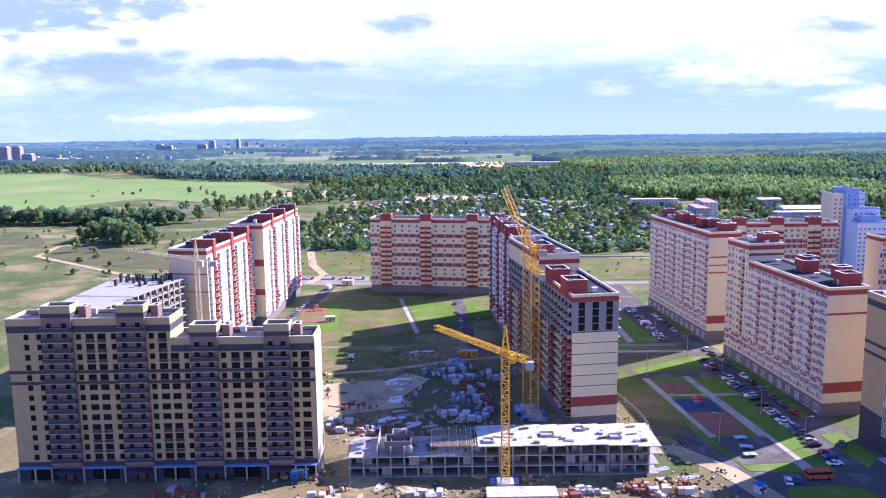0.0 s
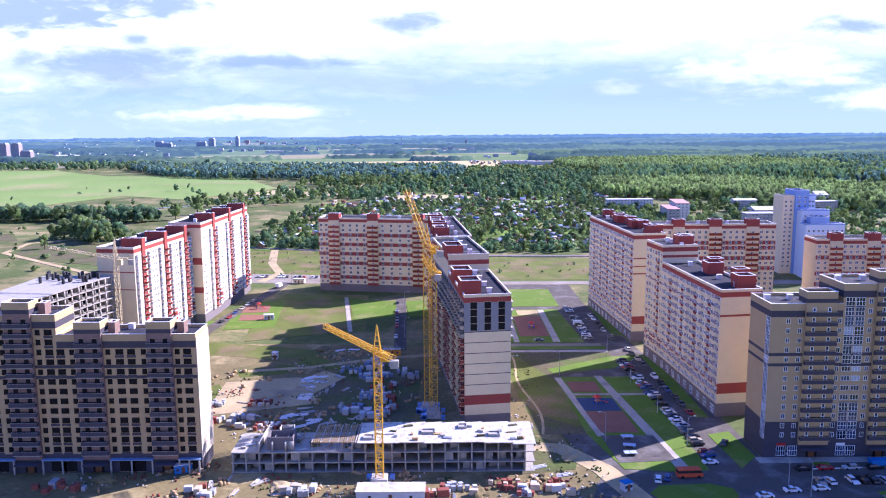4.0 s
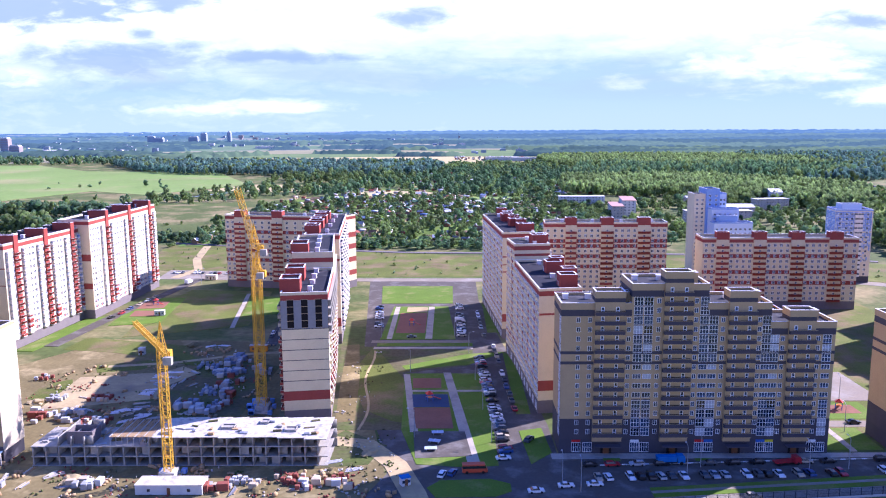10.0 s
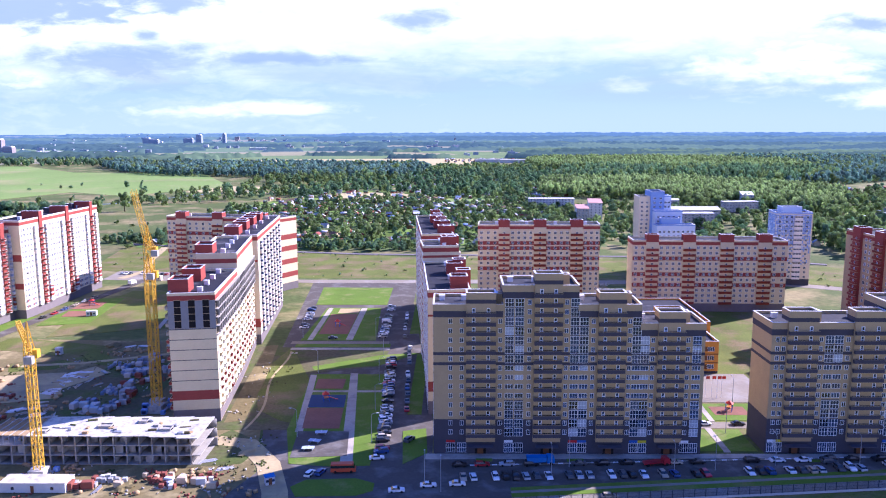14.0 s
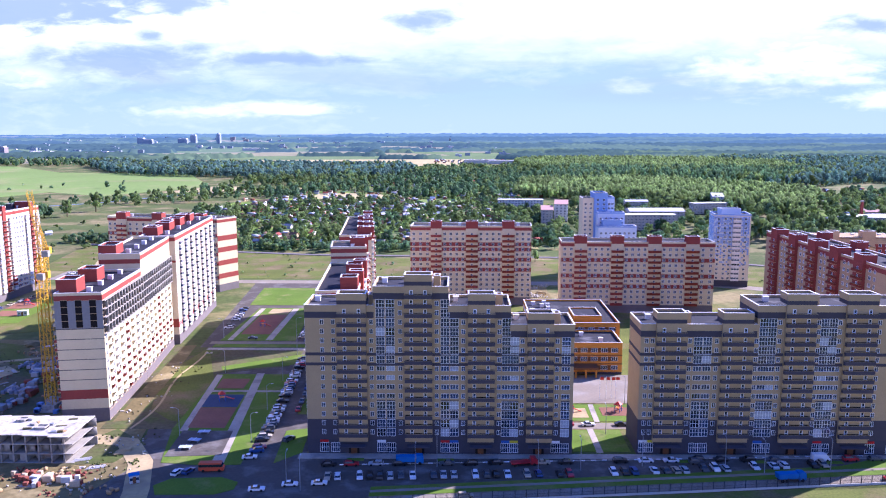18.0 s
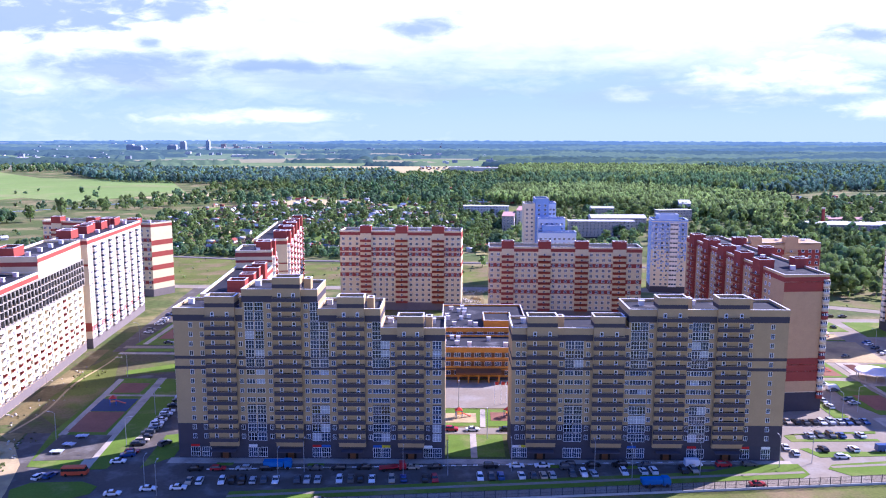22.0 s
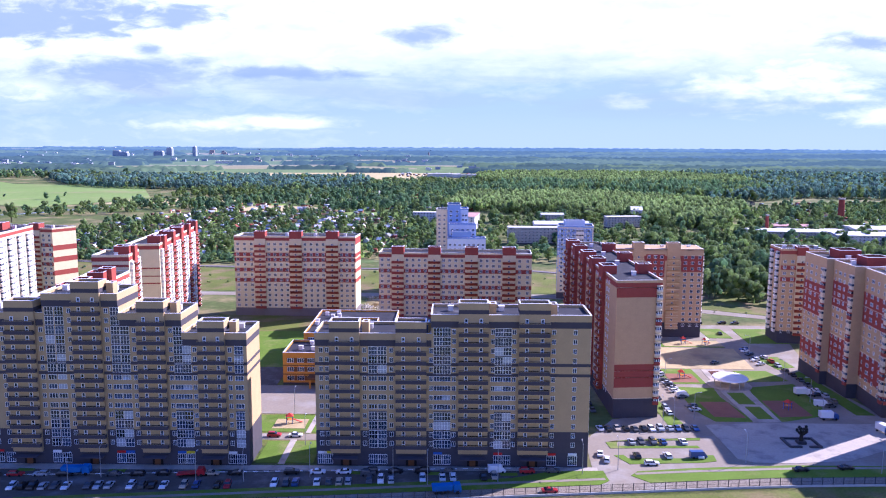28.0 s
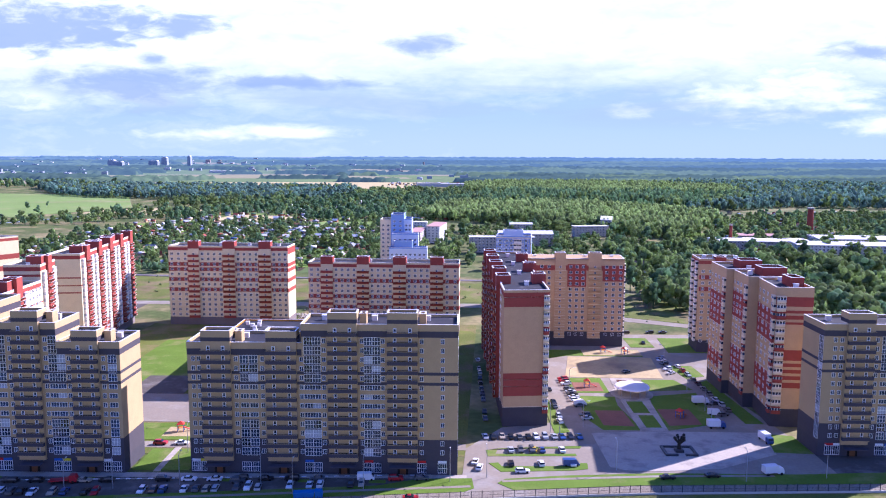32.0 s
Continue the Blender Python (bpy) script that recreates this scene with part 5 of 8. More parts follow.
for x, y, w in ((13, 208, 3), (30, 212, 4), (49, 210, 3.4), (40, 216, 2.6)):
    bm = bmesh.new()
    box(bm, x - 17 - w / 2, x - 17 + w / 2, y - 214 - 1.2, y - 214 + 1.2, 9.0, 9.35)
    ring(bm, [(x - 17 - w / 2, y - 215.4), (x - 17 + w / 2, y - 215.4), (x - 17 + w / 2, y - 212.6), (x - 17 - w / 2, y - 212.6)], 0.2, 9.0, 9.7)
    part("shaft_opening", bm, CONCRETE, frame_a)
TIMBER = mat("raw_timber", (0.42, 0.29, 0.15), 0.9, 0.25, 0.5, 4)
for i in range(22):
    bm = bmesh.new()
    x, y = rng.uniform(-16, 12), rng.uniform(207, 218)
    beam(bm, (x - 17, y - 214, 6.2 + rng.random() * 0.4), (x - 17 + rng.uniform(-1, 1), y - 214 + rng.uniform(2, 4), 6.3 + rng.random() * 0.6), 0.25)
    part("formwork_beam", bm, TIMBER, frame_a)

for i in range(26):
    bm = bmesh.new()
    x = -3.0 + i * 0.62
    beam(bm, (x - 17, -8.6 + 0.5 * rng.random(), 8.75), (x - 17 + rng.uniform(-0.25, 0.25), 4.6 + rng.random(), 8.8), 0.2)
    part("joist", bm, TIMBER if i % 4 else SLABWHITE, frame_a)
for i in range(10):
    for y in (-8.0, -3.5, 1.0, 4.0):
        put("prop", shared("prop", lambda bm: box(bm, -0.06, 0.06, -0.06, 0.06, 0, 2.6), [STEEL]), frame_a, Matrix.Translation((-3.0 + i * 1.7, 214 + y, 6.0)))
for y in (-8.0, -3.5, 1.0, 4.0):
    bm = bmesh.new()
    beam(bm, (-20.2, y, 8.55), (-3.6, y + 0.2, 8.55), 0.18)
    part("ledger", bm, TIMBER, frame_a)

frame_b = thing("concrete_frame", -122, 292, 0, "tall raw concrete frame with open floors", "building site")
poly = [(-136.5, 263), (-117, 263), (-105.5, 321), (-135.5, 321)]
for k in range(13):
    bm = bmesh.new()
    prism(bm, local(frame_b, inset(poly, -0.5 if k % 2 else -0.2)), 3.0 * k - 0.25, 3.0 * k)
    part("floor_slab", bm, CONCRETE, frame_b)
e = Edge(poly[1], poly[2])
for k in range(12):
    for i in range(14):
        put("column", shared("column_b", lambda bm: box(bm, -0.3, 0.3, -0.5, 0.0, 0, 2.75), [CONCRETE]), frame_b, e.m((i + 0.5) * e.length / 14, 3.0 * k))
    for i in range(0, 14, 2):
        put("cross_wall", shared("cross_wall_b", lambda bm: box(bm, -0.12, 0.12, -12, -0.6, 0, 2.75), [CONCRETE]), frame_b, e.m((i + 0.5) * e.length / 14 + 2.4, 3.0 * k))
    # Solid near-black block imitates the shade deep inside the floor.
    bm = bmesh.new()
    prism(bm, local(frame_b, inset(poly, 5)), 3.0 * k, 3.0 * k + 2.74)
    part("core_wall", bm, INNERSHADE, frame_b)
for i in range(26):
    x, y = rng.uniform(-132, -109), rng.uniform(302, 319)
    put("starter_column", shared("starter", lambda bm: box(bm, -0.45, 0.45, -0.45, 0.45, 0, 2.6), [BLACKSTEEL]), frame_b, Matrix.Translation((x, y, 36.0)))


# ---------------------------------------------------------------- tower cranes


def lattice(bm, a, b, w, n, chord=0.22, web=0.13, tri=False):
    """A square lattice girder from a to b, w wide, in n bays."""
    a, b = Vector(a), Vector(b)
    d = b - a
    q = d.to_track_quat("Z", "Y").to_matrix()
    c = [q @ Vector((s * w / 2, t * w / 2, 0)) for s, t in ((-1, -1), (1, -1), (1, 1), (-1, 1))]
    for p in c:
        beam(bm, a + p, b + p, chord)
    for i in range(n):
        p0, p1 = a + d * (i / n), a + d * ((i + 1) / n)
        for k in range(4):
            j = (k + 1) % 4
            beam(bm, p0 + c[k], p0 + c[j], web)
            if i % 2:
                beam(bm, p0 + c[k], p1 + c[j], web)
            else:
                beam(bm, p0 + c[j], p1 + c[k], web)


def crane(x, y, height, apex, jib, counter, w, label, paint=None, chord=0.22, web=0.13):
    """jib and counter: end points from the mast's foot."""
    ob = thing("tower_crane", x, y, 0, label, "crane")
    bm = bmesh.new()
    paint = paint or CRANEYELLOW
    lattice(bm, (0, 0, 2.2), (0, 0, height), w, int(height / w), chord, web)
    part("mast", bm, paint, ob)
    bm = bmesh.new()
    lattice(bm, (0, 0, height + 0.1), jib, w * 0.62, max(6, int((Vector(jib) - Vector((0, 0, height))).length / 1.6)), chord * 0.8, web * 0.8)
    part("jib", bm, paint, ob)
    bm = bmesh.new()
    lattice(bm, (0, 0, height), counter, w * 0.7, 4, chord * 0.8, web * 0.8)
    part("counter_jib", bm, paint, ob)
    bm = bmesh.new()
    for s, t in ((-1, -1), (1, -1), (1, 1), (-1, 1)):
        beam(bm, (s * w / 2, t * w / 2, height), (0, 0, apex), 0.2)
    for i in range(1, 5):
        k = w / 2 * (1 - i / 5)
        z = height + (apex - height) * i / 5
        for s, t, s2, t2 in ((-1, -1, 1, -1), (1, -1, 1, 1), (1, 1, -1, 1), (-1, 1, -1, -1)):
            beam(bm, (s * k, t * k, z), (s2 * k, t2 * k, z), 0.12)
    part("cathead", bm, paint, ob)
    bm = bmesh.new()
    beam(bm, (0, 0, apex), Vector(jib) * 0.8 + Vector((0, 0, height * 0.2)), 0.07)
    beam(bm, (0, 0, apex), counter, 0.07)
    part("tie_rope", bm, BLACKSTEEL, ob)
    bm = bmesh.new()
    box(bm, w / 2 + 0.1, w / 2 + 1.7, -0.9, 0.9, height - 2.6, height - 0.3)
    part("operator_cab", bm, paint, ob)
    bm = bmesh.new()
    cx, cy, cz = counter
    box(bm, cx - 1.1, cx + 1.1, cy - 0.8, cy + 0.8, cz - 2.2, cz - 0.2)
    part("counterweight", bm, CONCRETE, ob)
    bm = bmesh.new()
    box(bm, -3.0, 3.0, -3.0, 3.0, 0.0, 0.5)
    box(bm, -2.2, 2.2, -2.2, 2.2, 0.5, 2.3)
    part("ballast", bm, SLABWHITE, ob)
    bm = bmesh.new()
    for s, t in ((-1, -1), (1, -1), (1, 1), (-1, 1)):
        box(bm, s * 3.2 - 0.7, s * 3.2 + 0.7, t * 3.2 - 0.7, t * 3.2 + 0.7, 0, 1.3)
    box(bm, -4.2, -2.3, -3.9, -2.4, 0.2, 1.8)
    part("bogie", bm, BLUEPANEL, ob)
    return ob


crane(16.9, 197.5, 37.5, 45.2, (-18.3, 27.5, 37.8), (5.2, -9.5, 38.2), 2.0, "yellow tower crane with a lattice jib beside a concrete frame")
crane(29.1, 254.8, 57.5, 64.8, (-7.1, 7.6, 76.0), (4.5, -6.0, 57.0), 2.6, "tall yellow tower crane with a raised jib beside the unfinished block", None, 0.17, 0.09)
crane(31.0, 249.2, 50.0, 55.8, (-3.0, 9.0, 53.5), (1.8, -3.2, 49.6), 2.6, "yellow tower crane standing close to a taller one", None, 0.18, 0.10)
PALECRANE = mat("faded_crane_paint", (0.62, 0.52, 0.30), 0.6, 0.12, 0.6, 4)
crane(-92.0, 292.0, 48.0, 56.0, (-30, 8, 51.5), (7, -2, 48.0), 1.5, "pale yellow tower crane beside the concrete frame", PALECRANE, 0.13, 0.07)

# ---------------------------------------------------------------- school
MOST[0] = 40
school = thing("school", 222, 322, 0, "orange and brown panelled school with a pale flat roof", "school")
front = [(201.5, 292), (240, 292), (240, 312), (201.5, 312)]
rear = [(206, 312.2), (243, 312.2), (243, 358), (206, 358)]
for poly, top in ((front, 13.2), (rear, 16.2)):
    stack(school, poly, [(0, 1.0, PLINTH), (1.0, 4.2, SCHOOLORANGE, 0.02), (4.2, 4.6, BROWNPANEL, 0.05), (4.6, 7.8, SCHOOLORANGE, 0.02), (7.8, 8.2, BROWNPANEL, 0.05), (8.2, top - 0.9, SCHOOLORANGE, 0.02)])
    roof(school, poly, top, SCHOOLORANGE, ROOF)
    for i in (0, 1, 3):
        e = Edge(poly[i], poly[(i + 1) % 4])
        n = int(e.length / 4.2)
        for k in range(3 if top < 15 else 4):
            strips(school, e, 1.9 + 3.6 * k if k < 3 else 12.4, (1.9 + 3.6 * k if k < 3 else 12.4) + 1.9, [e.length * 0.5], round(e.length * 0.92, 1), BROWNPANEL, 0.04)
            for s in spread(1.0, e.length - 1.0, n):
                put("window", window(2.6, 1.8, 3, 1), school, e.m(s, 1.95 + 3.6 * k if k < 3 else 12.45, 0.04))
bm = bmesh.new()
prism(bm, local(school, rect(212, 230, 286.5, 292)), 3.6, 4.4)
part("porch_roof", bm, BROWNPANEL, school)
for x in (213, 217, 221, 225, 229):
    bm = bmesh.new()
    prism(bm, local(school, rect(x - 0.3, x + 0.3, 287, 287.6)), 0.09, 3.598)
    part("porch_column", bm, SCHOOLORANGE, school)
head(school, rect(224, 236, 316, 332), 15.4, 18.4, SCHOOLORANGE, ROOF)
rs = random.Random(9)
vents(school, [(rs.uniform(208, 222), rs.uniform(315, 355)) for _ in range(12)], 15.4)
vents(school, [(rs.uniform(204, 236), rs.uniform(296, 309)) for _ in range(7)], 12.4)

# ---------------------------------------------------------------- blue towers behind
tower = thing("apartment_tower", 345, 476, 0, "pale tower speckled blue with a white balcony column", "apartment tower")
TW = [(333, 470), (354.5, 467.5), (356.5, 484), (335, 486.5)]
stack(tower, TW, [(0, 4, PLINTH), (4, 44.6, PALE)])
roof(tower, TW, 45.5, BLUEPANEL)
head(tower, rect(338, 350, 473, 481), 44.6, 48.5, PALEBLUE)
rt = random.Random(3)
tile = shared("blue_panel", lambda bm: box(bm, -0.45, 0.45, 0, 0.04, 0, 0.9), [BLUEPANEL])
lilac = shared("pale_blue_panel", lambda bm: box(bm, -0.45, 0.45, 0, 0.04, 0, 0.9), [PALEBLUE])
for i in (0, 1, 3):
    e = Edge(TW[i], TW[(i + 1) % 4])
    for z in range(4, 44):
        for s in range(int(e.length)):
            f = (z - 8) / 34.0
            if i == 3 or rt.random() < max(f, 0.0) ** 1.25 * 1.45:
                put("cladding_panel", tile if rt.random() < 0.75 else lilac, tower, e.m(s + 0.5, z + 0.05))
    if i == 0:
        for k in range(14):
            put("balcony", glazed_balcony(4.6, 1.2, WHITEPANEL), tower, e.m(e.length * 0.62, 4 + k * H, 0.0))
            for s in (0.12, 0.3, 0.44, 0.86):
                put("window", window(1.4, 1.4, 2), tower, e.m(e.length * s, 4.7 + k * H, 0.04))

stepped = thing("apartment_tower", 272, 514, 0, "stepped blue and white tower with rounded upper part", "apartment tower")
for x0, x1, y0, y1, top, m in ((257.5, 264.8, 507, 522, 52, PALE), (264.8, 273.5, 505, 522, 55.5, BLUEPANEL), (273.5, 278.6, 507, 522, 52.5, PALEBLUE), (266, 283.5, 497, 504.9, 43.5, PALEBLUE), (265, 289.5, 488, 496.9, 35.5, PALEBLUE)):
    poly = rect(x0, x1, y0, y1)
    stack(stepped, poly, [(0, top - 0.9, m)])
    roof(stepped, poly, top, BLUEPANEL if m is not PALE else PALE)
    e = Edge(poly[0], poly[1])
    for k in range(int((top - 6) / H)):
        for s in spread(0.3, e.length - 0.3, max(2, int(e.length / 3))):
            put("window", window(1.5, 1.4, 2), stepped, e.m(s, 4.5 + k * H))
head(stepped, rect(268, 280, 489.5, 495), 34.6, 39.5, BLUEPANEL)

# ---------------------------------------------------------------- older town: slab houses, sheds, chimneys
MOST[0] = 16
OLDWHITE = mat("weathered_white_panel", (0.56, 0.56, 0.55), 0.9, 0.12, 0.2, 2)
OLDBRICK = mat("grey_silicate_brick", (0.42, 0.38, 0.34), 0.9, 0.12, 0.2, 2)
SHEDROOF = mat("pale_sheet_roof", (0.62, 0.60, 0.60), 0.6, 0.12, 0.1, 1)
PINKWALL = mat("faded_pink_render", (0.45, 0.27, 0.24), 0.9, 0.12, 0.2, 2)


def slab_house(x, y, w, d, floors, rz, wall, label, roofm=None, slope=0.0, name="slab_house"):
    ob = thing(name, x, y, 0, label, "building")
    top = 1.2 + floors * 2.9
    c, s = math.cos(radians(rz)), math.sin(radians(rz))
    poly = [(x + a * c - b * s, y + a * s + b * c) for a, b in ((-w / 2, -d / 2), (w / 2, -d / 2), (w / 2, d / 2), (-w / 2, d / 2))]
    stack(ob, poly, [(0, 1.0, PLINTH), (1.0, top, wall, 0.02)])
    bm = bmesh.new()
    p = local(ob, inset(poly, -0.5))
    prism(bm, p, top, top + 0.35)
    if slope:
        q = [(Vector(p[0]) + Vector(p[3])) / 2, (Vector(p[1]) + Vector(p[2])) / 2]
        lo = [bm.verts.new((*c_, top + 0.351)) for c_ in p]
        hi = [bm.verts.new((*c_, top + slope)) for c_ in q]
        for f in ((lo[0], lo[1], hi[1], hi[0]), (lo[2], lo[3], hi[0], hi[1]), (lo[1], lo[2], hi[1]), (lo[3], lo[0], hi[0])):
            bm.faces.new(f)
    part("roof", bm, roofm or SHEDROOF, ob)
    for i in (0, 3, 1):
        e = Edge(poly[i], poly[(i + 1) % 4])
        for k in range(floors):
            for t in spread(0.8, e.length - 0.8, max(1, int(e.length / 3.6))):
                put("window", window(1.6, 1.5, 2, 1), ob, e.m(t, 2.0 + 2.9 * k, 0.02))
    return ob


slab_house(248, 895, 52, 12, 5, -1, OLDWHITE, "white five-storey panel house among trees")
slab_house(268, 800, 12, 46, 5, -6, OLDBRICK, "pinkish five-storey brick house end-on", PINKWALL)
slab_house(287, 832, 14, 50, 6, -8, OLDWHITE, "pale six-storey panel house end-on", PINKWALL)
slab_house(352, 738, 62, 13, 5, 0, OLDBRICK, "long grey five-storey house behind the estate")
slab_house(380, 800, 56, 22, 4, 0, OLDBRICK, "broad hall with a white sheet roof", SHEDROOF, 3.0)
slab_house(494, 955, 13, 46, 5, -12, OLDWHITE, "white five-storey house with a sloping roof", SHEDROOF, 3.0)
slab_house(462, 885, 40, 12, 4, 10, OLDBRICK, "grey four-storey house among trees")
slab_house(384, 905, 26, 12, 4, 0, OLDBRICK, "ochre four-storey house among trees", SHEDROOF, 2.0)
slab_house(452, 610, 12, 11, 2, 0, OLDBRICK, "two-storey house with a grey roof", ROOFDARK, 4.0)
slab_house(450, 588, 8, 7, 1, 0, OLDWHITE, "small white shed with a sheet roof", SHEDROOF, 2.0)
for x, y, w, d, fl, lab in ((600, 775, 70, 30, 3, "pale workshop hall with sheet roof"), (640, 800, 60, 40, 2, "low workshop hall with sheet roof"), (690, 745, 110, 36, 3, "long factory hall with a pale roof"), (740, 800, 120, 40, 3, "wide factory hall with pale roof"), (660, 850, 90, 26, 2, "low store with a reddish wall")):
    slab_house(x, y, w, d, fl, -6, OLDBRICK if "factory" not in lab else OLDWHITE, lab, SHEDROOF if "red" not in lab else PINKWALL, 1.5, name="factory_hall")
for x, y, hgt, r0, lab in ((593, 800, 22, 1.5, "tall red brick chimney"), (735, 935, 30, 3.2, "stout red brick water tower")):
    ob = thing("chimney", x, y, 0, lab, "chimney")
    bm = bmesh.new()
    bmesh.ops.create_cone(bm, segments=20, radius1=r0 * 1.3, radius2=r0, depth=hgt, cap_ends=True, matrix=Matrix.Translation((0, 0, hgt / 2)))
    part("shaft", bm, RED, ob)
    bm = bmesh.new()
    bmesh.ops.create_cone(bm, segments=20, radius1=r0 * 1.25, radius2=r0 * 1.25, depth=1.6, cap_ends=True, matrix=Matrix.Translation((0, 0, hgt + 0.8)))
    part("rim", bm, OLDBRICK, ob)

# cottages of the garden village
rv = random.Random(21)
ROOFS = [mat("roof_" + n, c, 0.7, 0.15, 0.3, 2) for n, c in (("grey_sheet", (0.26, 0.27, 0.29)), ("white_sheet", (0.60, 0.60, 0.62)), ("red_tile", (0.26, 0.07, 0.05)), ("brown", (0.14, 0.09, 0.06)), ("green", (0.06, 0.13, 0.08)), ("blue", (0.10, 0.16, 0.30)))]
WALLS = [mat("cottage_wall_" + n, c, 0.9, 0.15, 0.4, 3) for n, c in (("white", (0.66, 0.64, 0.6)), ("timber", (0.26, 0.17, 0.09)), ("cream", (0.5, 0.4, 0.25)), ("brick", (0.3, 0.14, 0.09)))]
COT = {}


def cottage(x, y, rz, wi, ri, size):
    key = (wi, ri)
    if key not in COT:
        ob = thing("cottage", 0, 0, 0, "small %s cottage with a %s roof among gardens" % (("white", "timber", "cream", "brick")[wi], ("grey", "white", "red", "brown", "green", "blue")[ri]), "house", "garden village")
        bm = bmesh.new()
        box(bm, -4, 4, -3, 3, 0, 3.2)
        lo = [bm.verts.new(c) for c in ((-3.99, -2.99, 3.2), (-3.99, 2.99, 3.2), (-3.99, 0, 5.4), (3.99, -2.99, 3.2), (3.99, 2.99, 3.2), (3.99, 0, 5.4))]
        bm.faces.new(lo[:3]), bm.faces.new(lo[:2:-1])
        part("wall", bm, WALLS[wi], ob)
        bm = bmesh.new()
        for s in (-1, 1):
            v = [bm.verts.new(c) for c in ((-4.5, s * 3.6, 2.9), (4.5, s * 3.6, 2.9), (4.5, 0, 5.7), (-4.5, 0, 5.7), (-4.5, s * 3.6, 2.75), (4.5, s * 3.6, 2.75), (4.5, 0, 5.55), (-4.5, 0, 5.55))]
            for f in ((0, 1, 2, 3), (4, 5, 6, 7), (0, 1, 5, 4), (1, 2, 6, 5), (3, 0, 4, 7)):
                bm.faces.new([v[i] for i in f])
        bmesh.ops.remove_doubles(bm, verts=bm.verts, dist=0.001)
        part("roof", bm, ROOFS[ri], ob)
        COT[key] = ob
        ob.matrix_basis = pose(x, y, 0, 0, 0, rz) @ Matrix.Diagonal((size, size, size, 1))
        return ob
    return copy_thing(COT[key], pose(x, y, 0, 0, 0, rz) @ Matrix.Diagonal((size, size, size, 1)))


SPOTS = []
for zone, n in (((-90, 255, 640, 1060), 175), ((-30, 330, 1080, 1560), 70), ((640, 900, 960, 1250), 30), ((420, 560, 600, 800), 8), ((-120, -40, 660, 860), 10)):
    for _ in range(n):
        x, y = rv.uniform(*zone[:2]), rv.uniform(*zone[2:])
        SPOTS.append((x, y))
        cottage(x, y, rv.choice((0, 90, 20, -15, 75)), rv.randrange(4), rv.choice((0, 0, 0, 1, 1, 1, 1, 2, 3, 3, 4)), rv.uniform(0.7, 1.0))
for x, y in ((-118, 640), (-205, 700), (-470, 655), (-455, 662)):
    cottage(x, y, rv.uniform(0, 90), rv.randrange(4), 1, 1.0)

# garden plots and the many small sheds and greenhouses, past counting
PLOTS = [mat("plot_" + n, c, 0.95, 0.3, 0.2, 2, random_vary=0.3, island=True) for n, c in (("grass", (0.14, 0.21, 0.035)), ("beds", (0.10, 0.075, 0.045)), ("dry_grass", (0.26, 0.23, 0.09)), ("greens", (0.09, 0.15, 0.03)))]


def scatter_plots(name, label, zone, n, seed, z=0.2):
    r_ = np.random.RandomState(seed)
    verts, faces, slots = [], [], []
    for k in range(n):
        x, y = r_.uniform(zone[0], zone[1]), r_.uniform(zone[2], zone[3])
        w, d = r_.uniform(5, 14), r_.uniform(8, 24)
        verts += [(x - w, y - d, z), (x + w, y - d * r_.uniform(0.8, 1.1), z), (x + w * r_.uniform(0.8, 1.1), y + d, z), (x - w, y + d, z)]
        z += 0.0006
        faces.append([4 * k, 4 * k + 1, 4 * k + 2, 4 * k + 3])
        slots.append(r_.choice(4, p=(0.4, 0.2, 0.18, 0.22)))
    tagged(new(name, mesh_from(name, np.array(verts), [np.array(faces)], slots, PLOTS)), label, "gardens", kind="stuff")


def scatter_huts(name, label, zone, n, seed):
    r_ = np.random.RandomState(seed)
    hut = np.array([[-1, -1, 0], [1, -1, 0], [1, 1, 0], [-1, 1, 0], [-1, -1, 1], [1, -1, 1], [1, 1, 1], [-1, 1, 1], [-1.12, -1.2, 0.95], [1.12, -1.2, 0.95], [1.12, 1.2, 0.95], [-1.12, 1.2, 0.95], [-1.12, 0, 1.62], [1.12, 0, 1.62]], dtype=float)
    quads = np.array([[0, 1, 5, 4], [1, 2, 6, 5], [2, 3, 7, 6], [3, 0, 4, 7], [8, 9, 13, 12], [10, 11, 12, 13], [8, 11, 10, 9]])
    tris = np.array([[8, 12, 11], [9, 10, 13]])
    verts, q, t3, sq, st_ = [], [], [], [], []
    for k in range(n):
        a = r_.choice((0.0, 1.57, 0.3, -0.25)) + r_.uniform(-0.1, 0.1)
        v = hut * np.array([r_.uniform(1.6, 4.2), r_.uniform(1.4, 2.8), r_.uniform(2.0, 3.2)])
        x, y = r_.uniform(zone[0], zone[1]), r_.uniform(zone[2], zone[3])
        verts.append(np.stack([v[:, 0] * math.cos(a) - v[:, 1] * math.sin(a) + x, v[:, 0] * math.sin(a) + v[:, 1] * math.cos(a) + y, v[:, 2] + 0.1], 1))
        q.append(quads + 14 * k)
        t3.append(tris + 14 * k)
        wall_slot, roof_slot = r_.randint(0, 4), 4 + r_.choice(6, p=(0.38, 0.17, 0.12, 0.20, 0.08, 0.05))
        sq += [wall_slot] * 4 + [roof_slot] * 3
        st_ += [wall_slot] * 2
    tagged(new(name, mesh_from(name, np.concatenate(verts), [np.concatenate(q), np.concatenate(t3)], sq + st_, WALLS + ROOFS)), label, "sheds", kind="stuff")


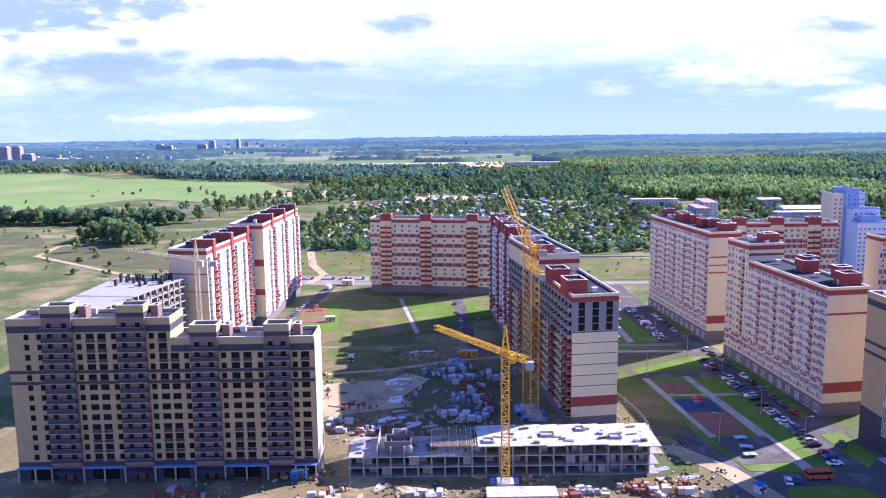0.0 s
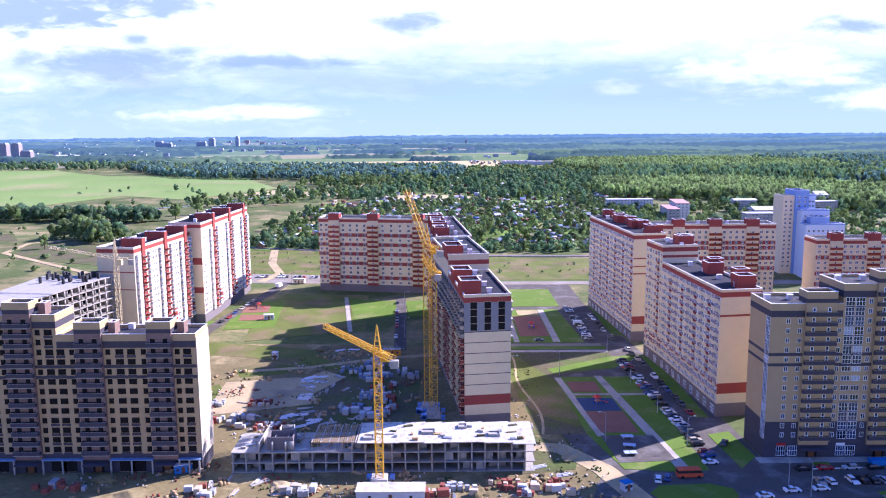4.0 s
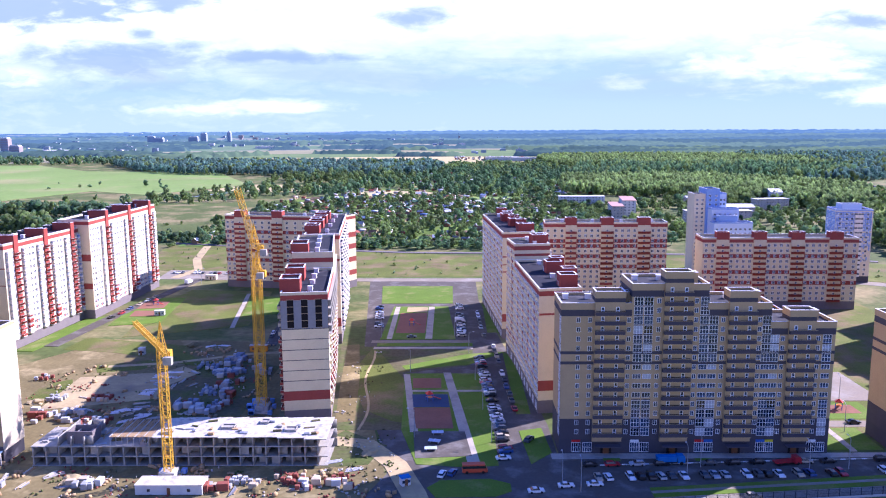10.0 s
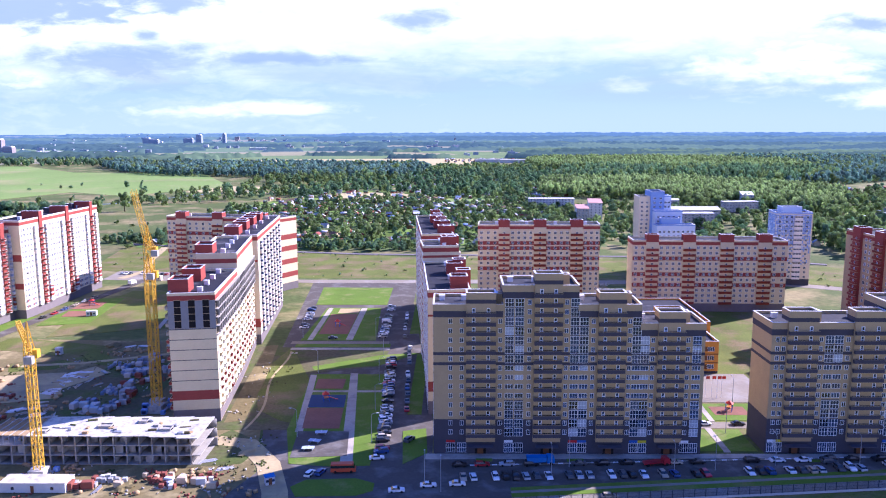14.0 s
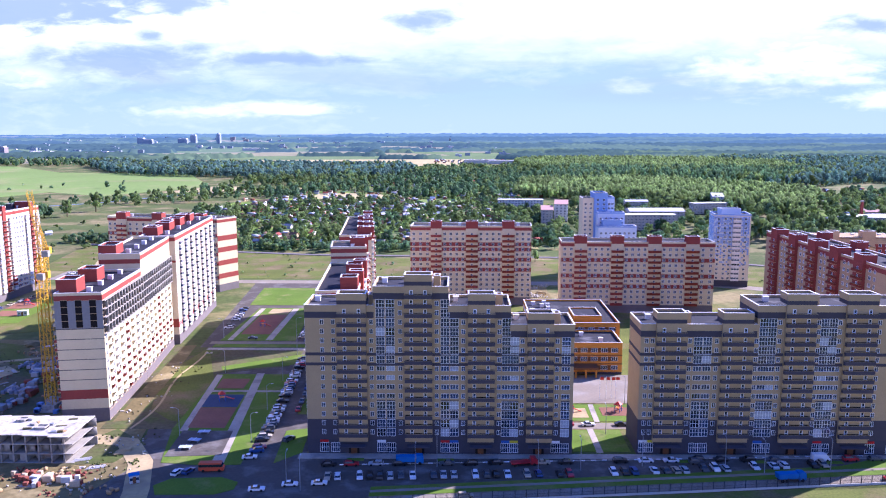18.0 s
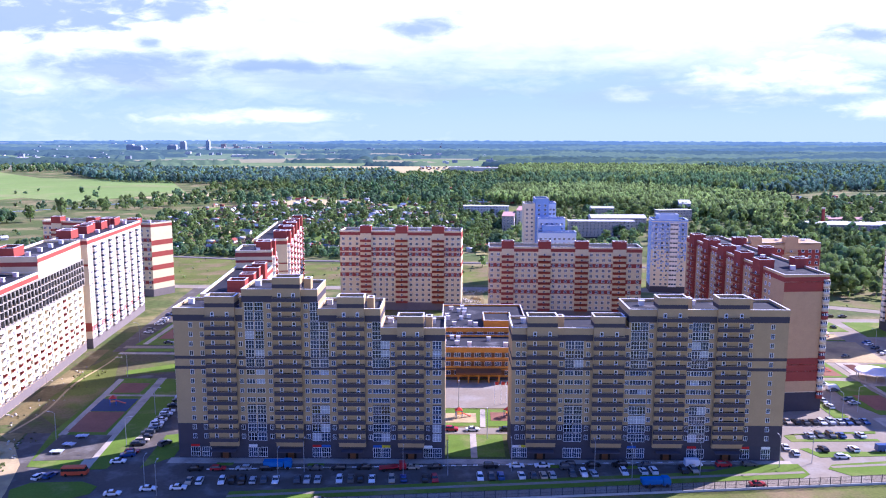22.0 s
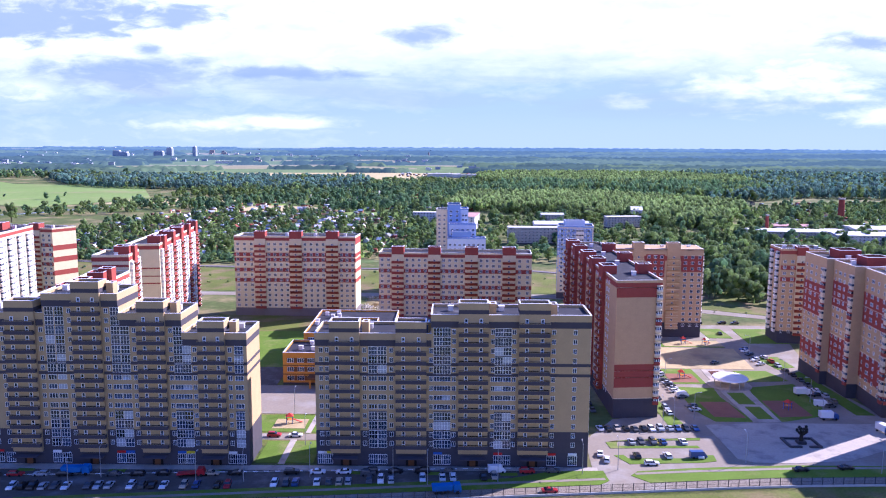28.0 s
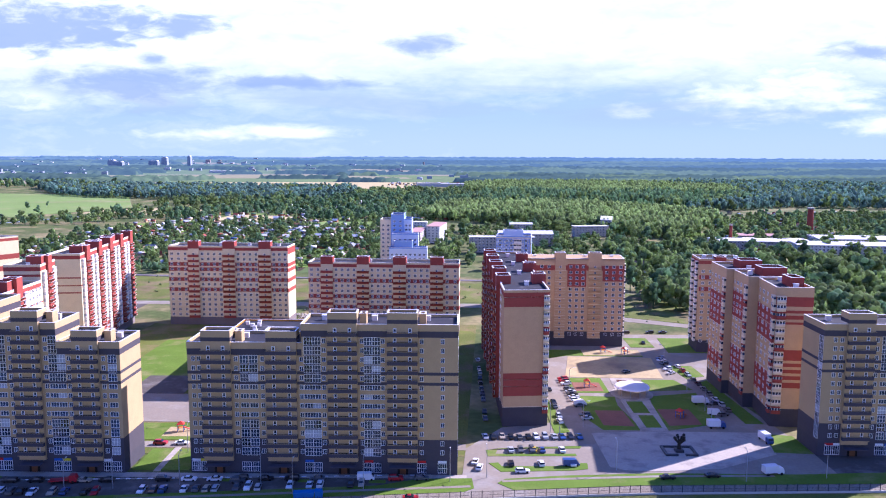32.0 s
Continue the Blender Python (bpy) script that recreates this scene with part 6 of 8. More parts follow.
scatter_plots("garden_plots", "small garden plots of grass, beds and dry ground", (-125, 262, 632, 1090), 420, 61)
scatter_plots("village_plots", "grass plots between the farther cottages", (-60, 320, 1090, 1640), 130, 62)
scatter_huts("garden_sheds", "many small sheds, greenhouses and huts among gardens", (-125, 262, 632, 1090), 330, 63)
scatter_huts("village_sheds", "small houses and sheds farther off among trees", (-60, 300, 1090, 1650), 210, 64)
scatter_huts("far_cottages", "pale cottages beyond the woods", (110, 330, 2170, 2380), 70, 67)
scatter_huts("suburb_houses", "small houses of the suburb among trees", (630, 980, 930, 1260), 150, 65)
scatter_huts("yard_sheds", "sheds and garages round the factory yards", (560, 860, 690, 930), 60, 66)

# ---------------------------------------------------------------- woods


def crown_template(seed, lumps, low, slim):
    """A crown of several uneven clumps of foliage, unit height, as arrays."""
    r = np.random.RandomState(seed)
    bm = bmesh.new()
    bmesh.ops.create_icosphere(bm, subdivisions=1 if low else 2, radius=1.0)
    bv = np.array([v.co[:] for v in bm.verts])
    bf = np.array([[v.index for v in f.verts] for f in bm.faces])
    bm.free()
    verts, faces = [], []
    for k in range(lumps):
        h = 0.28 + 0.62 * (k + 0.5) / lumps
        spreadr = slim * (1.0 - abs(h - 0.5) * 1.3)
        a = r.rand() * 6.28 + k * 2.4
        off = spreadr * (0.62 if lumps < 7 else 0.95) * r.rand() ** 0.5
        c = np.array([math.cos(a) * off, math.sin(a) * off, h])
        k2 = min(1.0, (6.0 / lumps) ** 0.45)
        rad = np.array([slim * (0.42 + 0.2 * r.rand()), slim * (0.42 + 0.2 * r.rand()), 0.17 + 0.1 * r.rand()]) * k2
        v = bv * (0.72 + 0.56 * r.rand(len(bv), 1)) * rad + c
        faces.append(bf + sum(len(q) for q in verts))
        verts.append(v)
    # a short trunk
    t = np.array([[-0.02, -0.02, 0], [0.02, -0.02, 0], [0, 0.025, 0], [-0.012, -0.012, 0.45], [0.012, -0.012, 0.45], [0, 0.015, 0.45]])
    n = sum(len(q) for q in verts)
    verts.append(t)
    faces.append(np.array([[0, 1, 4], [0, 4, 3], [1, 2, 5], [1, 5, 4], [2, 0, 3], [2, 3, 5]]) + n)
    return np.concatenate(verts), np.concatenate(faces)


def inside(px, py, poly):
    ok = np.zeros(len(px), bool)
    j = len(poly) - 1
    for i in range(len(poly)):
        xi, yi, xj, yj = *poly[i], *poly[j]
        ok ^= ((yi > py) != (yj > py)) & (px < (xj - xi) * (py - yi) / (yj - yi + 1e-9) + xi)
        j = i
    return ok


def wood(name, label, poly, spacing, h0, h1, material, low=False, slim=0.32, keep=1.0, seed=1, lumps=6):
    r = np.random.RandomState(seed)
    xs_, ys_ = [p[0] for p in poly], [p[1] for p in poly]
    gx, gy = np.meshgrid(np.arange(min(xs_), max(xs_), spacing), np.arange(min(ys_), max(ys_), spacing))
    px = gx.ravel() + r.uniform(-0.5, 0.5, gx.size) * spacing
    py = gy.ravel() + r.uniform(-0.5, 0.5, gx.size) * spacing
    ok = inside(px, py, poly) & (r.rand(len(px)) < keep)
    for glade in GLADES:
        ok &= ~inside(px, py, glade)
    px, py = px[ok], py[ok]
    kinds = [crown_template(seed * 10 + k, lumps, low, slim * (0.8 + 0.15 * k)) for k in range(4)]
    verts, faces, base = [], [], 0
    pick = r.randint(0, 4, len(px))
    for k, (tv, tf) in enumerate(kinds):
        sel = np.where(pick == k)[0]
        if not len(sel):
            continue
        hgt = r.uniform(h0, h1, len(sel))
        a = r.uniform(0, 6.28, len(sel))
        wide = r.uniform(0.8, 1.25, len(sel))
        co, si = np.cos(a) * wide, np.sin(a) * wide
        x = tv[None, :, 0] * co[:, None] - tv[None, :, 1] * si[:, None]
        y = tv[None, :, 0] * si[:, None] + tv[None, :, 1] * co[:, None]
        v = np.stack([x * hgt[:, None] + px[sel][:, None], y * hgt[:, None] + py[sel][:, None], np.repeat(tv[None, :, 2], len(sel), 0) * hgt[:, None] - 0.3], 2)
        f = tf[None] + (np.arange(len(sel)) * len(tv))[:, None, None] + base
        verts.append(v.reshape(-1, 3))
        faces.append(f.reshape(-1, 3))
        base += len(sel) * len(tv)
    if not verts:
        return None
    f = np.concatenate(faces)
    # every fifth tree or so is of another, yellower or darker kind
    per = [len(tf_) for _, tf_ in kinds]
    other = np.concatenate([np.repeat(r.rand(int((pick == k).sum())) < 0.22, per[k]) for k in range(4) if (pick == k).any()])
    ob = new(name, mesh_from(name, np.concatenate(verts), [f], other.astype(int), [material, LEAFDARK if material is LEAF else LEAF]))
    return tagged(ob, label, "trees", kind="stuff")


BELT = [(-760, 1960), (-600, 1720), (-477, 1590), (-330, 1560), (-200, 1500), (-77, 1500), (40, 1470), (80, 1700), (60, 1930), (-450, 1990), (-800, 2060)]
wood("belt_of_trees", "dark mixed belt of trees beyond the meadow", BELT, 12, 12, 22, HAZELEAF, True, 0.34, 0.8, 2, 11)
wood("belt_edge_trees", "leafy trees before the dark belt", [(-230, 1330), (-60, 1300), (40, 1330), (40, 1470), (-77, 1500), (-200, 1480)], 15, 10, 20, LEAF, True, 0.34, 0.55, 41, 14)
wood("tree_row", "row of dense leafy trees at the meadow's edge", [(-560, 830), (-430, 840), (-290, 815), (-270, 850), (-420, 885), (-560, 880)], 8.5, 12, 19, LEAFDARK, True, 0.4, 0.75, 3, 22)
wood("tree_clump", "clump of leafy trees by the fallow field", [(-330, 700), (-262, 662), (-250, 690), (-305, 735)], 9, 12, 22, LEAF, True, 0.4, 0.9, 4, 24)
wood("bushes", "low bushes in the rough grass", [(-560, 560), (-130, 500), (-110, 800), (-560, 800)], 20, 2, 5, LEAF, True, 0.6, 0.4, 5, 7)
wood("meadow_bushes", "scattered bushes on the meadow", [(-600, 1080), (-250, 1000), (-200, 1250), (-600, 1420)], 40, 4, 12, LEAFDARK, True, 0.5, 0.3, 6, 8)
wood("stream_trees", "trees along the stream", [(-330, 980), (-240, 960), (-60, 1120), (-70, 1300), (-240, 1180)], 15, 5, 17, LEAF, True, 0.38, 0.6, 7, 18)
wood("garden_trees", "fruit trees and bushes of the garden village", [(-130, 640), (260, 630), (270, 1080), (20, 1100), (-140, 900)], 7.5, 2.6, 7.0, LEAF, True, 0.5, 0.58, 8, 10)
wood("garden_tall_trees", "taller trees here and there in the gardens", [(-130, 640), (260, 630), (270, 1080), (20, 1100), (-140, 900)], 24, 8, 15, LEAF, True, 0.36, 0.6, 28, 22)
wood("hedge", "dark hedge along the estate's field", [(-170, 650), (0, 606), (180, 598), (180, 622), (0, 634), (-160, 680)], 6.5, 4, 9, LEAFDARK, True, 0.5, 0.85, 9, 16)
wood("village_trees", "tall dark trees between cottages", [(-120, 1080), (250, 1070), (262, 1250), (340, 1500), (350, 1700), (60, 1700), (-60, 1350)], 12.5, 7, 17, LEAFDARK, True, 0.36, 0.58, 10, 14)
wood("birch_wood", "pale green birch wood with a ragged edge", [(252, 1085), (275, 1094), (300, 1086), (328, 1062), (352, 1044), (392, 1050), (420, 1022), (470, 962), (505, 905), (545, 868), (590, 898), (640, 1010), (672, 1060), (690, 1150), (655, 1190), (630, 1240), (575, 1300), (540, 1370), (470, 1395), (400, 1340), (352, 1372), (300, 1350), (268, 1240), (262, 1160)], 7.6, 12, 18.5, LEAFPALE, True, 0.25, 0.93, 11, 9)
wood("conifer_edge", "tall dark conifers behind the birches", [(262, 1250), (300, 1360), (400, 1350), (470, 1400), (545, 1380), (640, 1250), (700, 1330), (880, 1480), (900, 1660), (730, 1720), (400, 1750), (345, 1600), (335, 1480)], 11.5, 12, 23, LEAFDARK, True, 0.27, 0.72, 42, 9)
wood("far_birch_wood", "pale birch wood farther off", [(330, 1790), (380, 1765), (450, 1750), (560, 1725), (640, 1745), (730, 1738), (800, 1700), (890, 1672), (950, 1740), (1010, 2050), (900, 2250), (760, 2330), (420, 2330), (330, 2150)], 11.5, 13, 20, LEAFPALE, True, 0.27, 0.93, 43, 7)
wood("dark_wood", "dark conifer wood", [(700, 1330), (770, 1290), (900, 1385), (1050, 1350), (1300, 1300), (1600, 2200), (1000, 2420), (900, 2260), (1010, 2050), (950, 1740), (890, 1660), (880, 1480)], 13, 12, 22, HAZELEAF, True, 0.3, 0.95, 12, 7)
wood("mixed_wood", "mixed wood behind the village", [(70, 1690), (330, 1640), (345, 1990), (60, 1950)], 14, 6, 14, LEAF, True, 0.45, 0.6, 29, 8)
wood("roadside_trees", "leafy trees behind the estate", [(425, 470), (480, 440), (560, 560), (560, 760), (450, 720), (430, 560)], 10, 10, 20, LEAF, True, 0.38, 0.65, 13, 30)
wood("town_trees", "trees round the panel houses", [(215, 620), (420, 600), (450, 720), (540, 930), (470, 1000), (300, 945), (220, 930)], 12, 6, 14, LEAF, True, 0.4, 0.5, 14, 22)
wood("factory_trees", "trees round the factory halls", [(540, 640), (800, 620), (900, 960), (620, 980), (560, 760)], 13, 8, 16, LEAF, True, 0.4, 0.5, 15, 16)
wood("suburb_trees", "trees of the far suburb", [(620, 960), (1000, 900), (1100, 1260), (690, 1130)], 12, 8, 15, LEAF, True, 0.38, 0.5, 16, 14)
wood("thicket", "thicket of young trees beyond the square", [(470, 430), (600, 400), (800, 560), (820, 625), (560, 640), (560, 560)], 10, 7, 19, LEAF, True, 0.4, 0.75, 31, 22)
wood("far_left_trees", "tree belts beyond the meadow", [(-1500, 2020), (-740, 1990), (-760, 2260), (-1500, 2300)], 17, 10, 18, LEAFDARK, True, 0.42, 0.5, 17, 6)
wood("glade_trees", "leafy trees between the wood and the panel houses", [(300, 940), (470, 915), (540, 800), (565, 840), (610, 970), (690, 1130), (600, 1065), (460, 1005)], 11, 8, 17, LEAF, True, 0.38, 0.7, 36, 16)
wood("estate_weeds", "weeds and low bushes on the rough strip", [(-110, 500), (40, 494), (320, 490), (420, 420), (470, 450), (330, 555), (60, 585), (-120, 625)], 12, 0.7, 2.2, LEAF, True, 0.7, 0.4, 18, 3)

# single trees on the meadow side


def tree(x, y, hgt, seed, material, label):
    ob = thing("tree", x, y, 0, label, "tree")
    tv, tf = crown_template(seed, 34, True, 0.36)
    n = len(tv) - 6
    crown = mesh_from("crown", tv[:n] * hgt, [tf[:-6]], np.zeros(len(tf) - 6), [material])
    c = new("crown", crown)
    c.parent = ob
    bm = bmesh.new()
    bmesh.ops.create_cone(bm, segments=8, radius1=0.03 * hgt, radius2=0.008 * hgt, depth=0.75 * hgt, cap_ends=True, matrix=Matrix.Translation((0, 0, 0.375 * hgt)))
    for k in range(4):
        beam(bm, (0, 0, (0.25 + 0.1 * k) * hgt), (math.cos(k * 1.9) * 0.2 * hgt, math.sin(k * 1.9) * 0.2 * hgt, (0.45 + 0.1 * k) * hgt), 0.012 * hgt)
    part("trunk", bm, BARK, ob)


for i, (x, y, hgt, m) in enumerate(((-372, 935, 16, LEAF), (-262, 850, 20, LEAF), (-255, 905, 24, LEAF), (-300, 640, 13, LEAF), (40, 662, 15, LEAFPALE), (60, 655, 17, LEAFPALE), (-10, 668, 12, LEAF), (225, 650, 15, LEAFPALE),
                                  (232, 560, 9, LEAFPALE), (-560, 1960, 30, LEAFDARK), (305, 700, 14, LEAFPALE), (-240, 655, 12, LEAF))):
    tree(x, y, hgt, 70 + i, m, "broad leafy tree standing alone in rough grass" if i < 10 else "leafy tree by the houses")

# ---------------------------------------------------------------- distance: hazy woods and fields climbing to the skyline


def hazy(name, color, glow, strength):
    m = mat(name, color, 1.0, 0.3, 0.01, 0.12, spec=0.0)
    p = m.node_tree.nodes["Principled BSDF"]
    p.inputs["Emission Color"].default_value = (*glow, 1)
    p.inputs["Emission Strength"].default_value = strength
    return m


# Haze is painted: blue glow grows and base colour dims ring by ring.
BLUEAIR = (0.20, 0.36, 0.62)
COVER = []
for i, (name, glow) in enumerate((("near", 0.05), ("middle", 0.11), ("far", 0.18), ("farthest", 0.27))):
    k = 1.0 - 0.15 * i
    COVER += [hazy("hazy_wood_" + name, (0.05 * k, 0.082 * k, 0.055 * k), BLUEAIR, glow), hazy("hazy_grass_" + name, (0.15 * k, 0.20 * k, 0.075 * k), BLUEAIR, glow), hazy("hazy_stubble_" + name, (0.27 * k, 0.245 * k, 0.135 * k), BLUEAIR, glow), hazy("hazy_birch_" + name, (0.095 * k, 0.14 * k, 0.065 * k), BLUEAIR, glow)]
NA, NR = 640, 92
aa = np.radians(np.linspace(18, 152, NA + 1))
rr = 2460 + (4945 - 2460) * np.linspace(0, 1, NR + 1) ** 1.15
ground_z = np.where(rr < 2600, 0.0, 58.0 * (np.maximum(rr - 2600, 0) / 2350.0) ** 1.15)
gx, gy = 160 + rr[:, None] * np.cos(aa)[None], rr[:, None] * np.sin(aa)[None]
land = np.array([[noise.noise(Vector((x * 0.0017, y * 0.0032, 1.7))) + 0.45 * noise.noise(Vector((x * 0.006, y * 0.009, 4.1))) for x, y in zip(p, q)] for p, q in zip(gx, gy)])
lump = np.random.RandomState(5).rand(*land.shape)
limit = np.where(gx > 300, -0.42, 0.0) - 0.25 * ((gx > -700) & (gx <= 300) & (gy > 3600))
tan_strip = (gx > -930) & (gx < 170 + 60 * land) & (rr[:, None] > 2740 + 60 * land) & (rr[:, None] < 3010 - 0.25 * np.maximum(gx + 400, 0) + 120 * land)
woody = (land > limit) & ~tan_strip
tall = np.where(woody, 7 + 9 * lump, 0.5)
tall[0] = 0.2
tall[-1] = 1.0
tall[-6:] = np.minimum(tall[-6:], 3 + 3 * lump[-6:])
verts = np.stack([gx, gy, ground_z[:, None] + tall], 2).reshape(-1, 3)
ii, jj = np.meshgrid(np.arange(NR), np.arange(NA), indexing="ij")
q0 = (ii * (NA + 1) + jj).ravel()
faces = np.stack([q0, q0 + 1, q0 + NA + 2, q0 + NA + 1], 1)[:, ::-1]
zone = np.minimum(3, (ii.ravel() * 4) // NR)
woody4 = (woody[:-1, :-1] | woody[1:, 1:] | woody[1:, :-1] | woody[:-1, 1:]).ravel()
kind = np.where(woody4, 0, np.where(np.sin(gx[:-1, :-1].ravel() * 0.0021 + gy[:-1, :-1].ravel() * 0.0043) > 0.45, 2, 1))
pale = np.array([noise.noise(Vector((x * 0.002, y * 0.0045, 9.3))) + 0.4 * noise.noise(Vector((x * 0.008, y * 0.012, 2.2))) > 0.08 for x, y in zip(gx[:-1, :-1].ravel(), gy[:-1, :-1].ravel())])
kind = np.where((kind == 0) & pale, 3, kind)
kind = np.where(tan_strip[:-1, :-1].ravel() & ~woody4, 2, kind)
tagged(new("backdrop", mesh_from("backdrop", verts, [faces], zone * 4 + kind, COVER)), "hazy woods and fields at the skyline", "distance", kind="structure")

# ---------------------------------------------------------------- vehicles
PAINT = {n: mat("car_paint_" + n, c, 0.3, 0.03, 0.5, 3, spec=0.6) for n, c in (("white", (0.75, 0.75, 0.76)), ("silver", (0.42, 0.44, 0.46)), ("black", (0.02, 0.02, 0.022)), ("blue", (0.03, 0.07, 0.22)), ("red", (0.38, 0.02, 0.03)), ("graphite", (0.09, 0.095, 0.10)), ("beige", (0.42, 0.36, 0.27)), ("yellow", (0.6, 0.42, 0.02)), ("green", (0.05, 0.16, 0.12)))}
CARGLASS = mat("car_glass", (0.02, 0.025, 0.03), 0.08, 0.02, spec=0.6)
ORANGEPAINT = mat("orange_bus_paint", (0.52, 0.09, 0.04), 0.4, 0.05)
BLUETARP = mat("blue_tarpaulin", (0.04, 0.16, 0.42), 0.6, 0.12)
CAR = {}


def profile(bm, pts, w0, w1=None):
    """A side outline (x, z) drawn across the width, a little narrower towards its top."""
    zmax, zmin = max(p[1] for p in pts), min(p[1] for p in pts)
    w1 = w1 or w0

    def half(z):
        return w0 / 2 + (w1 - w0) / 2 * (z - zmin) / (zmax - zmin)
    a = [bm.verts.new((x, -half(z), z)) for x, z in pts]
    b = [bm.verts.new((x, half(z), z)) for x, z in pts]
    bm.faces.new(a[::-1]), bm.faces.new(b)
    for i in range(len(pts)):
        j = (i + 1) % len(pts)
        bm.faces.new((a[i], a[j], b[j], b[i]))


def wheels(ob, xs_, w, r):
    me = MESH.get(("wheel", r))
    if me is None:
        bm = bmesh.new()
        bmesh.ops.create_cone(bm, segments=14, radius1=r, radius2=r, depth=0.22, cap_ends=True, matrix=Matrix.Rotation(math.pi / 2, 4, "X"))
        me = bpy.data.meshes.new("wheel")
        bm.to_mesh(me)
        bm.free()
        me.materials.append(TYRE)
        MESH[("wheel", r)] = me
    for x in xs_:
        for s in (-1, 1):
            o = new("wheel", me)
            o.parent, o.matrix_basis = ob, Matrix.Translation((x, s * (w / 2 - 0.1), r))


def vehicle(kind, colour, x, y, rz, z=0.05):
    key = (kind, colour)
    if key in CAR:
        return copy_thing(CAR[key], pose(x, y, z, 0, 0, rz))
    what = {"sedan": "saloon car", "hatch": "hatchback car", "suv": "tall estate car", "van": "delivery van", "truck": "box lorry"}[kind]
    ob = thing("van" if kind == "van" else "lorry" if kind == "truck" else "car", x, y, z, "parked %s %s on the asphalt" % (colour, what), "vehicle", "parked vehicles", rz=rz)
    paint = PAINT[colour]
    bm = bmesh.new()
    if kind in ("sedan", "hatch", "suv"):
        h = 0.25 if kind == "suv" else 0.0
        L = 2.2
        profile(bm, [(-L, 0.3), (L, 0.3), (L + 0.08, 0.6), (L - 0.1, 0.78 + h), (0.95, 0.92 + h), (-L + 0.7, 0.95 + h), (-L, 0.92 + h), (-L - 0.06, 0.6)], 1.76)
        shell = part("body", bm, paint, ob)
        back = -1.55 if kind == "sedan" else -2.05
        bm = bmesh.new()
        profile(bm, [(back, 0.951 + h), (0.94, 0.931 + h), (0.25, 1.4 + h), (back + 0.6 if kind == "sedan" else back + 0.25, 1.4 + h)], 1.66, 1.3)
        part("cabin_glass", bm, CARGLASS, shell)
        bm = bmesh.new()
        profile(bm, [(0.22, 1.401 + h), (0.12, 1.46 + h), (back + 0.75 if kind == "sedan" else back + 0.4, 1.46 + h), (back + 0.62 if kind == "sedan" else back + 0.27, 1.401 + h)], 1.3, 1.2)
        part("roof", bm, paint, shell)
        wheels(ob, (-1.35, 1.35), 1.76, 0.33)
    elif kind == "van":
        profile(bm, [(-2.6, 0.35), (2.5, 0.35), (2.6, 0.8), (2.3, 1.15), (1.7, 1.9), (1.45, 2.25), (-2.6, 2.3)], 1.95, 1.8)
        part("body", bm, paint, ob)
        bm = bmesh.new()
        profile(bm, [(2.33, 1.2), (2.36, 1.24), (1.76, 1.93), (1.72, 1.9)], 1.7, 1.6)
        part("windscreen", bm, CARGLASS, ob)
        wheels(ob, (-1.7, 1.7), 1.95, 0.36)
    else:
        box(bm, -3.2, 1.2, -1.15, 1.15, 0.9, 3.1)
        part("cargo_box", bm, PAINT["white"] if colour == "blue" else paint, ob)
        bm = bmesh.new()
        profile(bm, [(1.3, 0.5), (3.1, 0.5), (3.15, 1.3), (2.8, 2.3), (1.3, 2.35)], 2.1, 2.0)
        part("cab", bm, paint, ob)
        bm = bmesh.new()
        profile(bm, [(3.14, 1.4), (3.18, 1.42), (2.86, 2.2), (2.82, 2.2)], 1.8, 1.8)
        part("windscreen", bm, CARGLASS, ob)
        wheels(ob, (-2.2, 2.2), 2.2, 0.45)
    CAR[key] = ob
    return ob


rc = random.Random(12)
COLOURS = ("white", "white", "white", "silver", "silver", "black", "black", "black", "graphite", "graphite", "blue", "red", "beige", "graphite", "black")


def car_row(x0, y0, x1, y1, step, rz, fill=0.85, jitter=0.25, flip=True):
    d = math.hypot(x1 - x0, y1 - y0)
    n = int(d / step)
    for i in range(n + 1):
        if rc.random() > fill:
            continue
        k = i / max(1, n)
        vehicle(rc.choice(("sedan", "sedan", "hatch", "hatch", "suv")), rc.choice(COLOURS), x0 + (x1 - x0) * k + rc.uniform(-jitter, jitter), y0 + (y1 - y0) * k + rc.uniform(-jitter, jitter), rz + rc.uniform(-2.5, 2.5) + (180 if flip and rc.random() < 0.5 else 0))


car_row(112.6, 214, 111.2, 252, 2.75, 12, 0.85)
car_row(110.6, 258, 108.0, 312, 2.75, 10, 0.7)
car_row(118.2, 250, 114.5, 335, 7.2, 93, 0.8)
car_row(101.4, 342, 100.6, 408, 2.8, 6, 0.75)
car_row(61.5, 358, 57.5, 408, 4.0, 5, 0.65)
car_row(111.5, 345, 109.5, 405, 7.0, 92, 0.7)
car_row(134, 196.5, 206, 199.6, 2.9, 95, 0.72)
car_row(216, fence_y(216) + 13.4, 281, fence_y(281) + 13.0, 2.9, 95, 0.68)
car_row(136, 204.6, 206, 207, 6.6, 3, 0.75)
car_row(222, 208.4, 306, 211, 7.4, 3, 0.6)
car_row(318.5, 245.6, 351, 246.6, 2.75, 95, 0.95)
car_row(323.5, 233.8, 346.5, 234.6, 3.0, 93, 0.75)
car_row(326, 222.6, 345, 223.4, 4.6, 92, 0.7)
car_row(356.6, 262, 354.2, 322, 3.4, 12, 0.62)
car_row(346.4, 262, 346.8, 300, 5.2, 96, 0.5)
car_row(407.5, 262, 408.5, 292, 4.2, 18, 0.5)
car_row(403, 322, 405, 350, 2.9, 30, 0.8)
car_row(411.8, 262, 409.4, 336, 6.6, 92, 0.8)
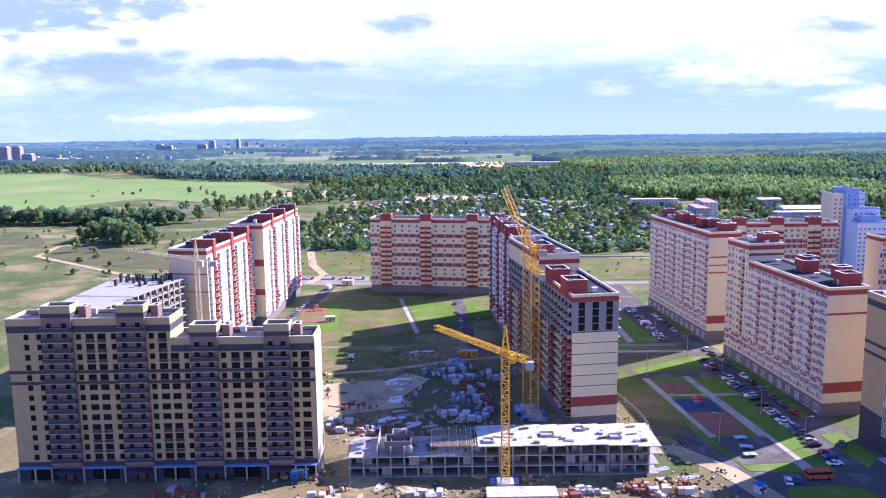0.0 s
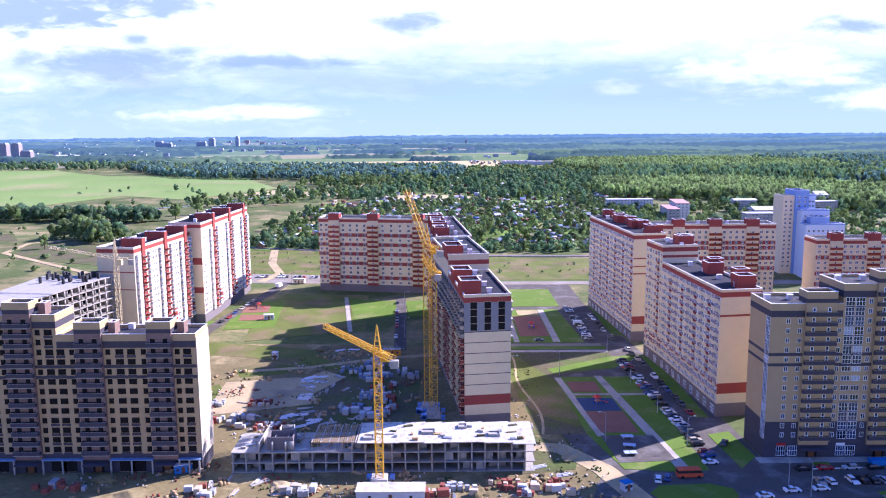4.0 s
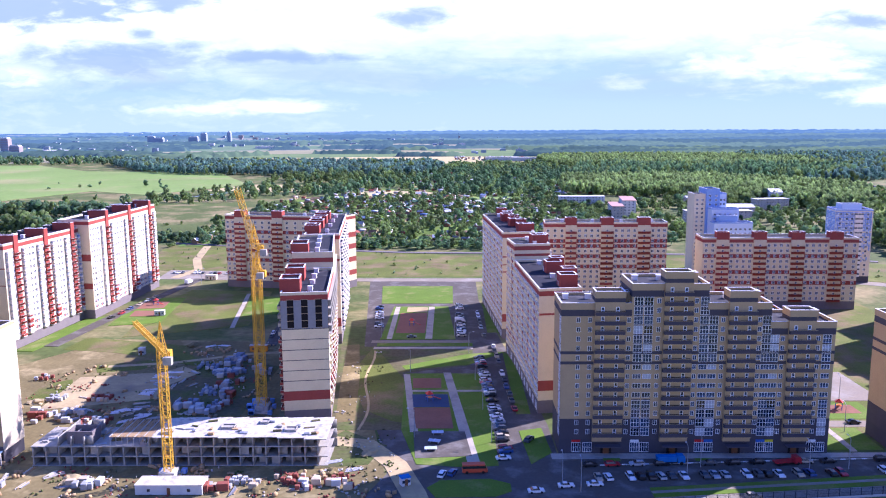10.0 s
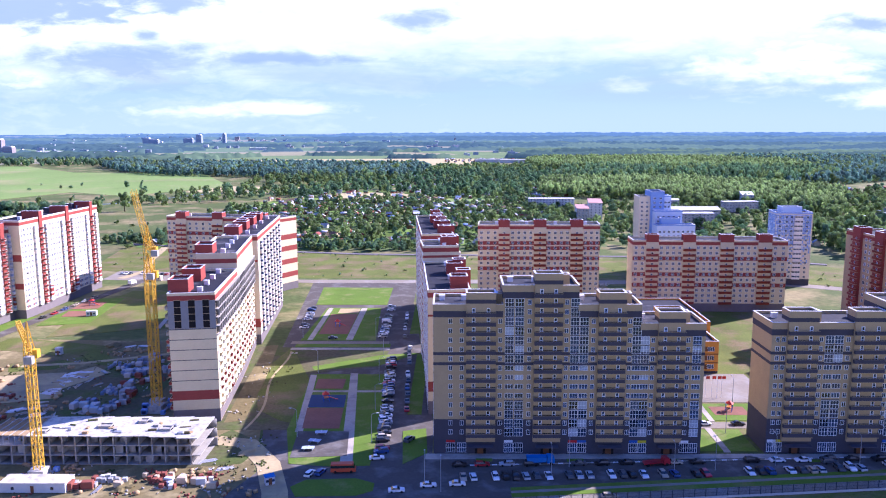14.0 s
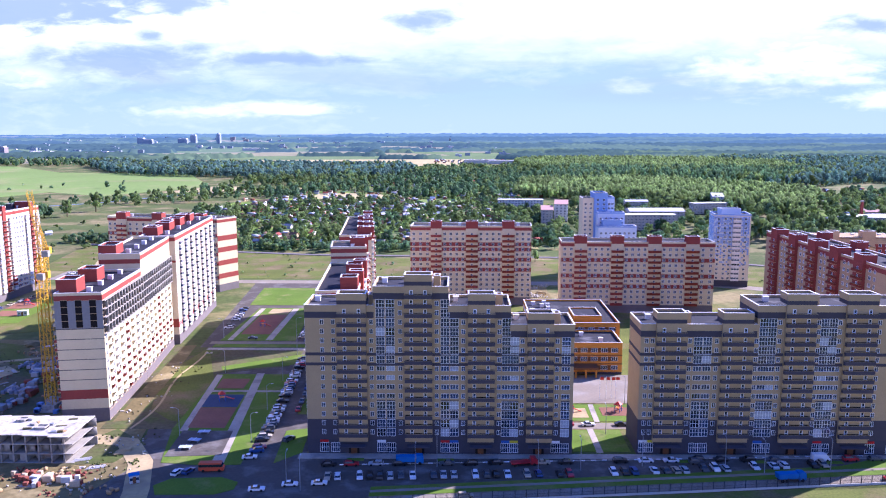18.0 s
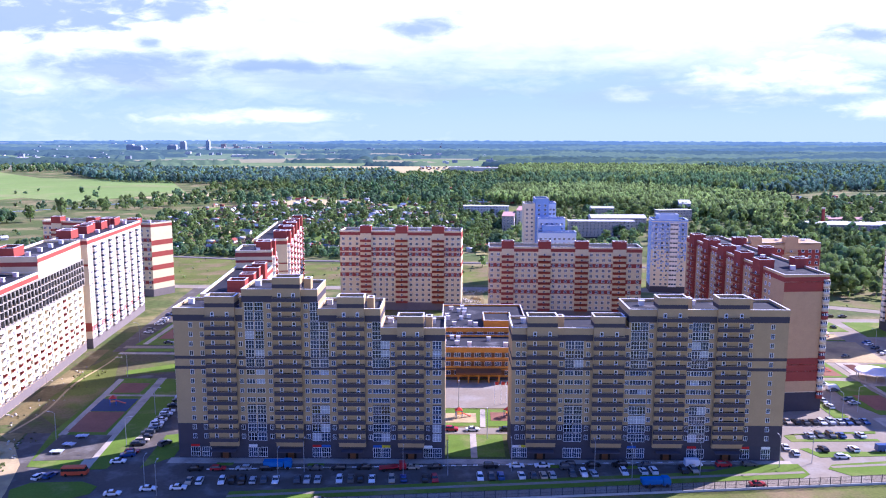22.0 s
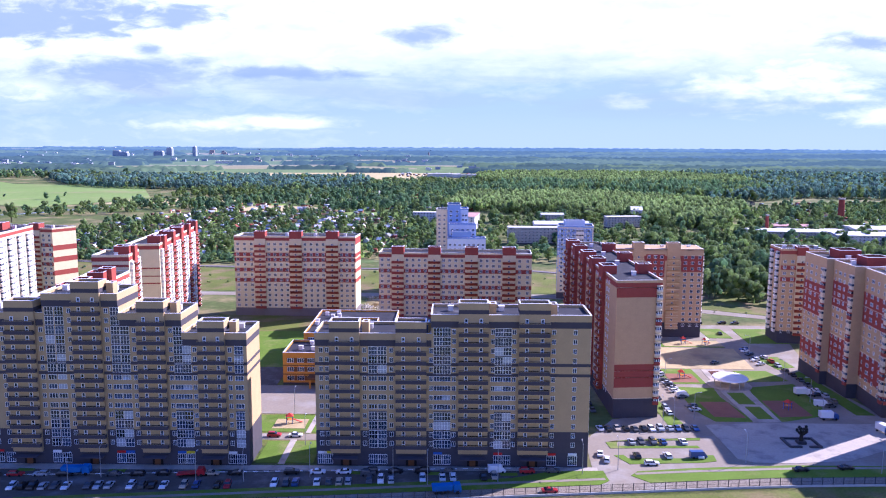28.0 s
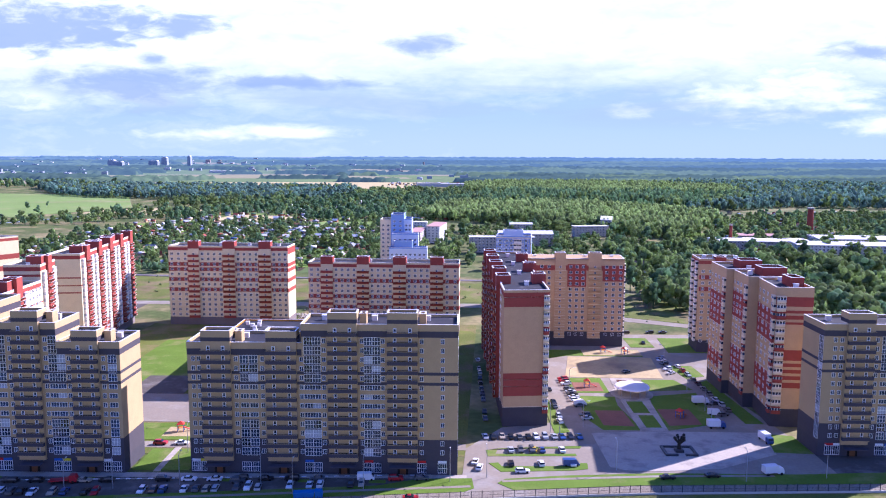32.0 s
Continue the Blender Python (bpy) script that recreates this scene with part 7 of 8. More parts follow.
car_row(346, 400, 420, 404, 6.5, 2, 0.55)
car_row(-92, 506, -50, 502, 2.8, 92, 0.9)
car_row(-79.5, 372, -72.5, 450, 9, 84, 0.6)
car_row(7.5, 436, 12.4, 345, 6.5, -87, 0.7)
car_row(319.6, 264, 318.6, 352, 7.2, 91, 0.75)
car_row(-34, 482, 26, 474, 7, -4, 0.4)
for kind, colour, x, y, rz in (("suv", "red", 210.5, 236.8, 0), ("sedan", "white", 217.5, 237, 3), ("sedan", "black", 228.5, 237.2, 0), ("suv", "graphite", 120.5, 223, 60), ("sedan", "white", 111.6, 209.4, 8),
                             ("van", "white", 282, 210.4, 4), ("truck", "white", 403.6, 284, 4), ("van", "white", 405, 271.5, -10), ("truck", "blue", 401, 257.5, 0), ("truck", "blue", 413.4, 244.5, -80), ("truck", "white", 405, 217.4, 10),
                             ("van", "white", 356.4, 281, 12), ("sedan", "black", 372, 213.4, 5), ("sedan", "black", 386, 215.0, 5), ("sedan", "white", 314.8, 224, 80), ("hatch", "white", 316.0, 219.6, 80), ("sedan", "red", 296, fence_y(296) + 2.2, 5),
                             ("sedan", "white", 127.5, 191.6, 5), ("sedan", "white", 135.5, 192.4, 5), ("van", "blue", 344.6, 222.6, 3), ("hatch", "white", 329, 217.0, 3), ("sedan", "white", 119, 188.5, 7), ("suv", "beige", 176, fence_y(176) + 2.4, 6),
                             ("sedan", "yellow", 334, 234.4, 93), ("sedan", "black", 404, 380, 85), ("sedan", "graphite", 384, 327, 40), ("sedan", "graphite", 78, 343, 8), ("van", "white", 101, 372, 5), ("truck", "white", -68, 470, 80),
                             ("hatch", "blue", 96.5, 199.5, 70), ("hatch", "white", 93.6, 198.6, 75), ("suv", "graphite", 244.5, 207.6, 5)):
    vehicle(kind, colour, x, y, rz)

bus = thing("minibus", 102.9, 200.8, 0.05, "orange minibus parked at the junction", "vehicle", rz=4)
bm = bmesh.new()
profile(bm, [(-3.6, 0.4), (3.5, 0.4), (3.6, 1.0), (3.3, 1.5), (-3.6, 1.5)], 2.2)
part("body", bm, ORANGEPAINT, bus)
bm = bmesh.new()
profile(bm, [(-3.55, 1.501), (3.28, 1.501), (2.9, 2.3), (-3.55, 2.3)], 2.1, 2.0)
part("window_band", bm, CARGLASS, bus)
bm = bmesh.new()
profile(bm, [(-3.58, 2.301), (2.95, 2.301), (2.8, 2.7), (-3.5, 2.7)], 2.1, 1.9)
part("roof", bm, ORANGEPAINT, bus)
wheels(bus, (-2.3, 2.3), 2.2, 0.42)
dump = thing("tipper_lorry", 160, 206.4, 0.05, "blue tipper lorry parked before the shops", "vehicle", rz=3)
bm = bmesh.new()
profile(bm, [(-4.0, 1.0), (1.4, 1.0), (1.7, 2.5), (-4.2, 2.5)], 2.4)
part("tipper_body", bm, BLUETARP, dump)
bm = bmesh.new()
profile(bm, [(1.8, 0.6), (3.9, 0.6), (4.0, 1.6), (3.7, 2.7), (1.8, 2.8)], 2.3)
part("cab", bm, BLUETARP, dump)
wheels(dump, (-3.0, -1.6, 2.9), 2.4, 0.5)
copy_thing(dump, pose(267.5, 196.6, 0.05, 0, 0, 6))
red = thing("recovery_lorry", 194, 206, 0.05, "red recovery lorry with a tilted bed", "vehicle", rz=8)
bm = bmesh.new()
profile(bm, [(-4.4, 0.8), (1.2, 1.0), (1.2, 1.3), (-4.4, 1.1)], 2.3)
part("flat_bed", bm, PAINT["red"], red)
bm = bmesh.new()
profile(bm, [(1.4, 0.5), (3.4, 0.5), (3.5, 1.4), (3.0, 2.4), (1.4, 2.4)], 2.2)
part("cab", bm, PAINT["red"], red)
wheels(red, (-3.2, 2.4), 2.2, 0.45)

# ---------------------------------------------------------------- painted kerb along the street
kerb = thing("kerb", 220, 209.7, 0, "kerb painted in white and grey dashes along the street", "kerb", kind="structure")
dash = shared("kerb_stone", lambda bm: box(bm, -0.75, 0.75, -0.16, 0.16, 0, 0.2), [FRAMEWHITE])
gap = shared("kerb_stone_grey", lambda bm: box(bm, -0.75, 0.75, -0.16, 0.16, 0, 0.2), [CONCRETE])
for i in range(100):
    x = 140 + i * 1.62
    o = bpy.data.objects.new("kerb_stone", gap if i % 2 else dash)
    scene.collection.objects.link(o)
    o.parent, o.matrix_basis = kerb, Matrix.Translation((x - 220, (x - 220) * 0.055, 0.02)) @ Matrix.Rotation(0.055, 4, "Z")

# ---------------------------------------------------------------- street lamps
LAMPHEAD = mat("lamp_head_grey", (0.55, 0.55, 0.56), 0.4, 0.05)
first = None
for x, y, rz in ((126.5, 191.8, 90), (131, 188.4, 90), (162, 197.2, 90), (168, 204.2, 90), (197, 199.5, 90), (209.6, 202.5, 90), (228, 205.5, 90), (252, 205, 90), (262, 201.5, 90), (282, 204, 90), (307, 209.8, 90), (318, 213, 90),
                 (108.8, 222, 0), (107.2, 250, 0), (105.6, 282, 0), (104, 318, 0), (84.6, 226, 180), (80, 292, 180), (344.5, 249, 90), (353.8, 257, 0), (341.6, 252, 90), (358, 219.2, 90), (395, 212, 90), (355, 300, 0), (403, 300, 180),
                 (402.8, 276, 180), (400, 260, 180), (404, 340, 180), (98, 346, 0), (64, 344, 180), (222, 230, 90), (213, 258, 90), (234, 258, 90), (16, 350, 0), (13, 410, 0), (-60, 470, 0), (420, 215, 90)):
    if first is None:
        first = thing("street_lamp", x, y, 0.1, "tall grey steel street lamp by the kerb", "street lamp", "street lamps", rz=rz)
        bm = bmesh.new()
        bmesh.ops.create_cone(bm, segments=10, radius1=0.13, radius2=0.07, depth=9.0, cap_ends=True, matrix=Matrix.Translation((0, 0, 4.5)))
        part("pole", bm, STEEL, first)
        bm = bmesh.new()
        beam(bm, (0, 0, 8.9), (0.8, 0, 9.5), 0.09)
        beam(bm, (0.8, 0, 9.5), (1.7, 0, 9.6), 0.09)
        arm = part("arm", bm, STEEL, first)
        bm = bmesh.new()
        profile(bm, [(1.6, 9.5), (2.4, 9.55), (2.4, 9.68), (1.6, 9.72)], 0.32, 0.22)
        part("lamp_head", bm, LAMPHEAD, arm)
    else:
        copy_thing(first, pose(x, y, 0.1, 0, 0, rz))

# ---------------------------------------------------------------- the square: monument, canopy, play towers
BRONZE = mat("dark_bronze", (0.03, 0.03, 0.03), 0.5, 0.2, metal=0.5)
DARKSTONE = mat("dark_polished_stone", (0.045, 0.045, 0.055), 0.35, 0.15)
base = thing("monument_base", 381.5, 235, 0.12, "low dark stone frame round the sculpture", "monument")
for x0, x1, y0, y1 in ((-5.2, -1.2, -4, -3.2), (1.2, 5.2, -4, -3.2), (-5.2, -4.4, -3.2, 3.2), (4.4, 5.2, -3.2, 3.2), (-5.2, 5.2, 3.2, 4)):
    bm = bmesh.new()
    box(bm, x0, x1, y0, y1, 0, 0.55)
    part("stone_wall", bm, DARKSTONE, base)
bm = bmesh.new()
box(bm, -1.3, 1.3, -1.3, 1.3, 0, 0.9)
part("plinth", bm, DARKSTONE, base)
bm = bmesh.new()
bmesh.ops.create_cone(bm, segments=10, radius1=0.7, radius2=0.4, depth=2.6, cap_ends=True, matrix=Matrix.Translation((0, 0, 1.3)))
for k in range(9):
    a = k * 2.4
    beam(bm, (0, 0, 1.6 + 0.15 * k), (math.cos(a) * 1.7, math.sin(a) * 1.1, 2.9 + 0.2 * k), 0.5 - 0.02 * k)
    bmesh.ops.create_icosphere(bm, subdivisions=1, radius=0.55, matrix=Matrix.Translation((math.cos(a) * 1.6, math.sin(a) * 1.0, 3.0 + 0.2 * k)))
st = link_mesh("sculpture", bm, BRONZE, None, pose(381.5, 235, 1.02))
tagged(st, "dark branching bronze sculpture on a stone plinth", "sculpture")

can = thing("round_canopy", 379.6, 295.5, 0.15, "round pale canopy roof on columns in the square", "canopy")
bm = bmesh.new()
bmesh.ops.create_cone(bm, segments=40, radius1=7.0, radius2=6.6, depth=0.5, cap_ends=True, matrix=Matrix.Translation((0, 0, 3.4)))
part("roof_rim", bm, COPING, can)
bm = bmesh.new()
bmesh.ops.create_cone(bm, segments=40, radius1=6.5, radius2=1.0, depth=0.9, cap_ends=True, matrix=Matrix.Translation((0, 0, 4.12)))
part("roof", bm, SHEDROOF, can)
for k in range(10):
    bm = bmesh.new()
    a = k * 2 * math.pi / 10
    bmesh.ops.create_cone(bm, segments=12, radius1=0.16, radius2=0.14, depth=3.1, cap_ends=True, matrix=Matrix.Translation((math.cos(a) * 6, math.sin(a) * 6, 1.57)))
    part("column", bm, STEEL, can)
bm = bmesh.new()
bmesh.ops.create_cone(bm, segments=40, radius1=8.4, radius2=8.4, depth=0.2, cap_ends=True, matrix=Matrix.Translation((0, 0, 0.11)))
part("floor_disc", bm, PAVING, can)

PLAYRED = mat("play_red_plastic", (0.55, 0.06, 0.04), 0.4, 0.08)
PLAYBLUE = mat("play_blue_plastic", (0.05, 0.12, 0.45), 0.4, 0.08)
PLAYYEL = mat("play_orange_plastic", (0.62, 0.22, 0.03), 0.4, 0.08)
first = None
for x, y, rz in ((88.5, 259, 20), (77, 366, 0), (363, 305, 0), (391, 268, 40), (213, 249, 10), (230, 250, 60), (380, 361, 0), (390, 359, 40), (-67, 412, 0)):
    if first is None:
        first = thing("play_tower", x, y, 0.18, "red and blue climbing tower with a slide", "playground equipment", "playground equipment", rz=rz)
        for sx, sy in ((-1, -1), (1, -1), (1, 1), (-1, 1)):
            bm = bmesh.new()
            box(bm, sx - 0.09, sx + 0.09, sy - 0.09, sy + 0.09, 0, 2.6)
            part("post", bm, PLAYBLUE, first)
        bm = bmesh.new()
        box(bm, -0.9, 0.9, -0.9, 0.9, 1.3, 1.42)
        part("deck", bm, PLAYYEL, first)
        bm = bmesh.new()
        v = [bm.verts.new(c) for c in ((-1.3, -1.3, 2.6), (1.3, -1.3, 2.6), (1.3, 1.3, 2.6), (-1.3, 1.3, 2.6), (0, 0, 3.7))]
        bm.faces.new(v[3::-1])
        for i in range(4):
            bm.faces.new((v[i], v[(i + 1) % 4], v[4]))
        part("roof", bm, PLAYRED, first)
        bm = bmesh.new()
        profile(bm, [(0.9, 1.3), (1.3, 1.3), (3.8, 0.2), (4.3, 0.2), (4.3, 0.35), (3.85, 0.35), (1.35, 1.5), (0.9, 1.5)], 0.7)
        part("slide", bm, PLAYRED, first)
    else:
        copy_thing(first, pose(x, y, 0.18, 0, 0, rz))

TABLETOP = mat("pale_blue_table_top", (0.42, 0.48, 0.60), 0.5, 0.08)
first = None
for x, y, rz in ((91.9, 228.2, 3), (91.0, 221.4, -12), (90.0, 215.8, 2)):
    if first is None:
        first = thing("tennis_table", x, y, 0.2, "pale blue outdoor tennis table on the asphalt pad", "table", "tables on the sports pad", rz=rz)
        bm = bmesh.new()
        box(bm, -1.9, 1.9, -1.1, 1.1, 0.74, 0.8)
        part("tabletop", bm, TABLETOP, first)
        bm = bmesh.new()
        box(bm, -0.02, 0.02, -1.2, 1.2, 0.801, 0.95)
        part("net", bm, FRAMEWHITE, first)
        for sx in (-1.3, 1.3):
            bm = bmesh.new()
            box(bm, sx - 0.1, sx + 0.1, -0.8, 0.8, 0, 0.738)
            part("leg", bm, STEEL, first)
    else:
        copy_thing(first, pose(x, y, 0.2, 0, 0, rz))

# ---------------------------------------------------------------- building-site clutter
rk = random.Random(33)
BLOCKS = {"white": mat("white_aerated_blocks", (0.50, 0.50, 0.49), 0.9, 0.12, 0.8, 5), "red": mat("red_brick_stack", (0.26, 0.085, 0.06), 0.9, 0.2, 0.8, 5), "grey": mat("grey_concrete_blocks", (0.33, 0.33, 0.33), 0.9, 0.2, 0.8, 5), "blue": mat("blue_wrapped_blocks", (0.20, 0.24, 0.32), 0.6, 0.15, 0.8, 5), "cream": mat("cream_brick_stack", (0.5, 0.4, 0.27), 0.9, 0.2, 0.8, 5)}
PAL = {}


def pallet(x, y, rz, colour, z=0.02):
    if colour in PAL:
        return copy_thing(PAL[colour], pose(x, y, z, 0, 0, rz))
    ob = thing("brick_pallet", x, y, z, "pallet of %s bricks or blocks on bare earth" % colour, "building material", "stacked pallets", rz=rz)
    bm = bmesh.new()
    for dy in (-0.5, 0, 0.5):
        box(bm, -0.65, 0.65, dy - 0.06, dy + 0.06, 0, 0.1)
    box(bm, -0.65, 0.65, -0.6, 0.6, 0.1, 0.14)
    part("pallet_base", bm, TIMBER, ob)
    bm = bmesh.new()
    box(bm, -0.62, 0.62, -0.58, 0.58, 0.142, 1.35)
    bmesh.ops.bevel(bm, geom=list(bm.edges), offset=0.05, segments=1, affect="EDGES")
    part("brick_load", bm, BLOCKS[colour], ob)
    PAL[colour] = ob
    return ob


for cx, cy, nx, ny, cols in ((-30, 262, 5, 3, ("white", "cream", "red")), (-36, 247, 5, 4, ("white", "red", "grey", "white")), (-22, 240, 6, 3, ("red", "white", "white")), (-62, 286, 4, 3, ("white", "red")), (-2, 300, 5, 4, ("white", "blue", "blue")), (5, 292, 4, 4, ("blue", "white")),
                            (8, 270, 4, 5, ("blue", "grey", "white")), (2, 256, 5, 4, ("red", "blue", "grey")), (16, 255, 4, 4, ("blue", "red")), (40, 195.5, 5, 2, ("white", "grey")), (52, 196, 5, 3, ("red", "cream", "red")), (58, 193, 4, 3, ("red", "white")), (66, 197, 3, 3, ("white", "red")), (-46, 262, 4, 3, ("white", "grey"))):
    turn = rk.uniform(-15, 15)
    for i in range(nx):
        for j in range(ny):
            if rk.random() < 0.72:
                pallet(cx + (i - nx / 2) * 1.75 + rk.uniform(-0.4, 0.4), cy + (j - ny / 2) * 1.9 + rk.uniform(-0.4, 0.4), turn + rk.uniform(-12, 12), rk.choice(cols))


def cabin(x, y, w, d, h, rz, wall, roofm, label, name="site_cabin"):
    ob = thing(name, x, y, 0.02, label, "site hut", rz=rz)
    bm = bmesh.new()
    box(bm, -w / 2, w / 2, -d / 2, d / 2, 0.15, h)
    hut = part("wall", bm, wall, ob)
    bm = bmesh.new()
    box(bm, -w / 2 - 0.15, w / 2 + 0.15, -d / 2 - 0.15, d / 2 + 0.15, h, h + 0.15)
    part("roof", bm, roofm, ob)
    bm = bmesh.new()
    box(bm, -0.45, 0.45, -d / 2 - 0.05, -d / 2, 0.2, 2.1)
    part("door", bm, BROWNPANEL, hut)
    for s in (-0.3, 0.3):
        bm = bmesh.new()
        box(bm, s * w - 0.4, s * w + 0.4, -d / 2 - 0.04, -d / 2, 1.0, 1.8)
        part("window", bm, GLASS, hut)
    bm = bmesh.new()
    box(bm, -w / 2, w / 2, -d / 2 + 0.2, d / 2 - 0.2, 0, 0.15)
    part("skid", bm, BLACKSTEEL, ob)


cabin(20.5, 189.6, 18, 5.5, 2.8, 0, OLDWHITE, SLABWHITE, "long white site hut with a flat roof")
cabin(12, 322, 7.5, 2.6, 2.7, 2, SCHOOLORANGE, SLABWHITE, "orange site cabin with a white roof")
cabin(-37.5, 317, 2.4, 2.4, 3.0, 0, OLDWHITE, SHEDROOF, "small pale kiosk on the site")
cabin(-56, 388, 5, 2.5, 2.6, 10, OLDWHITE, SHEDROOF, "white cabin by the court")
cabin(-58, 484, 7, 3, 3.0, -5, PALE, SHEDROOF, "cream kiosk by the car park")
cabin(83.5, 193, 2.6, 2.2, 2.4, 25, OLDWHITE, BLUETARP, "pale guard box at the site gate")
cabin(-40, 206, 5, 3, 2.6, 20, BLUETARP, SHEDROOF, "blue site container with a pale roof")
for i in range(46):
    zone = rk.choice(((-22, 6, 268, 292), (-16, 8, 240, 262), (-40, -20, 236, 268), (20, 66, 188, 200), (-30, 0, 190, 201)))
    x, y = rk.uniform(*zone[:2]), rk.uniform(*zone[2:])
    ob = thing("lumber_bundle", x, y, 0.05, "bundle of pale boards and bars lying on the earth", "building material", "site debris", rz=rk.uniform(0, 180))
    for k in range(4):
        bm = bmesh.new()
        box(bm, -rk.uniform(1.2, 3.2), rk.uniform(1.2, 3.2), k * 0.32 - 0.6, k * 0.32 - 0.36, 0, 0.2 + 0.05 * k)
        part("board", bm, rk.choice((SLABWHITE, TIMBER, SLABWHITE, STEEL)), ob)
for i, (x, y, w, h) in enumerate(((-52, 258, 7, 1.6), (62, 200, 6, 1.5), (44, 190, 8, 1.4), (-10, 196, 9, 1.3), (-60, 200, 10, 1.8), (-95, 200, 12, 1.8), (72, 214, 7, 1.6), (-20, 330, 8, 1.5), (222, 425, 5, 2.0), (224, 445, 6, 2.4))):
    bm = bmesh.new()
    bmesh.ops.create_icosphere(bm, subdivisions=3, radius=1.0)
    for v in bm.verts:
        k = 0.75 + 0.5 * noise.noise(v.co * 1.6 + Vector((i * 3.1, 0, 0)))
        v.co = Vector((v.co.x * w * 0.6 * k, v.co.y * w * 0.42 * k, max(v.co.z, -0.05) * h * k))
    tagged(link_mesh("soil_heap", bm, DIRT if i % 3 else SAND, None, pose(x, y, 0.02, 0, 0, i * 37)), "low heap of dug earth", "soil heap")

# stacks of blocks and long white bars in the shade of the unfinished block


def block_pile(x, y, rz, colour, size):
    return copy_thing(PAL[colour], pose(x, y, 0.05, 0, 0, rz) @ Matrix.Diagonal((size * 1.5, size, size, 1)))


for cx, cy, n, wx, wy, cols in ((6, 308, 16, 7, 7, ("white", "blue", "white", "grey")), (9, 290, 12, 6, 5, ("white", "blue", "white")), (10, 276, 10, 5, 8, ("red", "white", "grey")), (8, 250, 12, 7, 5, ("white", "white", "blue")), (16, 258, 10, 4, 10, ("blue", "white", "grey", "red")), (22, 290, 8, 4, 12, ("white", "grey")),
                               (-40, 242, 14, 9, 7, ("white", "red", "white", "grey")), (-30, 192, 8, 10, 4, ("white", "red", "grey", "cream")), (-4, 193, 8, 8, 3, ("grey", "white", "cream")), (36, 191, 9, 9, 3, ("white", "grey", "red", "cream")), (62, 192, 10, 7, 4, ("red", "white", "cream")), (-70, 196, 8, 14, 4, ("grey", "white", "red"))):
    for _ in range(n):
        block_pile(cx + rk.gauss(0, wx * 0.5), cy + rk.gauss(0, wy * 0.5), rk.choice((0, 90)) + rk.uniform(-10, 10), rk.choice(cols), rk.uniform(0.9, 1.7))
white_bars = [thing("bar_bundle", -14, 292, 0.05, "bundle of pale bars lying loose on the earth", "building material", "site debris")]
for k in range(5):
    bm = bmesh.new()
    beam(bm, (-2.6 + 0.2 * k, 0.45 * k - 1, 0.1), (2.4 + 0.3 * (k % 3), 0.45 * k - 0.8 + 0.1 * (k % 2), 0.14), 0.16)
    part("bar", bm, COPING, white_bars[0])
for cx, cy, n in ((-18, 288, 9), (-19, 268, 6), (-18, 248, 8), (-12, 244, 5), (-6, 325, 4), (64, 205, 5), (-26, 236, 5)):
    for _ in range((n + 1) // 2):
        copy_thing(white_bars[0], pose(cx + rk.gauss(0, 3), cy + rk.gauss(0, 4), 0.05, 0, 0, rk.uniform(-25, 35)))

# small rubble strewn over the site


def rubble(name, label, zones, n, lo, hi, material, seed):
    r_ = np.random.RandomState(seed)
    cube = np.array([[x, y, z] for z in (0, 1) for x, y in ((-1, -1), (1, -1), (1, 1), (-1, 1))], dtype=float)
    quads = np.array([[3, 2, 1, 0], [4, 5, 6, 7], [0, 1, 5, 4], [1, 2, 6, 5], [2, 3, 7, 6], [3, 0, 4, 7]])
    verts, faces = [], []
    spots = [(r_.uniform(a, b), r_.uniform(c, d), r_.uniform(0.6, 3.0)) for a, b, c, d in zones for k in range(9)]
    for k in range(n):
        x0, y0, loose = spots[r_.randint(len(spots))]
        w, d, h = r_.uniform(lo, hi), r_.uniform(lo, hi) * 0.6, r_.uniform(lo, hi) * 0.6
        a = r_.uniform(0, 6.28)
        v = cube * (1 + r_.uniform(-0.25, 0.25, (8, 3))) * np.array([w / 2, d / 2, h])
        x, y = v[:, 0] * math.cos(a) - v[:, 1] * math.sin(a), v[:, 0] * math.sin(a) + v[:, 1] * math.cos(a)
        verts.append(np.stack([x + r_.normal(x0, loose), y + r_.normal(y0, loose), v[:, 2] + 0.04], 1))
        faces.append(quads + 8 * k)
    tagged(new(name, mesh_from(name, np.concatenate(verts), [np.concatenate(faces)], np.zeros(6 * n), [material])), label, "rubble", kind="stuff")


SITE = [(-40, 30, 185, 203), (20, 78, 184, 203), (-70, -30, 190, 212), (-34, 20, 228, 300), (-60, -30, 232, 300), (0, 34, 240, 330), (-30, 10, 290, 330), (56, 66, 225, 320), (62, 80, 196, 226)]
rubble("pale_rubble", "pale lumps of broken block strewn on earth", SITE, 330, 0.25, 0.9, SLABWHITE, 51)
rubble("brick_rubble", "broken red brick strewn on the earth", SITE[:5], 350, 0.3, 0.9, BLOCKS["red"], 52)
rubble("dark_rubble", "dark clods and scrap on the earth", SITE, 420, 0.3, 0.8, PLOUGH, 53)
rubble("timber_scrap", "scraps of timber lying on the earth", SITE[:7], 260, 0.5, 1.8, TIMBER, 54)
rubble("mixed_rubble", "rubble and scrap between two blocks", [(216.5, 229, 400, 470)], 260, 0.4, 1.4, CONCRETE, 55)

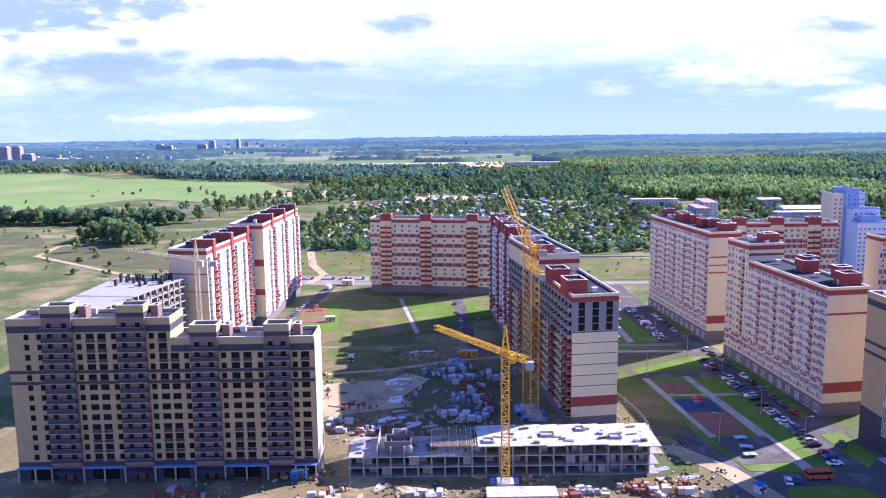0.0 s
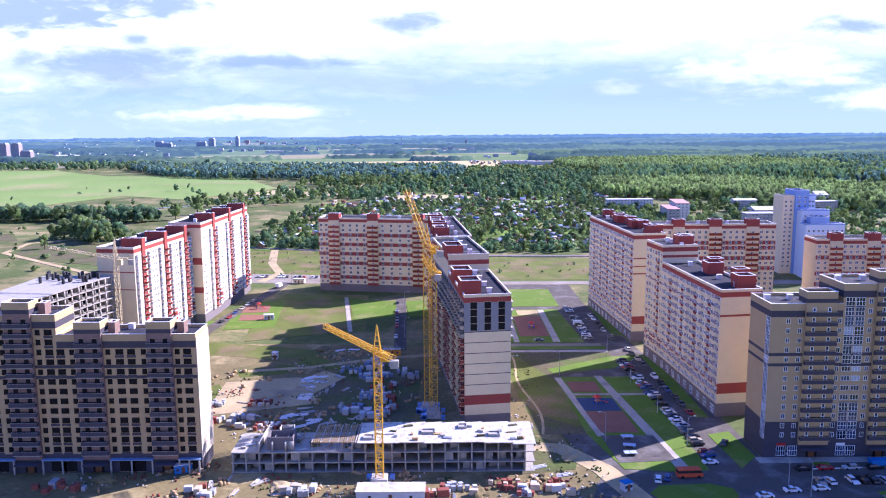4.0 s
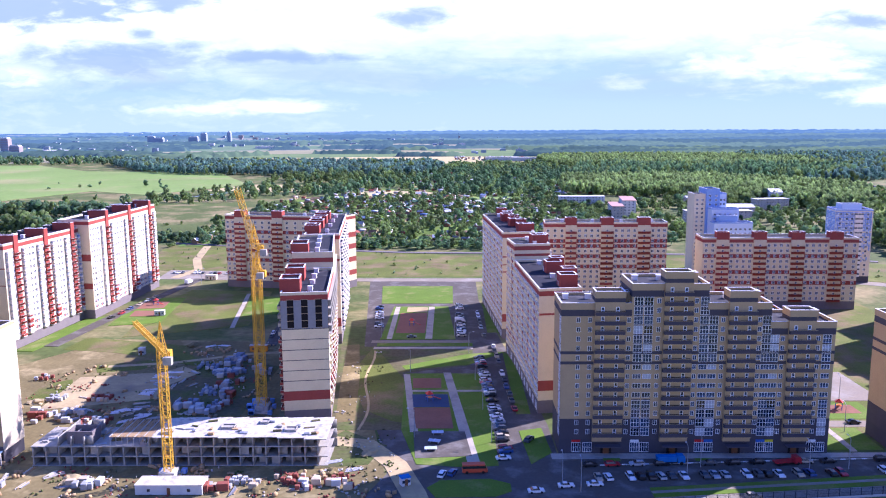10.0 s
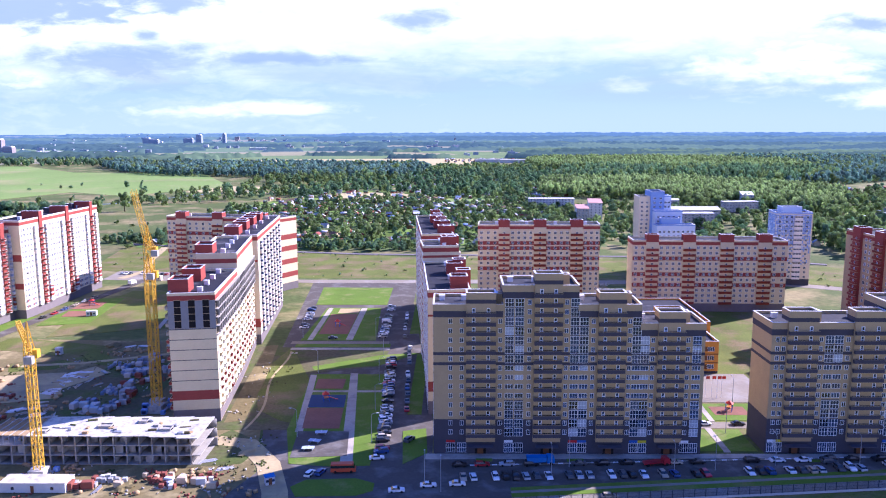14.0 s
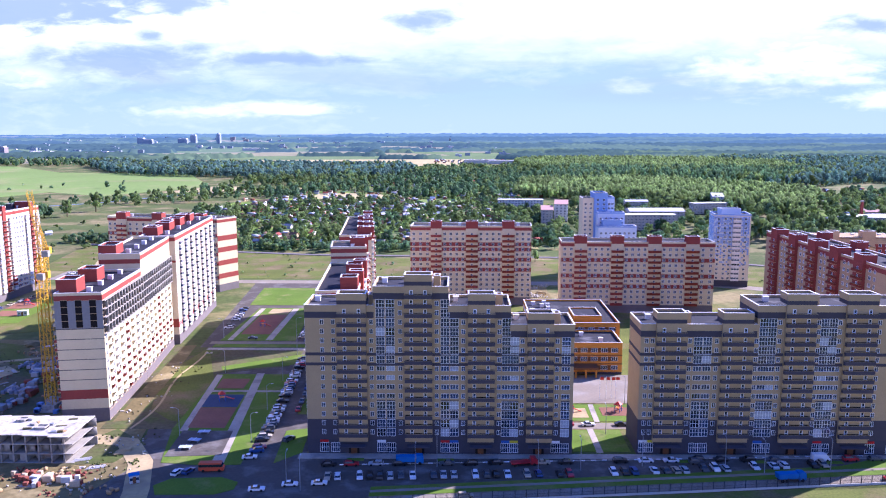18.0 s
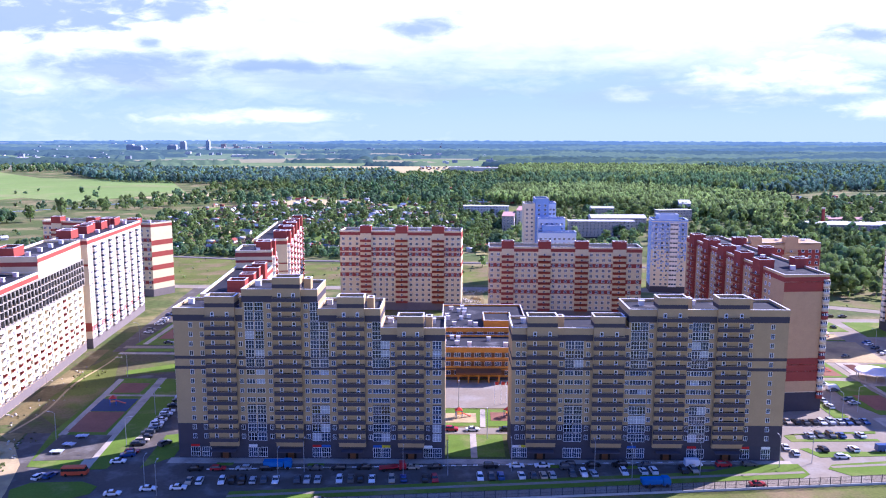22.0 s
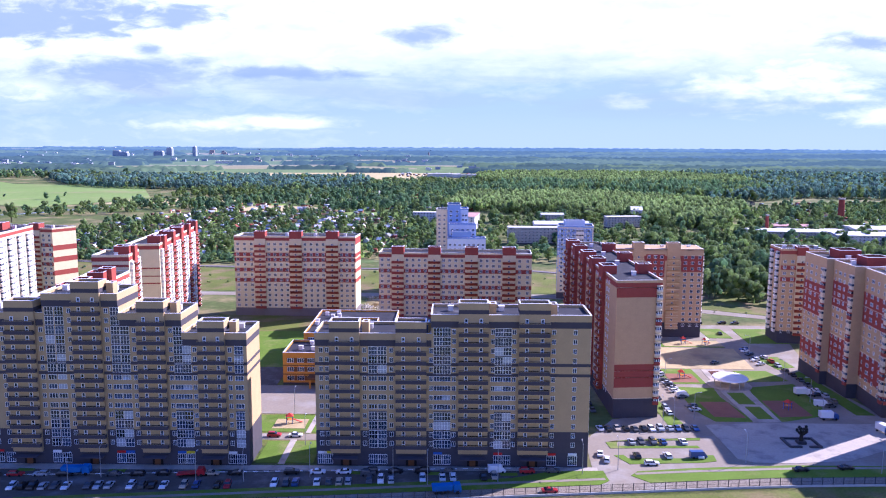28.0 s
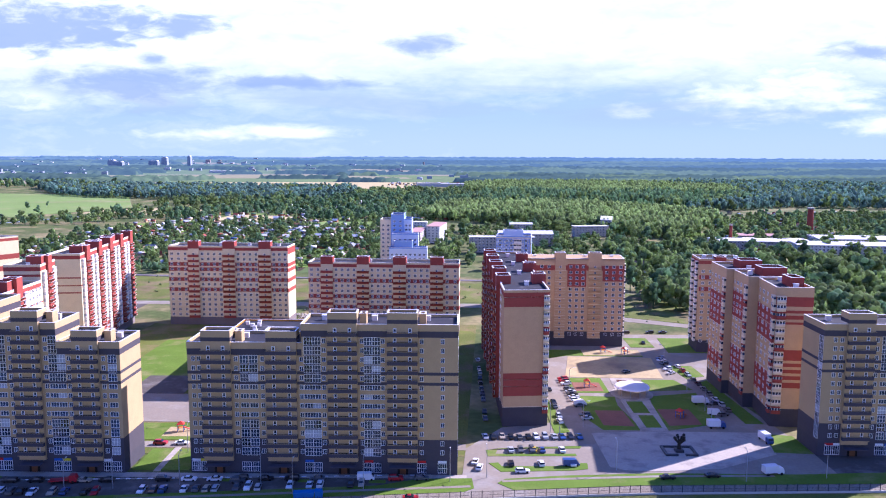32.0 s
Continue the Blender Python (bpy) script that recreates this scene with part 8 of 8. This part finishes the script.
# loads left on the top deck of the concrete frame
for i in range(44):
    x, y = (rk.uniform(12, 58) if i < 22 else rk.uniform(-24, 8)), rk.uniform(206.5, 218)
    bm = bmesh.new()
    w, d, h = rk.uniform(0.8, 3.2), rk.uniform(0.5, 1.3), rk.uniform(0.15, 0.7)
    box(bm, -w / 2, w / 2, -d / 2, d / 2, 0, h)
    bmesh.ops.bevel(bm, geom=list(bm.edges), offset=0.04, segments=1, affect="EDGES")
    tagged(link_mesh("formwork_panel", bm, rk.choice((TIMBER, CONCRETE, STEEL, SLABWHITE, PLOUGH)), None, pose(x, y, 9.0 if i < 22 else 6.0, 0, 0, rk.uniform(-20, 20))), "formwork panel lying on the fresh concrete deck", "formwork", "site debris")

# school flags
fl = None
for k, x in enumerate((226.1, 228.4, 230.3, 231.9)):
    if fl is None:
        fl = thing("flagpole", x, 263.7, 0.1, "thin white flagpole with a red flag before the school", "flagpole", "school flagpoles")
        bm = bmesh.new()
        bmesh.ops.create_cone(bm, segments=8, radius1=0.09, radius2=0.06, depth=8.2, cap_ends=True, matrix=Matrix.Translation((0, 0, 4.1)))
        pole = part("pole", bm, FRAMEWHITE, fl)
        bm = bmesh.new()
        prism(bm, [(0.06, -0.02), (0.7, 0.1), (1.4, 0.0), (1.4, 0.03), (0.7, 0.13), (0.06, 0.01)], 6.9, 8.0)
        part("flag", bm, PLAYRED, pole)
    else:
        copy_thing(fl, pose(x, 263.7, 0.1))

# roofs: tarpaulins on the shell
for i, (x, y, z, w, d) in enumerate(((-95, 213, 43.6, 6, 3), (-77, 213, 43.6, 4, 3), (-56, 213, 38.0, 7, 3), (-38, 213, 38.0, 5, 4))):
    bm = bmesh.new()
    box(bm, -w / 2, w / 2, -d / 2, d / 2, 0, 0.5)
    bmesh.ops.bevel(bm, geom=list(bm.edges), offset=0.2, segments=2, affect="EDGES")
    tagged(link_mesh("tarpaulin", bm, BLUETARP, None, pose(x, y, z + 0.3, 0, 0, 8 * i)), "blue tarpaulin over a stack on the roof", "tarpaulin")

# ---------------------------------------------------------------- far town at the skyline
# Haze is put into these greyed colours; the walls also glow faintly blue.
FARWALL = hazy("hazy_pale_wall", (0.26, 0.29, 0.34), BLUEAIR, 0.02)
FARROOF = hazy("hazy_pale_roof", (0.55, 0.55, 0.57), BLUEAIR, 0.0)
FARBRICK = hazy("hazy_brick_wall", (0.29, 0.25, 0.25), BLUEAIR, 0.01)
rf = random.Random(8)


def far_block(x, y, w, d, h, m, label, name="distant_tower"):
    r = math.hypot(x - 160, y)
    ob = thing(name, x, y, rise(r) - 0.5, label, "building")
    bm = bmesh.new()
    box(bm, -w / 2, w / 2, -d / 2, d / 2, 0, h)
    part("wall", bm, m, ob)
    bm = bmesh.new()
    box(bm, -w / 2 + 3, w / 2 - 3, -d / 2 + 2, d / 2 - 2, h, h + 4)
    part("roof_house", bm, OLDWHITE, ob)
    # Glazing bands take the haze-toned wall colour.
    for k in range(1, int(h / 6)):
        bm = bmesh.new()
        box(bm, -w / 2 - 0.2, w / 2 + 0.2, -d / 2 - 0.2, -d / 2 - 0.002, k * 6, k * 6 + 2.2)
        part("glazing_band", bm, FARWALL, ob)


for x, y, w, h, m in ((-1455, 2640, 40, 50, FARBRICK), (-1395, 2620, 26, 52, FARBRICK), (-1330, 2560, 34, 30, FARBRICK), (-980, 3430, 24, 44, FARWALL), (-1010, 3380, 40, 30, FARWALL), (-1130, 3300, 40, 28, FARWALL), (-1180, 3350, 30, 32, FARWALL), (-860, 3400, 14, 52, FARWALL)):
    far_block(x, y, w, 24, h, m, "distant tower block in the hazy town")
bm = bmesh.new()
for _ in range(400):
    x = rf.uniform(-1700, 420)
    y = rf.uniform(2620, 4300) if x < -350 else rf.uniform(2650, 4400)
    if x > -350 and rf.random() < 0.55:
        continue
    r = math.hypot(x - 160, y)
    if -930 < x < 170 and r < 3150:
        continue
    w, d, h = rf.uniform(6, 24), rf.uniform(8, 16), rf.choice((6, 7, 8, 9, 10, 12, 16))
    z = rise(r)
    box(bm, x - w / 2, x + w / 2, y - d / 2, y + d / 2, z - 2, z + h, rf.choice((0, 0, 0, 1, 2)))
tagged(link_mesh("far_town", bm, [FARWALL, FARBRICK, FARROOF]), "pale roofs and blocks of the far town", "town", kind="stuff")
for x, y, w, d in ((-1245, 2700, 120, 40), (-1060, 2670, 110, 40), (288, 3115, 170, 30), (-620, 3050, 80, 30), (240, 2180, 90, 20), (300, 2150, 70, 18)):
    slab = thing("warehouse", x, y, rise(math.hypot(x - 160, y)) - 0.3, "long white warehouse with a flat roof", "warehouse")
    bm = bmesh.new()
    box(bm, -w / 2, w / 2, -d / 2, d / 2, 0, 9)
    part("wall", bm, OLDWHITE, slab)
    bm = bmesh.new()
    box(bm, -w / 2 - 1, w / 2 + 1, -d / 2 - 1, d / 2 + 1, 9, 10)
    part("roof", bm, SHEDROOF, slab)

flush_pool()
